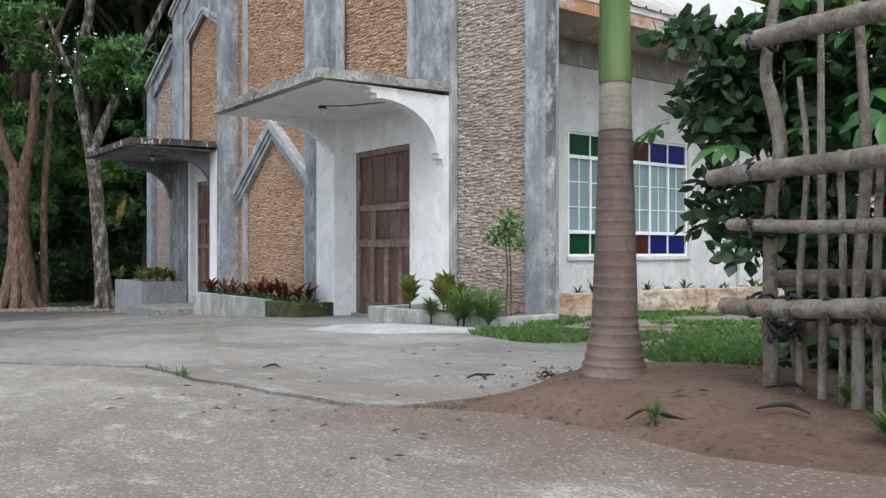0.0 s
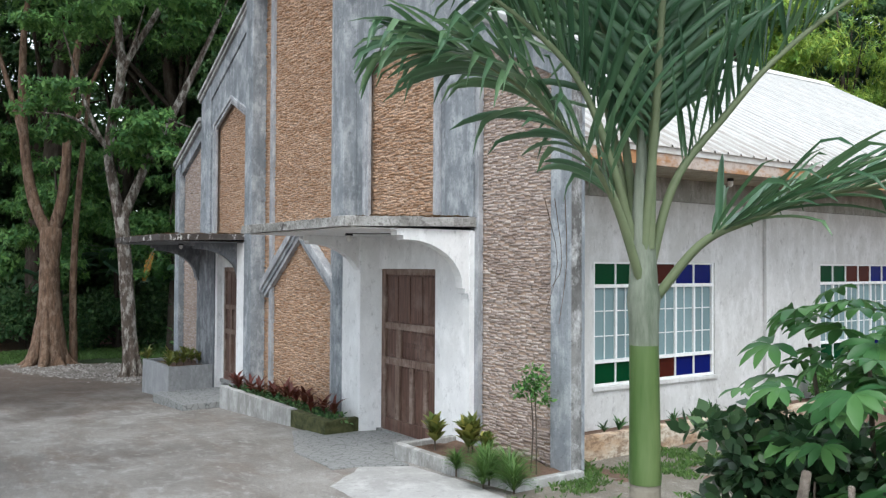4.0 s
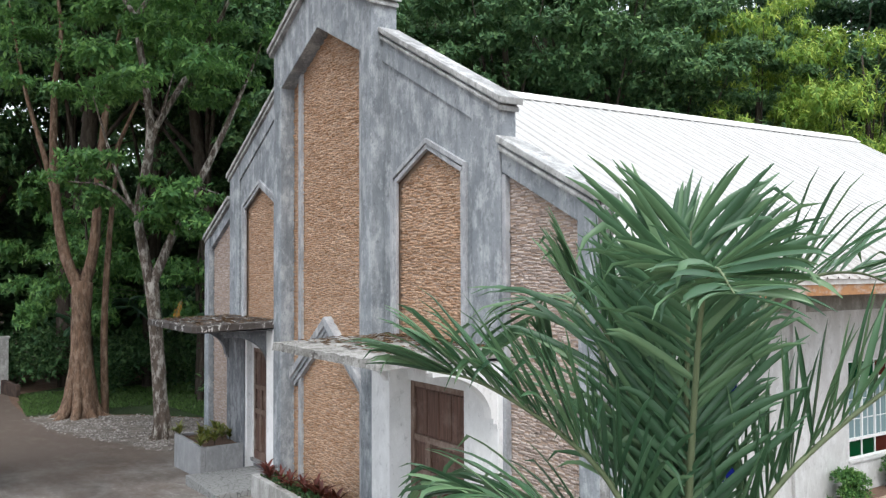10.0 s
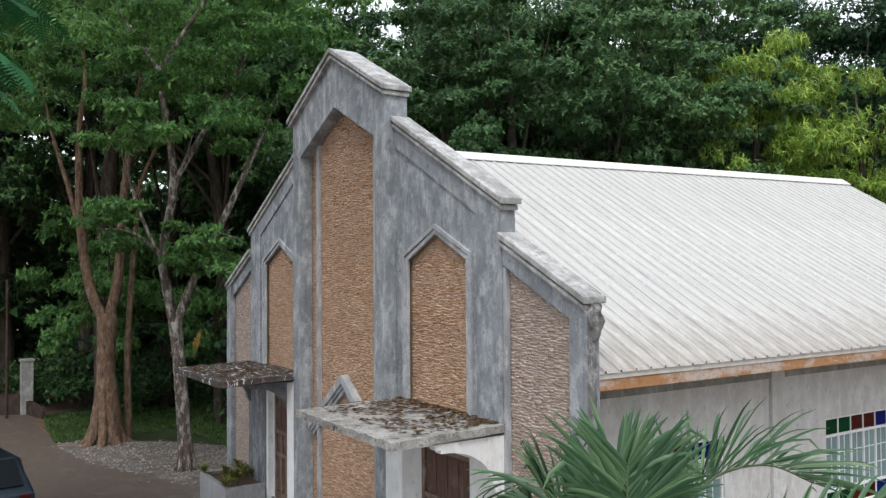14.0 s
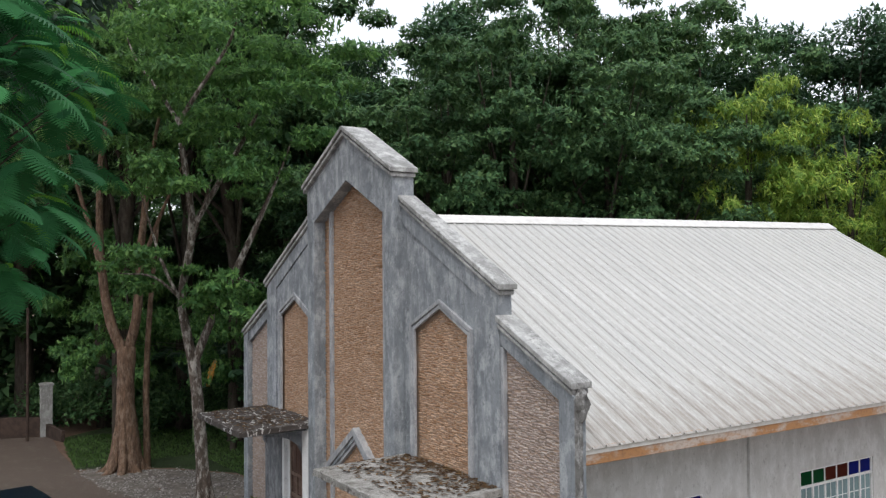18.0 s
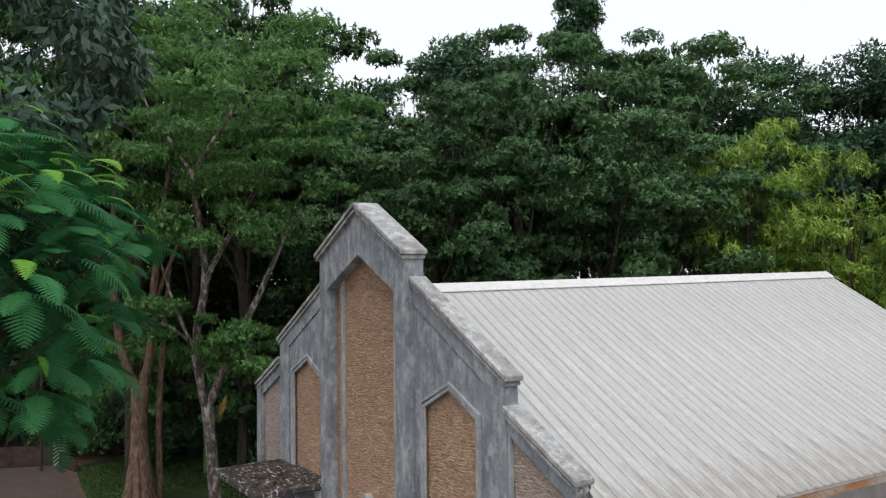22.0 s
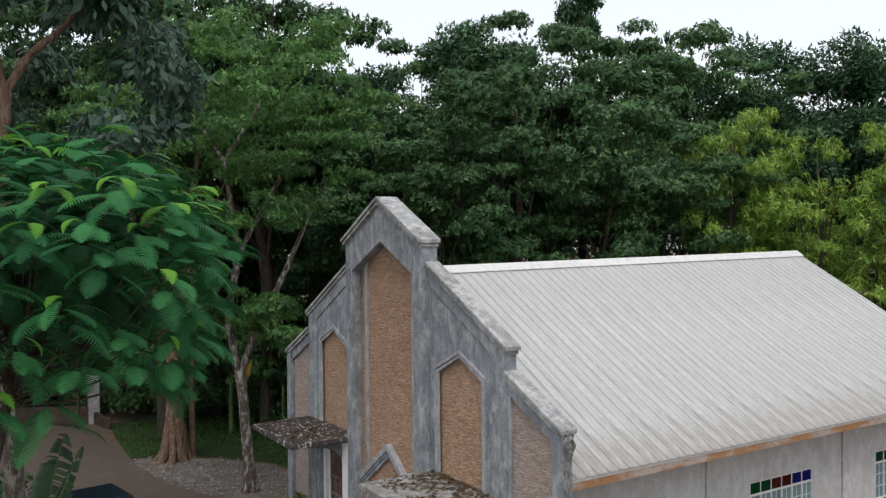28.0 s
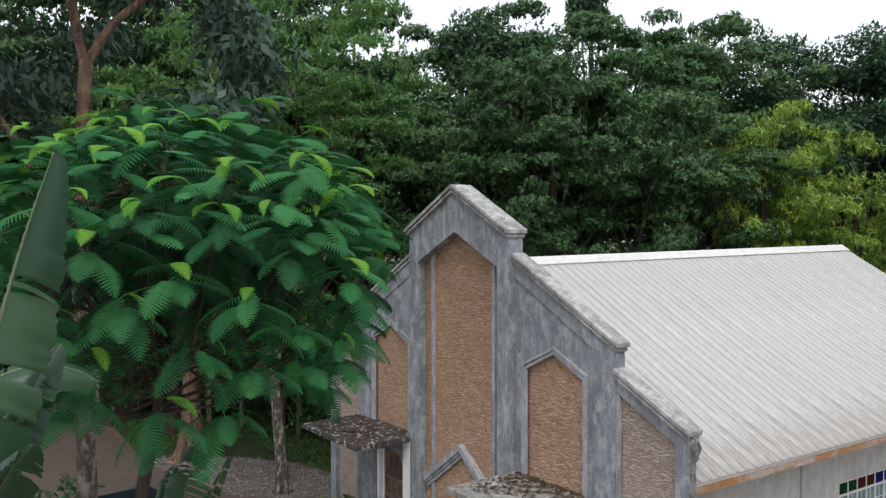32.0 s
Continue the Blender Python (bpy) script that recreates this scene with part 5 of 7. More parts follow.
# ---- the two yard trees ----
def along(base, right, away, z):
    """A place beside a tree, in metres to the right and away as seen from the yard."""
    return (base[0] + 0.56 * right - 0.83 * away, base[1] + 0.83 * right + 0.56 * away, z)


T1 = (-19.0, -0.95, -0.95)
tree_a = thing("yard_tree", T1, "large reddish-barked tree with flared roots by the yard", "tree", "yard trees")
A = lambda r, a, z: along(T1, r, a, z)
lines = [limb([A(0.2, 0, -1.2), A(0.15, 0, -0.4), A(0.0, 0, 1.5), A(0.03, 0, 3.4)], [0.5, 0.4, 0.31, 0.31], 14),
         limb([A(0.0, 0, 3.1), A(-0.5, -0.1, 4.3), A(-0.9, 0, 6.6), A(-1.07, 0.3, 9.7), A(-0.9, 0.4, 11.8), A(-1.3, 0.4, 14)], [0.21, 0.17, 0.14, 0.1, 0.07, 0.02], 16),
         limb([A(-0.75, 0, 5.6), A(-1.3, 0.2, 7.4), A(-2.2, 0.5, 10), A(-2.6, 0.2, 13)], [0.11, 0.09, 0.06, 0.02], 12),
         limb([A(0.05, 0, 3.1), A(0.36, 0.1, 4.6), A(0.56, 0, 7.1), A(0.9, 0, 10), A(1.5, 0, 13)], [0.2, 0.16, 0.13, 0.09, 0.02], 14),
         limb([A(0.5, 0, 6.2), A(1.1, 0.3, 8.0), A(2.2, 0, 10.2)], [0.09, 0.07, 0.02], 10),
         limb([A(0.55, 0.6, -1.0), A(0.5, 0.6, 1.7), A(0.62, 0.6, 4.5), A(0.95, 0.6, 8)], [0.13, 0.115, 0.1, 0.05], 12)]
for k in range(8):
    a = k * 0.785 + 0.2
    lines.append(limb([A(0.95 * math.cos(a), 0.95 * math.sin(a), -1.05), A(0.5 * math.cos(a), 0.5 * math.sin(a), -0.75), A(0.26 * math.cos(a), 0.26 * math.sin(a), 0.3), A(0.2 * math.cos(a), 0.2 * math.sin(a), 1.4)], [0.1, 0.17, 0.16, 0.1], 8))
part("trunk", tubes(lines, 9, 0.07, 3), M_BARK_RED, tree_a, "reddish bark", True)
rng = np.random.default_rng(21)
cs, rs = crown_clumps(rng, A(0, 0, 11.2), (4.8, 4.8, 3.6), 80, 1.0, 0.38)
part("crown", leaf_mesh(rng, cs, rs, 252, 0.22, up=0.8, whorl=6), M_LEAF_LIGHT, tree_a)

T2 = (-12.5, -0.45, -0.65)
tree_b = thing("yard_tree", T2, "slender mottled pale-barked tree with layered foliage", "tree", "yard trees")
B = lambda r, a, z: along(T2, r, a, z)
lines = [limb([B(0.38, 0, -0.9), B(0.32, 0, 0.2), B(0.18, 0, 2.1), B(0.06, 0, 3.45)], [0.24, 0.19, 0.17, 0.18], 12),
         limb([B(0.05, 0, 3.3), B(-0.18, 0, 4.4), B(-0.29, 0, 5.4), B(0.01, 0, 7.4), B(-0.32, 0, 9.9), B(-0.35, 0, 10.55)], [0.15, 0.135, 0.125, 0.11, 0.085, 0.08], 16),
         limb([B(-0.35, 0, 10.4), B(-1.16, 0.2, 11.57), B(-1.67, 0.2, 12.24), B(-2.1, 0.3, 13.2)], [0.065, 0.05, 0.035, 0.015], 10),
         limb([B(-0.35, 0, 10.5), B(0.1, 0, 11.2), B(0.94, 0.1, 12.54), B(1.2, 0.1, 13.1), B(1.5, 0.1, 14.2)], [0.075, 0.07, 0.05, 0.04, 0.015], 12),
         limb([B(0.08, 0, 3.4), B(0.59, 0.1, 4.73), B(1.18, 0.1, 5.9), B(1.85, 0.2, 7.37), B(2.5, 0.3, 8.9), B(2.9, 0.4, 10)], [0.13, 0.115, 0.105, 0.085, 0.04, 0.015], 14),
         limb([B(0.01, 0, 7.3), B(1.02, 0.3, 9.2), B(1.69, 0.4, 10.44), B(2.3, 0.4, 11.8)], [0.085, 0.075, 0.055, 0.02], 10),
         limb([B(-0.25, 0, 5.0), B(-0.9, 0, 6.4), B(-1.6, 0.2, 8.4)], [0.06, 0.05, 0.015], 8),
         limb([B(0.02, 0, 7.0), B(0.5, -0.4, 8.0), B(0.8, -0.6, 8.8)], [0.05, 0.035, 0.012], 8),
         limb([B(1.0, 0.1, 5.5), B(1.3, -0.4, 5.9), B(2.0, -0.7, 5.7)], [0.05, 0.035, 0.012], 8),
         limb([B(-0.25, 0, 5.2), B(-0.9, -0.6, 5.9), B(-1.7, -1.0, 6.0)], [0.05, 0.035, 0.012], 8)]
for k in range(6):
    a = k * 1.05
    lines.append(limb([B(0.38 + 0.42 * math.cos(a), 0.42 * math.sin(a), -0.72), B(0.38 + 0.2 * math.cos(a), 0.2 * math.sin(a), -0.5), B(0.33 + 0.1 * math.cos(a), 0.1 * math.sin(a), 0.3)], [0.05, 0.09, 0.08], 6))
part("trunk", tubes(lines, 9, 0.06, 4), M_BARK_PALE, tree_b, "mottled pale bark", True)
rng = np.random.default_rng(22)
cs, rs = [], []
for z, r0, half, n, k in ((6.1, -0.9, 1.35, 10, 0.6), (5.5, 1.3, 1.1, 12, 0.6), (8.95, 0.4, 3.0, 28, 0.75), (10.3, 2.0, 2.4, 20, 0.75), (11.5, 0.8, 4.0, 30, 0.85), (12.6, 1.4, 4.4, 32, 1.0), (14.3, 0.6, 3.6, 26, 1.1)):
    for j in range(n):
        a, f = rng.uniform(0, 6.28), math.sqrt(rng.uniform(0.06, 1))
        cs.append(B(r0 + half * f * math.cos(a), half * f * math.sin(a) * 0.8 - 0.5, z + 0.35 * rng.normal() - 0.25 * f))
        q = k * rng.uniform(0.6, 1.2)
        rs.append((q, q, q * 0.3))
part("crown", leaf_mesh(rng, cs, rs, 270, 0.18, up=0.9, out=0.8, droop=0.25, aspect=0.22, whorl=6), M_LEAF_LIGHT, tree_b)

# tall tree with hanging leaves beside the yard
T4 = (-2.75, -7.9, -0.2)
tall = thing("tall_tree", T4, "tall tree with drooping dull green leaves", "tree")
lines = [limb([(-2.18, -8.15, 6.8), (-2.0, -8.2, 8), (-1.88, -8.15, 9.4), (-1.85, -8.1, 10.6)], [0.142, 0.13, 0.117, 0.105], 10),
         limb([(-1.86, -8.1, 10.4), (-1.85, -8.3, 11.4), (-1.7, -8.6, 12.8), (-1.8, -8.9, 14.5)], [0.09, 0.08, 0.06, 0.02], 10),
         limb([(-1.86, -8.1, 10.5), (-1.75, -7.7, 11.2), (-1.6, -7.1, 11.8), (-1.3, -6.4, 12.9), (-1.2, -6, 14)], [0.085, 0.075, 0.06, 0.04, 0.02], 12),
         limb([(-2.0, -8.2, 7.5), (-2.0, -8.8, 8.7), (-2.1, -9.4, 9.7), (-2.2, -10.2, 11)], [0.07, 0.06, 0.05, 0.02], 10),
         limb([(-2.0, -8.2, 8.0), (-1.7, -7.2, 8.9), (-1.5, -6.2, 9.6)], [0.06, 0.045, 0.015], 8)]
part("limb", tubes(lines, 8, 0.06, 5), M_BARK_RED, tall, "pinkish brown bark", True)
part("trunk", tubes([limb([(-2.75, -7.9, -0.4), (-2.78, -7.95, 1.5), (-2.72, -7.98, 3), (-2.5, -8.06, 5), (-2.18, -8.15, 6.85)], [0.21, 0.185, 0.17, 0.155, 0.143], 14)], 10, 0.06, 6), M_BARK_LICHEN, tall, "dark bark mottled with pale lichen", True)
rng = np.random.default_rng(23)
cs, rs = [], []
for j in range(120):
    a, f = rng.uniform(0, 6.28), math.sqrt(rng.uniform(0.1, 1))
    cs.append((-3.0 + 3.6 * f * math.cos(a), -8.3 + 4.1 * f * math.sin(a), rng.uniform(9.4, 17.0)))
    q = rng.uniform(0.5, 1.0)
    rs.append((q, q, q * 0.9))
cs, rs = zip(*[(c, r) for c, r in zip(cs, rs) if not (-2.6 < c[0] and -9.2 < c[1] < -6.8 and 9.6 < c[2] < 12.4)])
part("crown", leaf_mesh(rng, cs, rs, 230, 0.27, up=0.2, out=0.4, droop=0.9, aspect=0.2), M_LEAF_DULL, tall)


# ---- palm by the fence ----
PX, PY = 7.83, -3.62
PZ = ground_z(PX, PY) + 0.02
palm = thing("palm_tree", (PX, PY, PZ), "young ringed palm with glossy green crownshaft", "palm")


def revolve(name, prof, material, label, sides=28):
    """A trunk piece: (height, radius) rows round the palm's line."""
    pts = [(PX + 0.012 * math.sin(z * 1.3), PY, z) for z, r in prof]
    v, f = tube_arrays(pts, [r for z, r in prof], sides, 0.003, 7)
    return part(name, mesh_np(v, f), material, palm, label, True)


prof = []
z = PZ - 0.08
rng = np.random.default_rng(5)
while z < 1.28:
    f = (z - PZ) / (1.28 - PZ)
    r = 0.060 + 0.03 * (1 - f) + 0.045 * max(0, 1 - f * 3.2) ** 2
    g = rng.uniform(0.03, 0.055)
    prof += [(z, r), (z + g - 0.008, r - 0.0005), (z + g - 0.005, r - 0.0006), (z + g - 0.002, r)]
    z += g
revolve("trunk", prof, M_PALM_TRUNK, "brown ringed trunk")
prof = []
while z < 1.45:
    r = 0.0585 - 0.004 * (z - 1.28) / 0.18
    prof += [(z, r), (z + 0.05, r), (z + 0.054, r - 0.002), (z + 0.058, r)]
    z += 0.06
revolve("green_trunk", prof, M_PALM_GREEN, "greenish ringed upper trunk")
revolve("crownshaft", [(z - 0.01, 0.058), (z + 0.02, 0.0605), (z + 0.06, 0.057), (z + 0.3, 0.055), (z + 0.5, 0.053)], M_SHAFT, "smooth green crownshaft")
revolve("leaf_sheath", [(z + 0.49, 0.0535), (z + 0.58, 0.054), (z + 0.66, 0.061), (z + 0.72, 0.052), (z + 0.9, 0.043), (z + 1.1, 0.028), (z + 1.3, 0.006)], M_SHEATH, "pale scarred leaf bases")


def frond(way, leaf, lift, n, seed, spread=(50, 26), droop=0.35, side=None):
    """A feather leaf along a line of places (sideways, forward, height) round the trunk, with folded leaflets.
    lift: how far both rows of leaflets are raised into a trough."""
    rng = np.random.default_rng(seed)
    N, n, leaf = 44, int(n * 1.35), leaf * 1.06
    pts = curve_points([(PX + 0.56 * r + 0.826 * a, PY + 0.826 * r - 0.564 * a, zz) for r, a, zz in way], N)
    h = Vector((pts[-1].x - pts[0].x, pts[-1].y - pts[0].y, 0)).normalized()
    side = Vector((-h.y, h.x, 0)) if side is None else Vector(side).normalized()
    tang = [(pts[min(i + 1, N)] - pts[max(i - 1, 0)]).normalized() for i in range(N + 1)]
    fr = part("frond", mesh_np(*tube_arrays([tuple(q) for q in pts], list(np.linspace(0.019, 0.003, N + 1)), 7)), M_STEM, palm, "", True)
    V, F = [], []
    for i in range(n):
        for sgn in (1, -1):
            f = 0.2 + 0.8 * min(1, max(0, (i + 0.25 * sgn + 0.3 * rng.normal()) / (n - 1)))
            k = f * N
            j = min(int(k), N - 1)
            q = pts[j].lerp(pts[j + 1], k - j)
            t = tang[j]
            up = t.cross(side).normalized()
            if rng.random() < 0.04:
                continue
            L = leaf * (0.62 + 0.5 * math.sin(math.pi * min(1, f * 0.8 + 0.12))) * rng.uniform(0.82, 1.12) * (0.75 if f > 0.93 else 1)
            sp = radians(spread[0] + (spread[1] - spread[0]) * f + rng.normal() * 6)
            li = radians(lift + rng.normal() * 11)
            d = (t * math.cos(sp) + (side * sgn * math.cos(li) + up * math.sin(li)) * math.sin(sp)).normalized()
            w = 0.0142 * rng.uniform(0.75, 1.2)
            steps = 7
            lag = droop * rng.uniform(0.4, 1.3) if rng.random() < 0.86 else 1.9
            roll = rng.normal() * 0.35
            o = len(V)
            c = q.copy()
            bend = rng.uniform(0.45, 0.8)
            for m in range(steps + 1):
                g = m / steps
                wd = w * min(1.0, 0.3 + 3.0 * g) * (1.0 if g < 0.6 else 0.85 if g < 0.8 else 0.6 if g < 0.95 else 0.1)
                nrm = (up - d * up.dot(d)).normalized()
                b = d.cross(nrm).normalized()
                b, nrm = b * math.cos(roll) + nrm * math.sin(roll), nrm * math.cos(roll) - b * math.sin(roll)
                V += [tuple(c - b * wd + nrm * wd * 0.3), tuple(c - nrm * wd * 0.3), tuple(c + b * wd + nrm * wd * 0.3)]
                c = c + d * (L / steps)
                d = (d - Vector((0, 0, 1)) * (lag * (0.05 if g < bend else 0.55) + 0.16 * g * g)).normalized()
            for m in range(steps):
                r0, r1 = o + m * 3, o + m * 3 + 3
                F += [(r0, r0 + 1, r1 + 1, r1), (r0 + 1, r0 + 2, r1 + 2, r1 + 1)]
    part("blade", mesh_np(V, F), M_PALM, fr)
    return fr


RIGHT, AHEAD, BACK = (0.56, 0.826, 0), (0.826, -0.564, 0), (-0.826, 0.564, 0)
# upper and lower fronds to the door side
frond([(0, 0, 2.2), (-0.12, 0.02, 2.62), (-0.25, 0.04, 2.92), (-0.46, 0.06, 3.13), (-0.74, 0.08, 3.31), (-0.94, 0.08, 3.36)], 0.46, 50, 34, 101, (46, 20), 0.45, AHEAD)
frond([(0, 0.02, 2.15), (-0.16, 0.12, 2.53), (-0.42, 0.22, 2.8), (-0.63, 0.3, 2.92), (-0.82, 0.34, 2.97)], 0.44, 5, 36, 102, (62, 36), 1.6, AHEAD)
# the fronds to the nave side
frond([(0.02, 0, 2.2), (0.12, 0, 2.55), (0.31, 0, 2.8), (0.52, 0, 3.03), (0.88, -0.02, 3.3), (1.3, -0.05, 3.5), (1.6, -0.1, 3.55)], 0.46, 62, 32, 103, (52, 24), 0.2, BACK)
frond([(0.03, 0, 2.1), (0.2, 0.05, 2.32), (0.38, 0.08, 2.41), (0.63, 0.1, 2.5), (0.95, 0.1, 2.53), (1.35, 0.1, 2.46), (1.6, 0.08, 2.34)], 0.42, 22, 46, 104, (58, 30), 0.8, BACK)
frond([(0, -0.05, 2.3), (0.12, -0.15, 2.9), (0.32, -0.3, 3.35), (0.6, -0.42, 3.65), (0.95, -0.5, 3.72), (1.25, -0.55, 3.6)], 0.5, 40, 32, 105, (58, 34), 0.35, BACK)
# upright fronds, the foremost nodding over
frond([(0.0, 0.03, 2.3), (0.03, 0.06, 2.75), (0.04, 0.13, 3.2), (0.03, 0.28, 3.6), (0.02, 0.46, 3.74), (0.02, 0.66, 3.66)], 0.36, 14, 40, 106, (40, 62), 0.45, RIGHT)
frond([(0.0, -0.02, 2.3), (0.0, -0.03, 2.9), (0.02, -0.06, 3.45), (0.02, -0.1, 3.8)], 0.5, 12, 36, 107, (36, 20), 0.1, RIGHT)
frond([(-0.02, -0.05, 2.3), (-0.12, -0.16, 2.95), (-0.26, -0.36, 3.5), (-0.4, -0.62, 3.62), (-0.52, -0.85, 3.42)], 0.42, 10, 24, 108, (55, 40), 0.6, RIGHT)
frond([(0.0, -0.05, 2.3), (-0.08, -0.1, 2.95), (-0.2, -0.16, 3.42), (-0.38, -0.18, 3.68)], 0.46, 30, 30, 109, (46, 24), 0.2, AHEAD)
frond([(0.0, -0.06, 2.3), (0.08, -0.2, 3.0), (0.2, -0.42, 3.42), (0.34, -0.7, 3.62)], 0.46, 20, 28, 110, (46, 28), 0.25, RIGHT)
# the fan of a half-opened frond before the rest
frond([(0.02, 0.03, 2.3), (0.03, 0.05, 2.95), (0.03, 0.1, 3.5), (0.03, 0.16, 3.88)], 0.56, 6, 30, 111, (34, 40), 0.1, RIGHT)
# dry threads below the crown
part("dry_thread", tubes([limb([(PX - 0.2 - 0.11 * k, PY - 0.2 + 0.05 * k, 2.5), (PX - 0.19 - 0.1 * k, PY - 0.2 + 0.07 * k, 2.25), (PX - 0.22 - 0.1 * k, PY - 0.21 + 0.05 * k, 2.02 + 0.13 * (k % 2))], [0.0018, 0.0014, 0.001], 6) for k in range(3)], 4), M_DRY, palm, "thin hanging dry threads")


# ---- feathery young flame tree ----
AC = Vector((3.25, -8.1, 7.74))
acacia = thing("flame_tree", (3.9, -8.9, ground_z(3.9, -8.9)), "young flame tree with layered feathery bright green leaves", "tree")
lines = [limb([(3.9, -8.9, 0.0), (3.95, -9.0, 2.5), (3.85, -8.9, 4.4), (3.7, -8.6, 5.8), (3.5, -8.3, 7.2)], [0.11, 0.1, 0.085, 0.06, 0.03], 14)]
rng = np.random.default_rng(31)
tufts = []
for k in range(124):
    # tufts of leaves over the dome, and a skirt below it
    u = (k + 0.5) / 124
    sz = 1.0 - 1.7 * u
    a = k * 2.39996
    rr = math.sqrt(max(0.0, 1 - sz * sz)) if sz > -0.25 else 0.92 + 0.42 * (sz + 0.25)
    j = rng.normal(size=3) * 0.1
    tip = AC + Vector(((2.03 * rr + j[0]) * math.cos(a), (2.03 * rr + j[1]) * math.sin(a), (1.42 if sz > 0 else 2.4) * sz + j[2]))
    tufts.append((tip, a, sz))
    if k % 2 == 0:
        z0 = 5.9 + 1.1 * ((k * 0.37) % 1)
        lines.append(limb([(3.65, -8.5, z0), (0.5 * (3.7 + tip.x), 0.5 * (-8.5 + tip.y), 0.45 * z0 + 0.5 * tip.z), tuple(tip)], [0.022, 0.014, 0.006], 6))
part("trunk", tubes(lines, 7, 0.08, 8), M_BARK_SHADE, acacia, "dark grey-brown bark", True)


def feather(seed, L, pairs, width, sag, curl):
    """One feathery leaf along +x: a stem with rows of narrow leaflet blades."""
    rng = np.random.default_rng(seed)
    V, F = [], []
    pts, ang, p = [], 0.25, Vector((0, 0, 0))
    for i in range(pairs + 5):
        pts.append((p.copy(), ang))
        p = p + Vector((math.cos(ang), 0, math.sin(ang))) * (L / (pairs + 4))
        ang -= (sag + curl * max(0, i / pairs - 0.7) * 5) / pairs
    for i in range(len(pts) - 1):
        o = len(V)
        for (q, _), r in ((pts[i], 0.006 * (1 - i / len(pts)) + 0.002), (pts[i + 1], 0.006 * (1 - (i + 1) / len(pts)) + 0.002)):
            V += [tuple(q + Vector((0, r, 0))), tuple(q + Vector((0, -r, 0)))]
        F.append((o, o + 1, o + 3, o + 2))
    for i in range(4, len(pts)):
        q, ang = pts[i]
        f = (i - 4) / (pairs)
        W = width * (0.1 + 0.95 * math.sin(math.pi * min(1, 0.16 + 0.82 * f ** 1.15)) ** 0.9) * rng.uniform(0.92, 1.06)
        t = Vector((math.cos(ang), 0, math.sin(ang)))
        for s in (1, -1):
            d = (Vector((0, s, 0)) + t * (0.1 + 0.5 * f)).normalized()
            w = L / pairs * 0.215
            o = len(V)
            c = q.copy()
            for m in range(4):
                g = m / 3
                wd = w * (0.8, 1.1, 0.75, 0.12)[m]
                V += [tuple(c - t * wd + Vector((0, 0, 0.45 * wd))), tuple(c + t * wd - Vector((0, 0, 0.45 * wd)))]
                c = c + d * (W / 3) - Vector((0, 0, 1)) * (W / 3) * (0.24 * g + 0.05 * rng.random())
            for m in range(3):
                F.append((o + 2 * m, o + 2 * m + 2, o + 2 * m + 3, o + 2 * m + 1))
    return mesh_np(V, F)


kinds = [(feather(51, 0.6, 15, 0.15, 0.5, 0.1), M_FEATHER), (feather(52, 0.68, 16, 0.16, 0.7, 0.1), M_FEATHER), (feather(53, 0.54, 14, 0.14, 0.35, 0.1), M_FEATHER), (feather(54, 0.4, 14, 0.05, 1.0, 0.6), M_FEATHER_Y), (feather(55, 0.5, 15, 0.085, 1.0, 0.3), M_FEATHER_Y)]
for me, m in kinds:
    me.name = "leaf"
    me.materials.append(m)


def hang_leaf(me, at, az, pitch, roll, size):
    ob = new("leaf", me)
    ob.parent = acacia
    ob.matrix_basis = Matrix.Translation(Vector(at) - acacia.location) @ Euler((radians(roll), radians(-pitch), radians(az))).to_matrix().to_4x4() @ Matrix.Scale(size, 4)


for tip, a, sz in tufts:
    # a fan of old leaves round each twig end, and one or two young ones above it
    old = 8 if sz > -0.4 else 7
    for q in range(old):
        da = (q - (old - 1) / 2) * (34 if sz < 0.55 else 45) + rng.normal() * 10
        side = abs(da) / 115
        pitch = -2 - 20 * max(0.0, 0.75 - sz) * (1 - 0.35 * side) + rng.normal() * 7 - 9 * (q % 2)
        at = tip + Vector(rng.normal(size=3) * (0.04, 0.04, 0.05)) - Vector((0, 0, 0.07 * (q % 3)))
        hang_leaf(kinds[int(rng.random() * 3)][0], at, math.degrees(a) + da, pitch, rng.normal() * 9, rng.uniform(0.78, 1.05))
    for q in range(3 if sz > 0.0 else 1):
        if rng.random() < 0.7:
            hang_leaf(kinds[3 + int(rng.random() < 0.5)][0], tip + Vector((0, 0, 0.06)), math.degrees(a) + rng.normal() * 50, 14 - 18 * max(0.0, 0.5 - sz) + rng.normal() * 8, rng.normal() * 8, rng.uniform(0.8, 1.15))
# the leaves within the crown, joined, in the shade-darkened tone
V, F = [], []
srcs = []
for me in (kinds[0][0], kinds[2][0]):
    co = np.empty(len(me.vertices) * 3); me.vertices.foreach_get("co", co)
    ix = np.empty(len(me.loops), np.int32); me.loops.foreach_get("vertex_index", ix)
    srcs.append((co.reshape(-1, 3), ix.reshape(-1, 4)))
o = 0
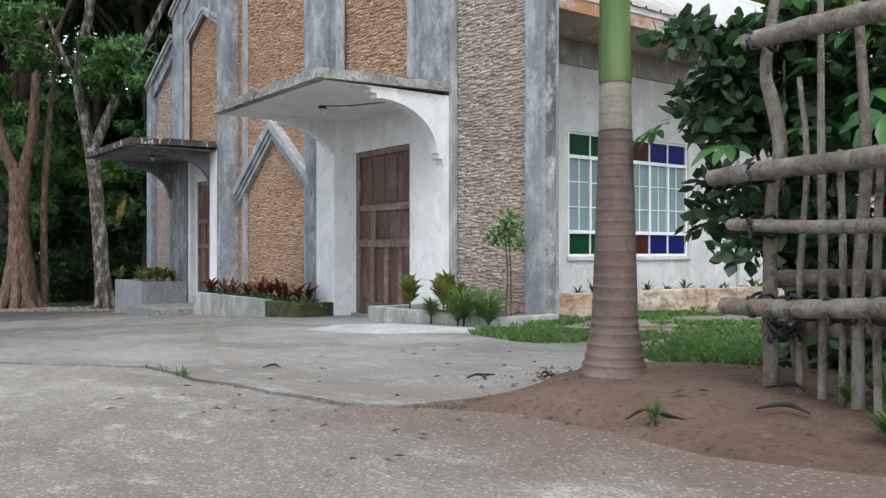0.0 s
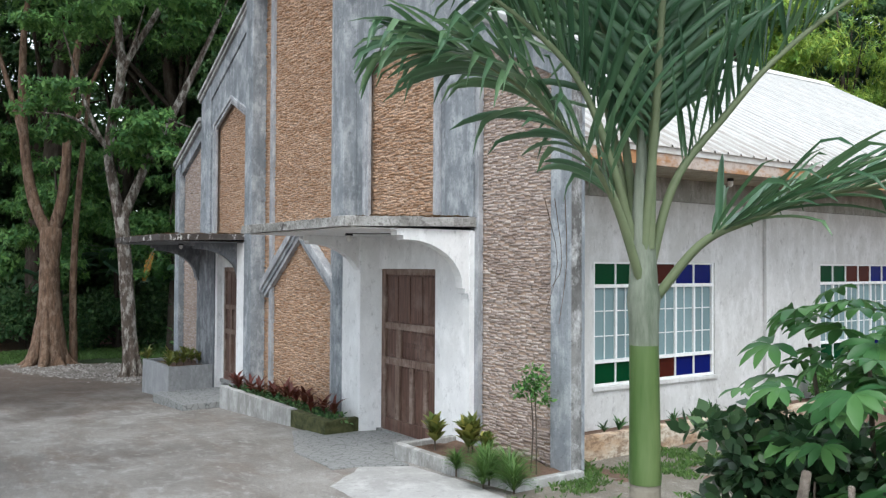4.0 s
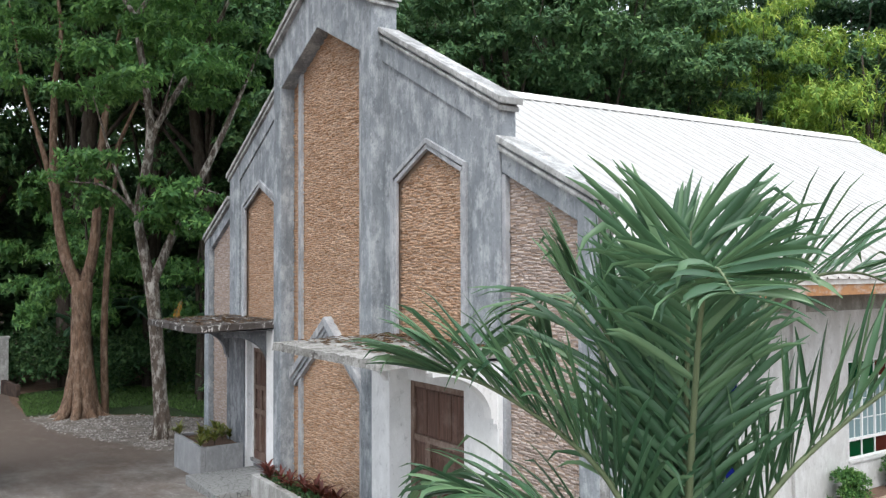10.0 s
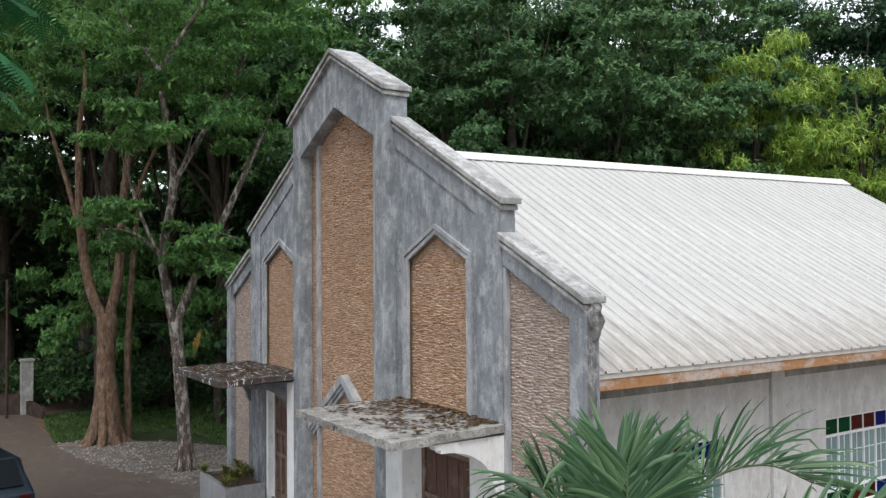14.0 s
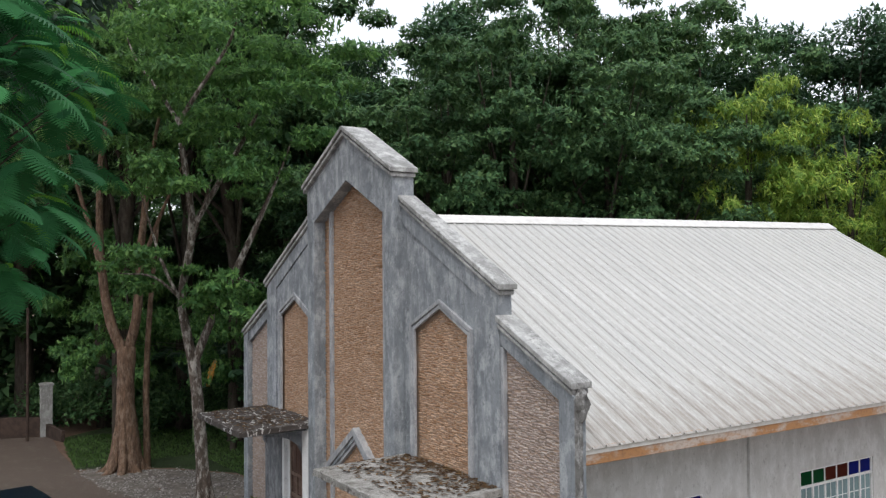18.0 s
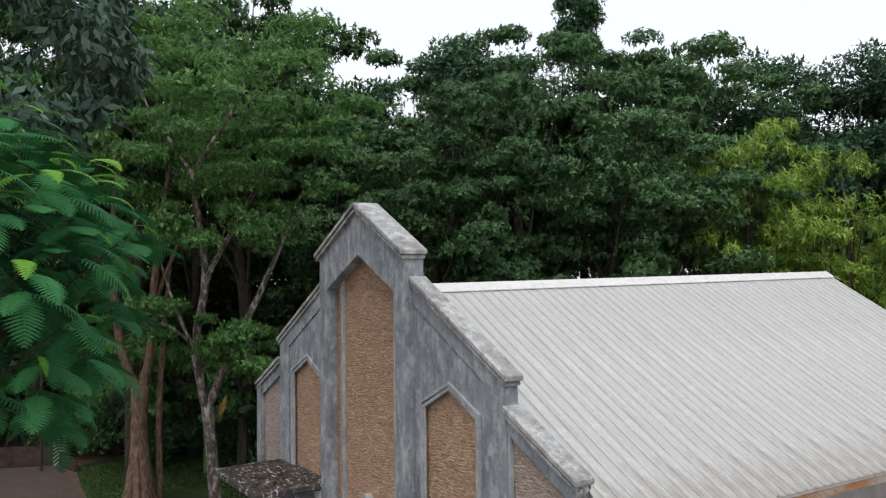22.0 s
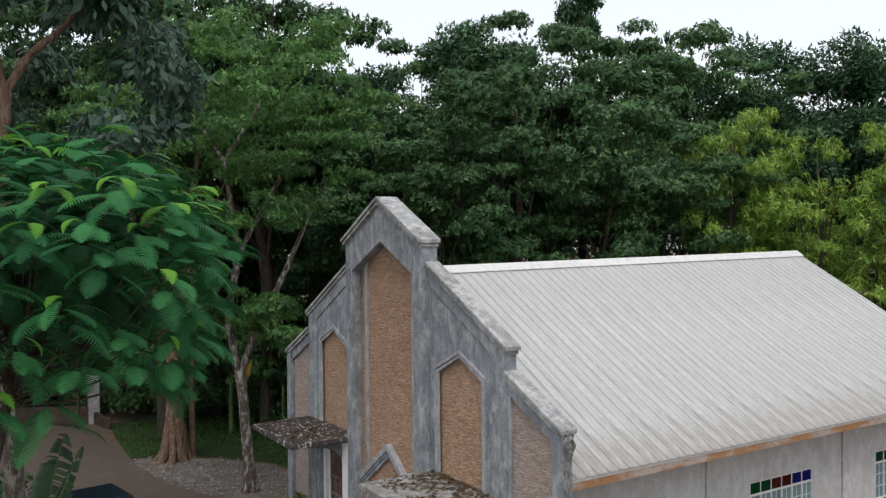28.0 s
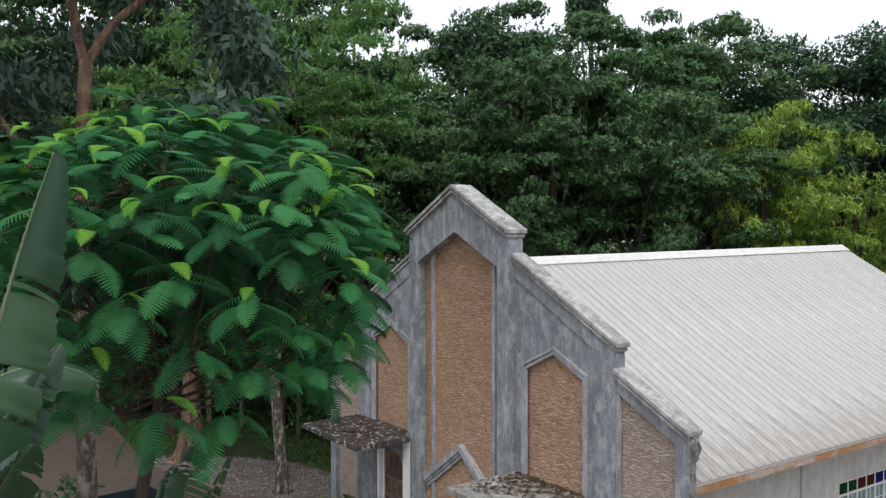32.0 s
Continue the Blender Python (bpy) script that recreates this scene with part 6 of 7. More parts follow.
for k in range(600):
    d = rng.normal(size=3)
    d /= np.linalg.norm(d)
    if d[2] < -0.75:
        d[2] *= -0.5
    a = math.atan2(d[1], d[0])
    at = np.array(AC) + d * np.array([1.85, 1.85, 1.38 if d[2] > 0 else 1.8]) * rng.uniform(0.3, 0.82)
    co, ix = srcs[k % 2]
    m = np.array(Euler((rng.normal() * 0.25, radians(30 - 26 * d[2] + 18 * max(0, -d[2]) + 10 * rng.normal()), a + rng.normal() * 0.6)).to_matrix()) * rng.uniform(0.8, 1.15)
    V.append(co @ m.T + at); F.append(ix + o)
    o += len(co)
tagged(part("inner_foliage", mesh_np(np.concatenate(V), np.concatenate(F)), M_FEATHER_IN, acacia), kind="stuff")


# ---- planters ----
def planter(name, x0, x1, y0, y1, top, wall, label, moss_from=None, render=None):
    render = render or M_PLANTER
    z0 = ground_z((x0 + x1) / 2, y0) - 0.35
    p = thing(name, ((x0 + x1) / 2, y0, z0), label, "planter", "planters along the facade")
    mx = moss_from if moss_from is not None else x1
    part("front_wall", block(x0, mx, y0, y0 + wall, z0, top, 0.012), render, p)
    if moss_from is not None:
        part("mossy_wall", block(mx, x1, y0 - 0.004, y0 + wall + 0.03, z0, top - 0.012, 0.018), M_MOSS, p, "moss-covered end of the wall")
    part("end_wall", block(x0, x0 + wall, y0 + wall, y1, z0, top - 0.003, 0.01), render, p)
    part("end_wall", block(x1 - wall, x1, y0 + wall, y1, z0, top - 0.003, 0.01), M_MOSS if moss_from is not None else render, p)
    bm = bmesh.new()
    bmesh.ops.create_grid(bm, x_segments=24, y_segments=8, size=0.5)
    for v in bm.verts:
        x, y = x0 + wall * 0.5 + (v.co.x + 0.5) * (x1 - x0 - wall), y0 + wall * 0.5 + (v.co.y + 0.5) * (y1 - y0 - wall * 0.5)
        v.co = Vector((x, y, top - 0.06 + 0.03 * noise.noise((x * 5, y * 5, 0))))
    part("soil", bm, M_EARTH, p, "dark planting soil", True)
    return p


planter("planter", -8.12, -6.32, -1.02, -0.02, 0.27, 0.1, "plain grey cement planter box beside the side door", render=M_BOX)
planter("planter", -4.22, -0.22, -0.78, -0.19, 0.15, 0.12, "flaking whitewashed planter with a mossy end", -1.32)
planter("planter", 1.78, 3.95, -0.95, -0.07, 0.23, 0.1, "low worn cement planter beside the main door")


def rosette(name, x, y, z, n, length, width, material, seed, label, lean=0.9, stem=0.0, category="plant", group=""):
    """A tuft of strap leaves; each leaf arches out from the middle."""
    rng = np.random.default_rng(seed)
    pl = thing(name, (x, y, z), label, category, group)
    V, F = [], []
    for i in range(n):
        a = i * 2.4 + rng.normal() * 0.3
        h = Vector((math.cos(a), math.sin(a), 0))
        el = radians(rng.uniform(35, 85))
        L, w = length * rng.uniform(0.7, 1.15), width * rng.uniform(0.8, 1.2)
        c = Vector((x, y, z + stem * rng.uniform(0.4, 1.0)))
        o = len(V)
        for m in range(6):
            g = m / 5
            d = h * math.cos(el) + Vector((0, 0, 1)) * math.sin(el)
            b = d.cross(Vector((0, 0, 1)))
            b = b.normalized() if b.length > 0.01 else Vector((1, 0, 0))
            up = b.cross(d)
            wd = w * (0.25, 0.75, 1.0, 0.95, 0.6, 0.06)[m]
            V += [tuple(c - b * wd + up * wd * 0.3), tuple(c), tuple(c + b * wd + up * wd * 0.3)]
            c = c + d * (L / 5)
            el -= lean * 0.2 * (0.5 + g)
        for m in range(5):
            r0, r1 = o + m * 3, o + m * 3 + 3
            F += [(r0, r0 + 1, r1 + 1, r1), (r0 + 1, r0 + 2, r1 + 2, r1 + 1)]
    part("foliage", mesh_np(V, F), material, pl)
    if stem:
        part("stem", tubes([limb([(x, y, z - 0.05), (x, y, z + stem * 0.5), (x, y, z + stem)], [0.012, 0.01, 0.006], 5)], 5), M_BARK, pl)
    return pl


rng = np.random.default_rng(61)
for k in range(13):
    rosette("red_cordyline", -4.0 + k * 0.285 + 0.05 * rng.normal(), -0.47 + 0.08 * rng.normal(), 0.08, 13, 0.30 * rng.uniform(0.8, 1.15), 0.028, M_RED_LEAF, 200 + k, "small red-leaved cordyline in the planter", 1.3, 0.12, "plant", "red plants in the planter")
V, F = leaf_cloud(rng, [(-4.0 + 0.2 * k, -0.5, 0.1) for k in range(19)], [(0.2, 0.2, 0.08)] * 19, 70, 0.07, aspect=0.28)
tagged(part("ground_cover", mesh_np(V, F), M_LEAF_FAR), "low dark green creeping plants in the planter", "plant", kind="stuff")
for k in range(9):
    rosette("croton_bush", -7.9 + k * 0.17 + 0.04 * rng.normal(), -0.5 + 0.2 * rng.normal(), 0.22, 22, 0.27, 0.03, M_CROTON, 230 + k, "dull green and yellow croton in a cement box", 1.1, 0.1, "plant", "crotons in the box planter")
for k, (x, y, L, n) in enumerate(((2.15, -0.62, 0.34, 22), (2.62, -0.5, 0.36, 26), (2.58, -0.42, 0.42, 14), (3.0, -0.55, 0.26, 16))):
    rosette("croton_bush", x, y, 0.17, n + 22, L * 0.62, 0.05, M_CROTON, 250 + k, "upright croton with green and yellow leaves", 0.4, 0.24, "plant", "crotons by the main door")
for k, (x, y, r) in enumerate(((3.3, -0.8, 0.22), (3.55, -0.95, 0.27), (3.8, -0.9, 0.28), (3.05, -0.98, 0.15), (3.98, -1.0, 0.24), (3.65, -1.1, 0.2))):
    rosette("weed_clump", x, y, 0.1, 190, r * 1.35, 0.005, M_GRASS, 260 + k, "bushy bright green weeds at the wall foot", 1.5, 0.16, "plant", "weeds by the corner pier")
# thin sapling against the stone
sap = thing("sapling", (3.54, -0.42, 0.15), "thin sapling with a tuft of light green leaves", "plant")
part("stem", tubes([limb([(3.54, -0.42, 0.1), (3.56, -0.4, 0.6), (3.54, -0.42, 1.0)], [0.009, 0.008, 0.006], 8), limb([(3.61, -0.4, 0.1), (3.62, -0.41, 0.6), (3.58, -0.4, 1.05)], [0.008, 0.007, 0.005], 8)], 5), M_BARK, sap)
V, F = leaf_cloud(rng, [(3.54, -0.42, 1.0), (3.44, -0.45, 0.95), (3.64, -0.4, 1.05), (3.57, -0.42, 1.15), (3.66, -0.38, 0.88)], [(0.13, 0.13, 0.1)] * 5, 70, 0.06, aspect=0.25, oval=True)
part("crown", mesh_np(V, F), M_LEAF_LIGHT, sap)

# ---- planting strip along the nave ----
PL0, PL1 = 0.45, 15.3
strip = thing("retaining_wall", (3.28, PL0, 0.0), "stained tan plastered low retaining wall", "wall")
y = PL0
while y < PL1:
    part("wall_bay", block(3.22, 3.34, y, min(y + 2.7, PL1), -0.35, 0.37 + 0.01 * math.sin(y * 3), 0.02), M_PLINTH, strip)
    part("buttress", block(3.2, 3.37, y + 2.7, y + 2.82, -0.35, 0.36, 0.015), M_PLINTH, strip)
    y += 2.82
bm = block(X_E, 3.22, Y_BACK + 0.3, PL1, -0.3, 0.27, 0.0)
tagged(part("planting_bed", bm, M_EARTH), "narrow bed of bare earth below the nave wall", "ground", kind="structure")


def round_bush(x, y, z, r, seed):
    rng = np.random.default_rng(seed)
    b = thing("clipped_bush", (x, y, z), "small clipped round green bush in the bed", "bush", "clipped bushes by the nave")
    cs, rs = [], []
    for k in range(22):
        d = rng.normal(size=3); d /= np.linalg.norm(d)
        cs.append((x + d[0] * r * 0.7, y + d[1] * r * 0.7, z + r * 0.85 + d[2] * r * 0.6)); rs.append((r * 0.45, r * 0.45, r * 0.4))
    part("foliage", leaf_mesh(rng, cs, rs, 110, 0.055, aspect=0.3, droop=0.0), M_LEAF_LIGHT, b)
    part("stem", tubes([limb([(x, y, z - 0.03), (x, y, z + 0.2), (x, y, z + r)], [0.02, 0.018, 0.01], 5)], 6), M_BARK, b)


for k, y in enumerate((5.75, 7.25, 8.8, 10.4, 12.0, 13.6)):
    round_bush(2.98, y, 0.26, 0.28 + 0.04 * (k % 2), 70 + k)
rng = np.random.default_rng(62)
for k in range(16):
    rosette("weed", 2.82 + 0.3 * rng.random(), 0.9 + 0.29 * k + 0.1 * rng.normal(), 0.26, int(rng.integers(6, 14)), rng.uniform(0.08, 0.22), 0.014, M_LEAF_FAR if k % 3 else M_LEAF_LIGHT, 300 + k, "small weed in the bed below the wall", 0.9, 0.08, "plant", "weeds below the nave wall")


# ---- grass, gravel and litter ----
def grass(name, n, region, height, label, seed, keep):
    rng = np.random.default_rng(seed)
    x0, x1, y0, y1 = region
    V, F = [], []
    while n > 0:
        x, y = rng.uniform(x0, x1), rng.uniform(y0, y1)
        n -= 1
        if not keep(x, y):
            continue
        z = earth_z(x, y) - 0.01
        a, L, b = rng.uniform(0, 6.28), height * rng.uniform(0.4, 1.3), rng.uniform(0.2, 0.9)
        c, s = math.cos(a), math.sin(a)
        w = height * 0.06
        o = len(V)
        V += [(x - s * w, y + c * w, z), (x + s * w, y - c * w, z), (x + s * w * 0.6 + c * L * b * 0.35, y - c * w * 0.6 + s * L * b * 0.35, z + L * 0.65), (x + c * L * b, y + s * L * b, z + L * (1 - 0.3 * b))]
        F.append((o, o + 1, o + 2, o + 3))
    return tagged(part(name, mesh_np(V, F), M_GRASS), label, "grass", kind="stuff")


def near_lawn(x, y):
    if inside(YARD, x, y) or (x < 3.9 and y < 0) or x < 3.36:
        return False
    band = noise.noise((x * 0.7, y * 1.6, 7.0)) + 0.5 * noise.noise((x * 3, y * 3, 2.0))
    return band + 0.35 * noise.noise((x * 9, y * 9, 4.0)) > 0.06 - (0.32 if y < -1.7 + 0.1 * x else 0.0) and mound(x, y) < 0.03


M_VERGE = yard("dusty_verge", (0.17, 0.152, 0.122), (0.25, 0.228, 0.19), (0.38, 0.355, 0.31), 0.6, (0.15, 0.115, 0.085))
slab_sheet("verge", [(3.36, -1.0), (3.95, -1.06), (4.7, -1.79), (5.6, -2.13), (6.6, -2.21), (7.3, -2.6), (7.9, -2.4), (8.6, -1.2), (9.0, 1.0), (9.0, 5.0), (3.36, 5.0)], M_VERGE, 0.004, "dusty pebbled ground beside the church")
grass("grass_patch", 95000, (3.36, 9.0, -2.75, 3.2), 0.062, "short patchy green grass beside the church", 63, near_lawn)
GRAVEL = [(-19.6, -2.4), (-16.5, -2.2), (-12.1, -1.25), (-9.3, -0.25), (-9.0, 0.4), (-9.2, 2.4), (-12.0, 2.4), (-15.8, 1.8), (-18.3, 0.3), (-20.4, -1.9)]
slab_sheet("turf", [(-29.5, -1.5), (-27.5, -1.75), (-20.6, -2.35), (-18.4, 0.5), (-15.8, 2.0), (-9.6, 2.9), (-9.6, 10), (-20, 11), (-32, 10), (-33, 2)], M_TURF, 0.009, "short shaded green turf under the trees")
grass("lawn", 42000, (-29, -9.5, -2.4, 9), 0.13, "shaded green lawn under the trees", 64, lambda x, y: y > -1.6 - 0.09 * (x + 29) and not inside(GRAVEL, x, y) and not (x > -20.6 and y < 2.0) and not (x > X_W - 0.2 and y > -0.2))
rng = np.random.default_rng(65)
V, F = [], []
n = 0
while n < 5200:
    x, y = rng.uniform(-20.4, -9), rng.uniform(-2.6, 2.4)
    if not inside(GRAVEL, x + 0.3 * rng.normal(), y + 0.12 * rng.normal()) or noise.noise((x * 1.1, y * 2.2, 9.0)) + 0.5 * noise.noise((x * 4, y * 4, 1.0)) < -0.12:
        continue
    n += 1
    z, r = ground_z(x, y) + 0.014, rng.uniform(0.018, 0.05)
    o = len(V)
    j = rng.uniform(0.6, 1.3, 5) * r
    V += [(x + j[0], y, z), (x, y + j[1], z), (x - j[2], y, z), (x, y - j[3], z), (x + 0.2 * r, y, z + j[4] * 0.7)]
    F += [(o, o + 1, o + 4), (o + 1, o + 2, o + 4), (o + 2, o + 3, o + 4), (o + 3, o, o + 4)]
tagged(part("gravel", mesh_np(V, F), M_GRAVEL), "grey gravel scattered round the tree feet", "gravel", kind="stuff")
M_GBED = concrete("gravel_dust", (0.09, 0.074, 0.061), (0.16, 0.14, 0.122), (0.26, 0.24, 0.22), 0.5, False)
slab_sheet("gravel_bed", GRAVEL, M_GBED, 0.006, "dusty pale gravel bed")


def pod(x, y, L, a, seed):
    """A dark curled dry pod or leaf on the ground."""
    rng = np.random.default_rng(seed)
    z = max(earth_z(x, y), ground_z(x, y)) + 0.012
    c, s = math.cos(a), math.sin(a)
    pts = [(x + c * L * f - s * L * 0.35 * math.sin(f * 3.1), y + s * L * f + c * L * 0.35 * math.sin(f * 3.1), z + 0.25 * L * abs(math.sin(f * 3.1 + 0.4)) * rng.uniform(0.5, 1)) for f in (0, 0.3, 0.6, 1.0)]
    me = tubes([limb(pts, [0.003, 0.006, 0.007, 0.002], 9)], 6)
    return tagged(part("dry_pod", me, M_TIE, None, "", True), "dark curled dry pod lying on the ground", "pod", "dry pods on the ground")


for k, (x, y, L, a) in enumerate(((7.1, -3.72, 0.1, 0.3), (7.16, -3.66, 0.09, 2.0), (7.32, -3.5, 0.1, 1.2), (7.36, -3.46, 0.07, 4.0), (8.36, -4.16, 0.16, 0.8), (8.62, -3.95, 0.13, 0.4), (8.5, -3.72, 0.11, 0.2), (5.9, -4.1, 0.09, 0.9), (8.95, -3.95, 0.1, 1.5))):
    pod(x, y, L, a, 400 + k)
rng = np.random.default_rng(66)
for k, (x, y, L, n) in enumerate(((8.42, -4.12, 0.1, 9), (8.75, -3.72, 0.16, 12), (8.8, -3.65, 0.2, 8), (8.98, -3.98, 0.15, 14), (9.05, -3.9, 0.12, 10), (9.2, -3.7, 0.16, 14), (8.85, -4.25, 0.06, 8), (8.6, -4.3, 0.06, 7), (7.95, -3.25, 0.1, 9), (8.2, -3.2, 0.12, 9), (9.25, -3.95, 0.12, 12))):
    rosette("weed", x, y, earth_z(x, y) - 0.005, n * 2, L * 0.6, 0.003 + 0.022 * L, M_GRASS, 420 + k, "small weed growing on the bare soil", 1.1, 0.02, "plant", "weeds on the soil")
for k in range(26):
    f = k / 25
    x = 5.2 + 2.2 * f + 0.05 * rng.normal()
    rosette("weed", x, -4.47 + 0.02 * rng.normal(), ground_z(x, -4.47) - 0.02, int(rng.integers(6, 14)), rng.uniform(0.03, 0.085) * (1.0 if f < 0.35 else 0.45), 0.004, M_LEAF_LIGHT, 450 + k, "tiny weed in the joint between the slabs", 1.0, 0.0, "plant", "weeds in the joint")
# clods and crumbs along the slab's edge
V, F = [], []
for k in range(1700):
    if k % 3:
        x, y = rng.uniform(7.2, 9.4), rng.uniform(-4.75, -3.2)
    else:
        x = rng.uniform(6.0, 7.7)
        y = -4.47 + 0.05 * rng.normal() + 0.9 * max(0.0, x - 7.25) * rng.random()
    z, r = earth_z(x, y) + (0.06 if inside(YARD, x, y) or inside(FRONT, x, y) else 0.0), 0.002 + 0.014 * rng.random() ** 3
    o = len(V)
    V += [(x + r, y, z), (x, y + r * 1.2, z), (x - r, y, z), (x, y - r, z), (x, y, z + r)]
    F += [(o, o + 1, o + 4), (o + 1, o + 2, o + 4), (o + 2, o + 3, o + 4), (o + 3, o, o + 4)]
tagged(part("soil_crumbs", mesh_np(V, F), M_EARTH), "crumbs of soil along the slab edge", "soil", kind="stuff")
V, F = [], []
for k in range(110):
    x, y = rng.uniform(5.5, 10), rng.uniform(-5.2, -2.2)
    z = max(earth_z(x, y), ground_z(x, y)) + 0.012
    a, L = rng.uniform(0, 6.28), rng.uniform(0.008, 0.028)
    c, d = math.cos(a) * L, math.sin(a) * L
    o = len(V)
    V += [(x - c, y - d, z), (x - d * 0.4, y + c * 0.4, z + 0.006), (x + c, y + d, z + 0.003), (x + d * 0.4, y - c * 0.4, z + 0.007)]
    F.append((o, o + 1, o + 2, o + 3))
tagged(part("fallen_leaves", mesh_np(V, F), M_DRY), "small dry leaves scattered on the yard", "leaves", kind="stuff")

# ---- pole fence ----
FX, FY, DX, DY = 8.45, -3.65, 0.921, -0.39
FZ = ground_z(FX, FY)
Fp = lambda s, off, z: (FX + DX * s - DY * off, FY + DY * s + DX * off, z)
fence = thing("pole_fence", (FX, FY, FZ), "rustic fence of bamboo rails lashed to crooked stakes", "fence")
part("post", tubes([limb([Fp(0, 0.03, FZ - 0.15), Fp(-0.01, 0.03, 0.7), Fp(0.0, 0.03, 1.0), Fp(0.04, 0.03, 1.15), Fp(0.0, 0.03, 1.3), Fp(-0.03, 0.03, 1.4), Fp(0.02, 0.03, 1.62)], [0.023, 0.021, 0.019, 0.021, 0.021, 0.018, 0.015], 26)], 10, 0.05, 9), M_POLE, fence, "crooked wooden post", True)


def bamboo(s0, s1, z0, z1, r, off, seed):
    rng = np.random.default_rng(seed)
    pts, rad = [], []
    n = 40
    for i in range(n + 1):
        f = i / n
        s = s0 + (s1 - s0) * f
        pts.append(Fp(s, off + 0.008 * math.sin(s * 3 + seed), z0 + (z1 - z0) * f + 0.006 * math.sin(s * 5 + seed)))
        rad.append(r * (1.0 - 0.12 * f) * (1.07 if i % 8 == 4 else 1.0))
    v, f = tube_arrays(pts, rad, 12, 0.025, seed)
    k = len(v)
    f.append((0, 1, 2, 3)); f.append((0, 3, 4, 5)); f.append((0, 5, 6, 7)); f.append((0, 7, 8, 9)); f.append((0, 9, 10, 11))
    part("rail", mesh_np(v, f), M_POLE, fence, "greyed bamboo rail", True)


bamboo(-0.04, 2.4, 1.478, 1.26, 0.029, -0.03, 1)
bamboo(-0.24, 2.4, 1.08, 1.08, 0.028, -0.03, 2)
bamboo(-0.13, 2.4, 0.925, 0.87, 0.019, -0.03, 3)
bamboo(-0.15, 2.4, 0.675, 0.80, 0.027, -0.03, 4)
bamboo(-0.10, 2.4, 0.615, 0.72, 0.022, 0.09, 5)
bamboo(-0.10, 0.8, 0.765, 0.77, 0.026, 0.10, 6)
for k, s in enumerate((0.10, 0.19, 0.27, 0.335, 0.41, 0.48, 0.6, 0.78, 1.0, 1.25)):
    top = (1.35, 1.62, 1.05, 1.5, 1.0, 1.55, 1.1, 1.5, 1.2, 1.5)[k]
    r = (0.009, 0.011, 0.009, 0.015, 0.01, 0.011, 0.01, 0.012, 0.01, 0.011)[k]
    part("stake", tubes([limb([Fp(s, 0.05, FZ - 0.1), Fp(s + 0.012 * math.sin(k), 0.05, 0.75), Fp(s + 0.02 * math.cos(k * 2), 0.06, 1.1), Fp(s, 0.05, top)], [r, r * 1.1, r, r * 0.8], 16)], 8, 0.1, 20 + k), M_POLE, fence, "", True)
rng = np.random.default_rng(67)
for s, zs in ((0.0, (1.475, 1.085, 0.92, 0.685)), (0.10, (0.68, 0.62)), (0.19, (0.69,)), (0.335, (0.69,)), (0.48, (0.7,))):
    for z in zs:
        lines = []
        for q in range(3):
            a0 = rng.uniform(0, 3)
            pts = [Fp(s + 0.032 * math.cos(a0 + t) * (1 if q else 0.9), 0.0 + 0.048 * math.sin(a0 + t), z + 0.012 * (q - 1) + 0.022 * math.sin(2 * t + q)) for t in np.linspace(0, 6.3, 12)]
            lines.append(limb(pts, [0.005, 0.006, 0.005], 24))
        lines.append(limb([Fp(s, -0.055, z), Fp(s + 0.02, -0.062, z - 0.01), Fp(s + 0.03, -0.06, z - 0.035)], [0.005, 0.006, 0.003], 8))
        part("tie", tubes(lines, 6, 0.1, 3), M_TIE, fence, "black rubber lashing", True)


# ---- bushes behind the fence ----
def leafy_bush(name, at, label, stems, cs, rs, per, size, material, seed, aspect, droop=0.15):
    rng = np.random.default_rng(seed)
    b = thing(name, at, label, "bush")
    part("stem", tubes(stems, 6, 0.08, seed), M_BARK, b, "", True)
    part("foliage", leaf_mesh(rng, cs, rs, per, size, aspect=aspect, droop=droop, up=0.4, oval=True), material, b)
    return b


rng = np.random.default_rng(68)
cs = [(8.2 + 0.13 * rng.normal(), -3.12 + 0.14 * rng.normal(), 0.7 + 0.95 * rng.random() ** 0.7) for k in range(44)] + [(7.9 + 0.08 * rng.normal(), -3.02 + 0.12 * rng.normal(), rng.uniform(1.35, 1.6)) for k in range(4)]
cs += [(8.2 + 0.75 * rng.random(), -2.95 + 0.1 * rng.normal(), rng.uniform(0.34, 0.8)) for k in range(44)]
near_bush = leafy_bush("broadleaf_bush", (8.1, -3.1, ground_z(8.1, -3.1)), "glossy dark round-leaved bush behind the fence",
           [limb([(8.3 + 0.05 * math.cos(k), -3.1 + 0.05 * math.sin(k), 0.3), (8.28 + 0.08 * math.cos(k), -3.1 + 0.08 * math.sin(k), 0.8), (8.2 + 0.2 * math.cos(k * 1.3), -3.1 + 0.2 * math.sin(k * 1.3), 1.5)], [0.012, 0.01, 0.005], 8) for k in range(6)],
           cs, [(0.13, 0.13, 0.1)] * len(cs), 95, 0.072, M_LEAF_BUSH, 69, 0.3)
for p in ((7.93, -3.12, 1.47), (8.05, -3.2, 1.36), (8.62, -3.25, 1.62)):
    part("yellow_leaf", mesh_np(*leaf_cloud(np.random.default_rng(7), [p], [(0.02, 0.02, 0.02)], 2, 0.075, aspect=0.32, oval=True)), M_YELLOW, near_bush, "yellowed leaf")
cs = [(9.0 + 0.45 * rng.normal(), -2.8 + 0.28 * rng.normal(), 0.12 + 1.63 * rng.random() ** 1.15) for k in range(96)]
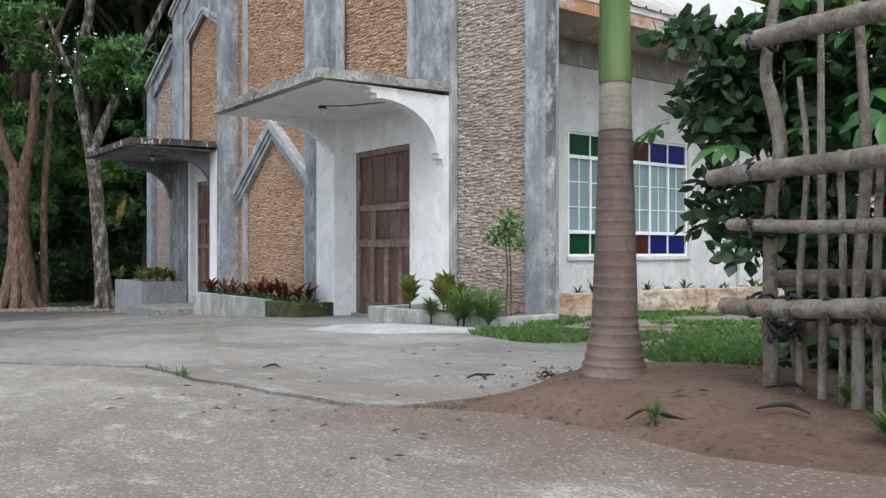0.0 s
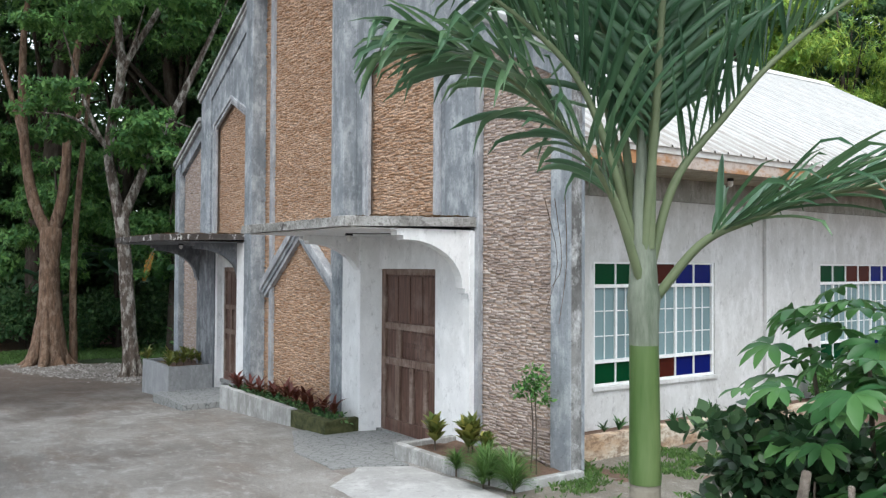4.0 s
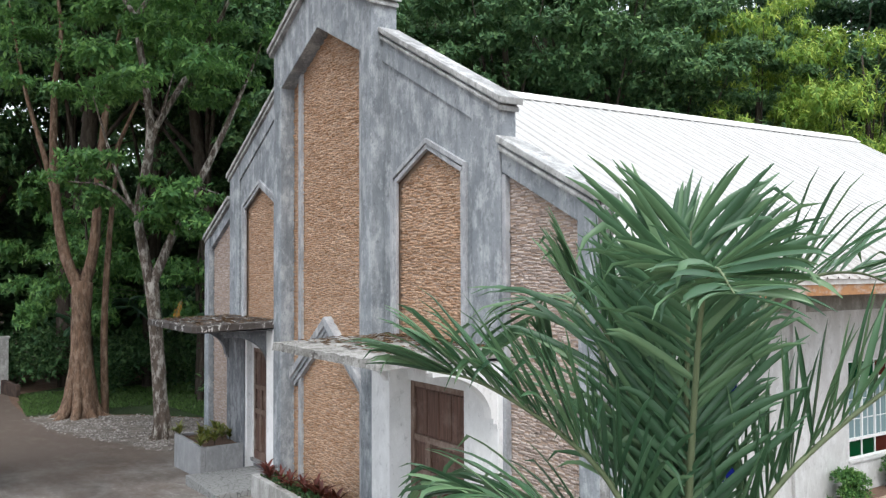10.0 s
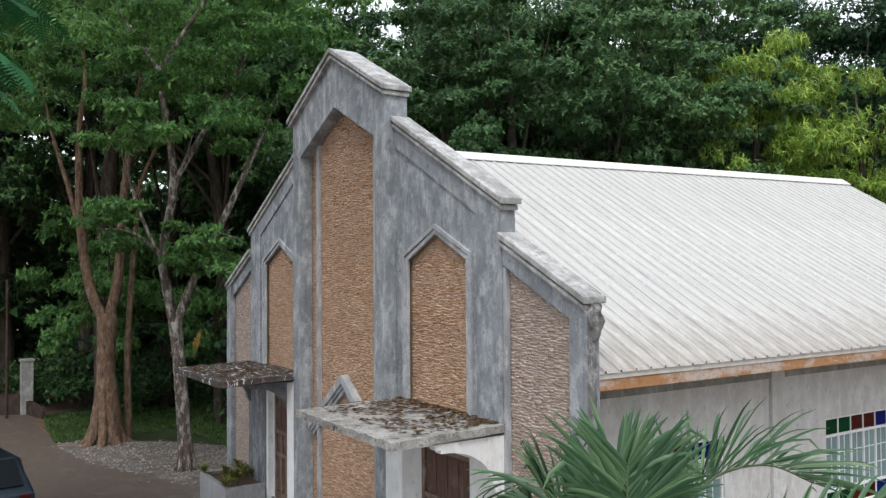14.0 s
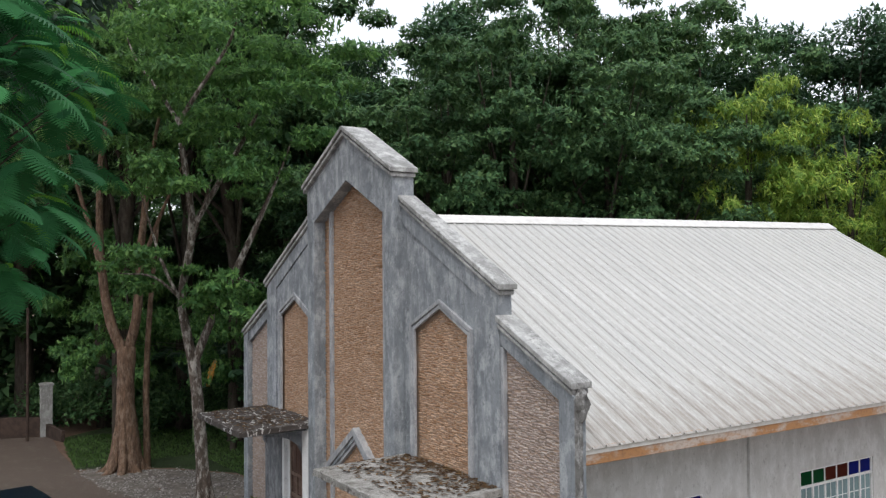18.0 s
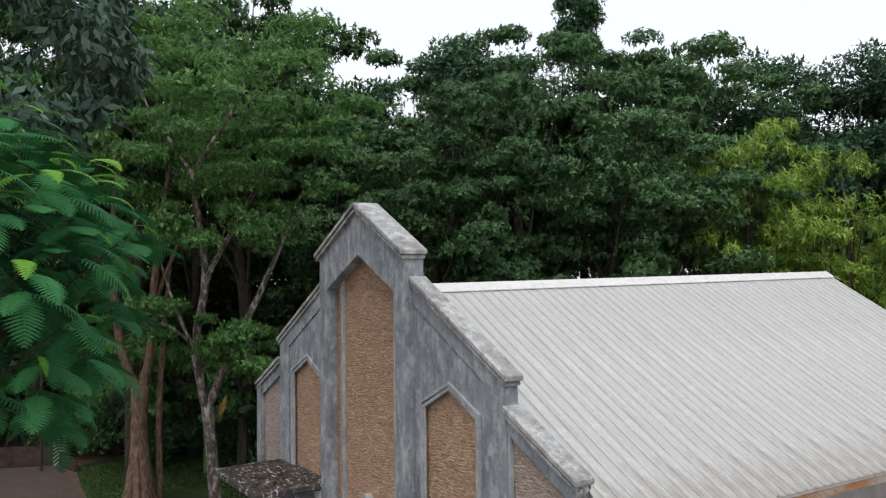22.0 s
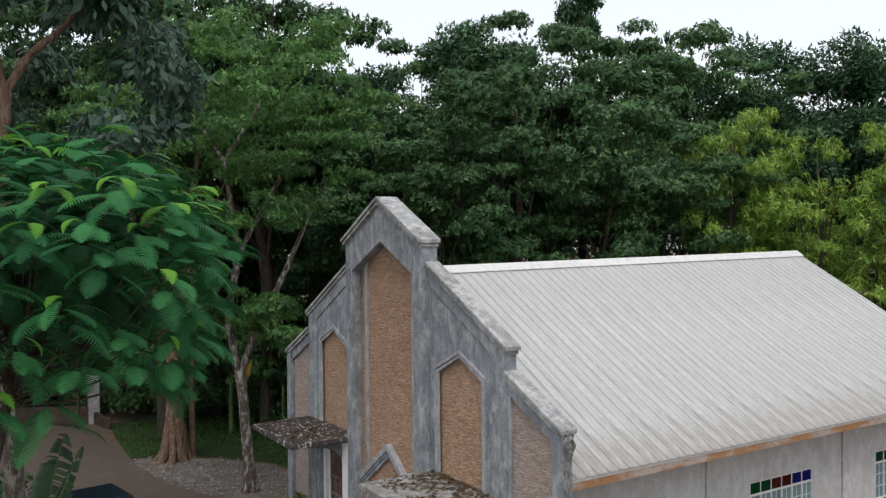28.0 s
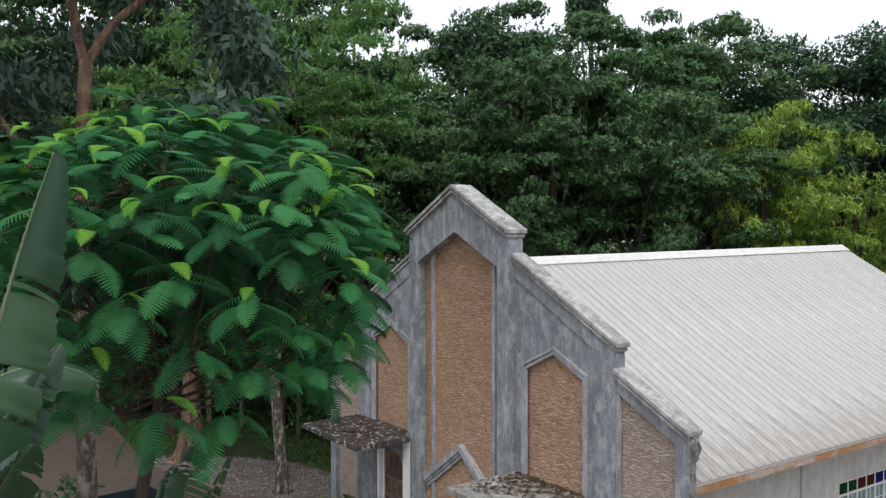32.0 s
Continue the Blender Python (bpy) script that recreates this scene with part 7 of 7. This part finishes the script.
leafy_bush("hedge_bush", (8.9, -2.75, ground_z(8.9, -2.75)), "dense dark hedge bush behind the fence",
           [limb([(8.6 + 0.12 * k, -2.9 + 0.05 * math.sin(k * 2), 0.3), (8.6 + 0.12 * k, -2.85, 0.9), (8.6 + 0.13 * k, -2.8, 1.7)], [0.016, 0.014, 0.006], 8) for k in range(7)],
           cs, [(0.26, 0.26, 0.2)] * len(cs), 90, 0.085, M_LEAF_BUSH, 70, 0.28)

rng = np.random.default_rng(79)
for bx, by, h, r in ((-1.3, -9.1, 2.9, 0.9), (-3.7, -8.7, 3.3, 0.95), (-0.4, -8.0, 1.9, 0.6)):
    g = ground_z(bx, by)
    cs = [(bx + r * 0.6 * rng.normal(), by + r * 0.6 * rng.normal(), g + 0.15 + (h - 0.2) * rng.random() ** 0.8) for k in range(46)]
    leafy_bush("understorey_bush", (bx, by, g), "dark leafy shrub at the foot of the tall tree",
               [limb([(bx + 0.1 * math.cos(k), by + 0.1 * math.sin(k), g - 0.1), (bx + 0.2 * math.cos(k), by + 0.2 * math.sin(k), g + h * 0.5), (bx + 0.4 * math.cos(k), by + 0.4 * math.sin(k), g + h * 0.9)], [0.025, 0.018, 0.008], 8) for k in range(5)],
               cs, [(0.42, 0.42, 0.26)] * len(cs), 80, 0.16, M_LEAF_BUSH, int(80 + 10 * h), 0.26)


def palmate_mesh(seed, r):
    """A hand-shaped leaf of seven leaflets round its stalk."""
    rng = np.random.default_rng(seed)
    V, F = [], []
    for k in range(7):
        a = (k - 3) * 0.62 + 0.06 * rng.normal()
        L = r * (1.0 - 0.09 * abs(k - 3)) * rng.uniform(0.9, 1.08)
        h, b = Vector((math.cos(a), math.sin(a), 0)), Vector((-math.sin(a), math.cos(a), 0))
        o = len(V)
        for m, (g, w) in enumerate(((0.05, 0.02), (0.35, 0.13), (0.65, 0.17), (0.88, 0.1), (1.0, 0.01))):
            c = h * L * g + Vector((0, 0, 0.06 * L * math.sin(g * 3) - 0.22 * L * g * g))
            V += [tuple(c - b * w * L + Vector((0, 0, w * L * 0.3))), tuple(c), tuple(c + b * w * L + Vector((0, 0, w * L * 0.3)))]
        for m in range(4):
            r0, r1 = o + m * 3, o + m * 3 + 3
            F += [(r0, r0 + 1, r1 + 1, r1), (r0 + 1, r0 + 2, r1 + 2, r1 + 1)]
    return mesh_np(V, F)


cassava = thing("cassava_plant", (8.4, -3.1, ground_z(8.4, -3.1)), "tall shrub with hand-shaped bright green leaves", "bush")
stems = [limb([(8.35 + 0.1 * k, -3.1 + 0.07 * (k % 2), 0.3), (8.3 + 0.12 * k, -3.08, 1.0), (8.14 + 0.2 * k, -3.05 + 0.05 * math.sin(k), 1.95)], [0.016, 0.014, 0.007], 10) for k in range(5)]
part("stem", tubes(stems, 7, 0.08, 31), M_BARK, cassava, "", True)
M_CASSAVA = leafmat("cassava_leaf", (0.035, 0.11, 0.04), (0.07, 0.19, 0.06), (0.13, 0.28, 0.08), 0.4, 0.35, 0.25)
hm = [palmate_mesh(80 + k, 0.14) for k in range(3)]
for me in hm:
    me.name = "leaf"
    me.materials.append(M_CASSAVA)
rng = np.random.default_rng(71)
for k in range(230):
    a = k * 2.4
    s = rng.uniform(0, 4.6)
    base = Vector((8.14 + 0.2 * s, -3.12 + 0.12 * rng.normal(), rng.uniform(1.15, 2.06)))
    p = base + Vector((math.cos(a), math.sin(a), 0)) * rng.uniform(0.06, 0.32) + Vector((0, 0, rng.uniform(-0.05, 0.12)))
    ob = new("leaf", hm[k % 3])
    ob.parent = cassava
    ob.matrix_basis = Matrix.Translation(p - cassava.location) @ Euler((rng.normal() * 0.25, radians(15) + rng.normal() * 0.25, a)).to_matrix().to_4x4() @ Matrix.Scale(rng.uniform(0.75, 1.15), 4)


# ---- bananas ----
def banana_leaf(base, az, el, L, W, sag, seed, tears, parent, face=None, name="leaf", label="", fold=0.0, material=None):
    """A long blade in strips on a thick midrib; strips hang apart where it is torn. face: the way the blade looks."""
    rng = np.random.default_rng(seed)
    a, e = radians(az), radians(el)
    h = Vector((math.cos(a), math.sin(a), 0))
    N = 84
    p, ang, pts, tan = Vector(base), e, [], []
    for i in range(N + 1):
        d = h * math.cos(ang) + Vector((0, 0, 1)) * math.sin(ang)
        pts.append(p.copy()); tan.append(d)
        p = p + d * (L / N)
        ang -= radians(sag) / N * (0.3 + 1.4 * i / N)
    v, f = tube_arrays([tuple(q) for q in pts], list(np.linspace(0.024, 0.004, N + 1)), 6)
    rib = part(name, mesh_np(v, f), M_STEM, parent, label, True)
    V, F = [], []
    for s in (1, -1):
        hang, o = 0.0, None
        for i in range(5, N + 1):
            t = (i - 5) / (N - 5)
            if o is None or rng.random() < tears * 0.55:
                hang, o = 0.12 + 0.45 * rng.random() * tears * 5, None
            d = tan[i]
            side = d.cross(Vector(face)).normalized() if face else Vector((-math.sin(a), math.cos(a), 0))
            up = Vector(face) if face else side.cross(d)
            if not face and up.z < 0:
                up = -up
            w = W * (math.sin(math.pi * min(1, 0.10 + 0.88 * t)) ** 0.6) * rng.uniform(0.94, 1.04) + 0.004
            wave = 0.006 * (-1) ** i
            row = []
            for m in range(5):
                g = m / 4
                q = pts[i] + up * wave * min(1, g * 3) + side * s * w * g * math.cos(hang * g) * (math.cos(fold) if s < 0 else 1) - up * (w * g * math.sin(fold) if s < 0 else 0) + up * w * (0.22 * math.sin(g * 2.6) - 0.2 * g * g) - Vector((0, 0, 1)) * w * g * g * hang + d * w * 0.2 * g
                row.append(tuple(q))
            k = len(V)
            V += row
            if o is not None:
                F += [(o + m, o + m + 1, k + m + 1, k + m) for m in range(4)]
            o = k
    part("blade", mesh_np(V, F), material or M_BANANA, rib, "", True)
    return rib


def banana(x, y, h, n, L, seed, label, leaves=None):
    z = ground_z(x, y)
    b = thing("banana_plant", (x, y, z), label, "banana plant", "banana plants")
    part("pseudostem", tubes([limb([(x, y, z - 0.1), (x + 0.03, y, z + h * 0.5), (x, y + 0.03, z + h)], [0.13, 0.11, 0.06], 12)], 10, 0.05, seed), M_SHAFT, b, "", True)
    rng = np.random.default_rng(seed)
    if leaves is None:
        leaves = [(k * 137 + rng.uniform(-15, 15), rng.uniform(40, 78), L * rng.uniform(0.8, 1.1), rng.uniform(35, 95)) for k in range(n)]
    for k, (az, el, LL, sag) in enumerate(leaves):
        banana_leaf((x + 0.04 * math.cos(radians(az)), y + 0.04 * math.sin(radians(az)), z + h - 0.1), az, el, LL, LL * 0.13, sag, seed * 10 + k, 0.2, b)
    return b


near_banana = banana(6.85, -10.66, 5.4, 0, 2.3, 81, "tall banana plant with torn broad leaves near the flame tree", [(225, 55, 1.5, 70)])
banana_leaf((6.79, -10.75, 5.55), 58, 79, 2.85, 0.33, 10, 811, 0.14, near_banana, (0.82, -0.5, 0.15), fold=1.15)
curl_banana = banana(5.25, -10.9, 5.5, 0, 1.6, 83, "banana plant with a pale curled young leaf", [(240, 60, 1.3, 70)])
banana_leaf((5.25, -10.85, 5.7), 84, 80, 1.95, 0.25, 125, 812, 0.14, curl_banana, (0.6, -0.45, 0.65), "leaf", "pale curled torn leaf", 0.5)
banana_leaf((6.8, -10.66, 5.5), 238, 66, 1.5, 0.25, 70, 813, 0.2, near_banana, (0.75, -0.35, 0.5))
for az, el, LL, sag, sd in ((120, 76, 1.8, 30, 814), (20, 70, 1.5, 40, 815), (200, 70, 1.7, 35, 816), (165, 80, 1.5, 20, 817)):
    banana_leaf((6.85, -10.64, 5.45), az, el, LL, 0.24, sag, sd, 0.16, near_banana)
low_banana = banana(2.65, -8.3, 4.1, 0, 1.6, 82, "banana plant with dark upright torn leaves below the flame tree", [(150, 60, 1.2, 60)])
banana_leaf((2.6, -8.15, 3.5), 66, 82, 1.85, 0.3, 8, 821, 0.3, low_banana, (0.82, -0.5, 0.15))
banana_leaf((2.9, -8.3, 3.5), 40, 66, 2.0, 0.1, 6, 822, 0.3, low_banana, (0.82, -0.5, 0.15))
for k, (x, y, h, L) in enumerate(((-20.5, 4.2, 2.4, 2.6), (-23.5, 2.8, 2.8, 2.8), (-16.8, 4.6, 2.6, 2.5), (-26.0, 5.2, 3.0, 3.0), (-14.8, 5.4, 3.0, 2.6), (-27.5, 0.9, 2.4, 2.6))):
    shaded = banana(x, y, h, 7, L, 90 + k, "banana plant in the shade of the wood")
    if k == 0:
        banana_leaf((-19.35, 2.4, 2.75), 215, -62, 1.15, 0.13, 20, 921, 0.3, shaded, (0.8, -0.5, 0.2), "dead_leaf", "hanging orange-yellow dead leaf", 0.0, M_YELLOW)

# ---- undergrowth of the wood ----
rng = np.random.default_rng(72)
cs, rs = [], []
for k in range(230):
    f = rng.random()
    x = -10.5 - 24 * f + rng.normal()
    y = 5.0 + 4.5 * rng.random() - 9.5 * max(0, f - 0.55) * 2 + rng.normal() * 0.8
    if x > X_W - 1.4 or (y < -1.0 and x > -28):
        continue
    k2 = rng.uniform(0.6, 1.4)
    cs.append((x, y, ground_z(x, y) + rng.uniform(0.1, 2.6) * (1.4 if y > 6 else 0.8)))
    rs.append((k2, k2, k2 * 0.8))
tagged(part("undergrowth", leaf_mesh(rng, cs, rs, 240, 0.24, aspect=0.28, slim=True), M_LEAF_FAR), "dense shaded undergrowth at the wood's edge", "undergrowth", kind="stuff")
cs, rs = [], []
for k in range(640):
    a = rng.uniform(1.1, 3.75) if k < 380 else rng.uniform(2.75, 3.6)
    d = rng.uniform(36, 52)
    cs.append((-2 + d * math.cos(a), 2 + d * math.sin(a), -1.5 + (16.5 if a < 2.7 else 13.0) * rng.random() ** 0.8))
    q = rng.uniform(1.6, 3.2)
    rs.append((q, q, q * 0.8))
for k in range(112):
    cs.append((rng.uniform(-44, -34), rng.uniform(-9, 11), rng.uniform(-1.5, 9)))
    q = rng.uniform(1.2, 2.2)
    rs.append((q, q, q * 0.8))
for k in range(110):
    cs.append((rng.uniform(-14, 6), rng.uniform(27, 42), rng.uniform(-1.0, 8.5)))
    q = rng.uniform(1.5, 2.6)
    rs.append((q, q, q * 0.8))
tagged(part("far_thicket", leaf_mesh(rng, cs, rs, 190, 0.58, aspect=0.32, slim=True), M_LEAF_FAR), "dark thicket closing the wood behind", "woods", kind="stuff")

# thin service cables slung among the trees
for k, z in enumerate((0.0, -0.14)):
    line = limb([(-25.55, 0.2, 3.2 + z), (-25.4, 0.9, 3.1 + z), (-24.8, 3.7, 2.78 + z * 1.3), (-24.3, 6.0, 2.65 + z)], [0.009, 0.009], 18)
    tagged(part("cable", tubes([line], 5), M_GRAVEL), "thin pale service cable slung among the trees", "cable", "cables among the trees")
pole = thing("thin_pole", (-29.6, -2.95, -1.5), "thin rust-brown pole beside the gate", "pole")
part("shaft", tubes([limb([(-29.6, -2.95, -1.6), (-29.6, -2.94, 1.5), (-29.58, -2.95, 4.5)], [0.07, 0.065, 0.06], 8)], 10), M_OLDWALL, pole, "", True)

# ---- gate pillar, old wall, car ----
pillar = thing("gate_pillar", (-30.7, -2.05, -1.5), "weathered pale concrete gate pillar on a low wall", "pillar")
part("shaft", block(-30.95, -30.45, -2.3, -1.8, -1.6, 0.85, 0.02), M_PLANTER, pillar)
part("cap", block(-31.0, -30.4, -2.35, -1.75, 0.85, 0.95, 0.02), M_PLANTER, pillar)
low = thing("low_wall", (-32.5, -4.5, -1.6), "dark reddish low garden wall by the gate", "wall")
part("wall_bay", prism([(-30.9, -2.3), (-30.7, -2.3), (-34.2, -9.5), (-34.4, -9.5)], -1.7, -0.6, "z", 0.02), M_OLDWALL, low)
part("wall_bay", prism([(-30.45, -1.9), (-30.45, -2.1), (-28.2, -1.75), (-28.2, -1.6)], -1.7, -0.9, "z", 0.02), M_OLDWALL, low)


def parked_car(x, y, turn):
    car = thing("car", (x, y, 0), "parked dark blue car on the yard", "car")
    z = ground_z(x, y)
    side = [(-2.05, 0.35), (-2.1, 0.62), (-1.95, 0.86), (-1.15, 0.95), (-0.45, 1.46), (1.15, 1.5), (1.95, 0.98), (2.1, 0.9), (2.12, 0.4), (1.9, 0.28), (-1.9, 0.28)]
    bm = prism(side, -0.82, 0.82, "y", 0.07)
    for v in bm.verts:
        if v.co.z > 1.0:
            v.co.y *= 1 - 0.24 * (v.co.z - 1.0)
    bodies = [("body", bm, M_CAR, "glossy dark blue body")]
    for s in (1, -1):
        bodies.append(("side_window", prism([(-0.85, 1.0), (-0.40, 1.38), (0.25, 1.41), (0.25, 1.0)], s * 0.745, s * 0.80, "y", 0.01), M_CAR_GLASS, ""))
        bodies.append(("side_window", prism([(0.33, 1.0), (0.33, 1.41), (1.05, 1.42), (1.6, 1.02)], s * 0.745, s * 0.80, "y", 0.01), M_CAR_GLASS, ""))
        bodies.append(("headlight", block(-2.12, -1.95, s * 0.5 - 0.13, s * 0.5 + 0.13, 0.64, 0.78, 0.03), M_BULB, "clear headlight"))
        bodies.append(("tail_light", block(2.02, 2.14, s * 0.62 - 0.1, s * 0.62 + 0.1, 0.72, 0.9, 0.02), M_RED_GLASS, "red tail light"))
        bodies.append(("mirror", block(-0.75, -0.6, s * 0.86 - 0.09, s * 0.86 + 0.09, 1.0, 1.12, 0.03), M_CAR, ""))
    bodies.append(("windscreen", prism([(-1.06, 1.01), (-0.48, 1.43), (-0.455, 1.42), (-1.03, 1.0)], -0.66, 0.66, "y", 0.004), M_CAR_GLASS, ""))
    bodies.append(("rear_window", prism([(1.2, 1.46), (1.87, 1.03), (1.9, 1.05), (1.23, 1.48)], -0.64, 0.64, "y", 0.004), M_CAR_GLASS, ""))
    R = pose(x, y, z, 0, 0, turn)
    for n, b, m, lab in bodies:
        b.transform(R)
        part(n, b, m, car, lab)
    for wx in (-1.3, 1.3):
        for s in (1, -1):
            bm = bmesh.new()
            bmesh.ops.create_cone(bm, segments=24, radius1=0.31, radius2=0.31, depth=0.2, cap_ends=True, matrix=R @ Matrix.Translation((wx, s * 0.74, 0.31)) @ Matrix.Rotation(math.pi / 2, 4, "X"))
            bevelled(bm, 0.03)
            t = part("wheel", bm, M_TYRE, car, "", True)
            bm = bmesh.new()
            bmesh.ops.create_cone(bm, segments=18, radius1=0.19, radius2=0.17, depth=0.03, cap_ends=True, matrix=R @ Matrix.Translation((wx, s * 0.845, 0.31)) @ Matrix.Rotation(s * -math.pi / 2, 4, "X"))
            part("rim", bm, M_RIM, t)


parked_car(-9.8, -5.55, 8)

# ---- single stones of the wing beside the main door ----
_variants = []
for k in range(6):
    me = stones_mesh([(0, 0, 0.13, 0.03, 0.006 + 0.003 * k, (k - 2.5) * 0.002)], 0.0)
    me.name = "stone"
    me.materials.append(M_STONE_B)
    _variants.append(me)
M_STONE_ONE = M_STONE_B.copy()
M_STONE_ONE.name = "mauve_single_stone"
_t = M_STONE_ONE.node_tree
_isl = [n for n in _t.nodes if n.bl_idname == "ShaderNodeNewGeometry"][0]
_obj = _t.nodes.new("ShaderNodeObjectInfo")
for l in list(_t.links):
    if l.from_node == _isl:
        _t.links.new(_obj.outputs["Random"], l.to_socket)
for me in _variants:
    me.materials[0] = M_STONE_ONE
for k, (x, z, w, h, d, t) in enumerate(wing_stones):
    ob = new("stone", _variants[k % 6])
    ob.parent = church
    ob.matrix_basis = Matrix.Translation(Vector((x, 0.02, z)) - church.location) @ Matrix.Diagonal((w / 0.13, 1, h / 0.03, 1))
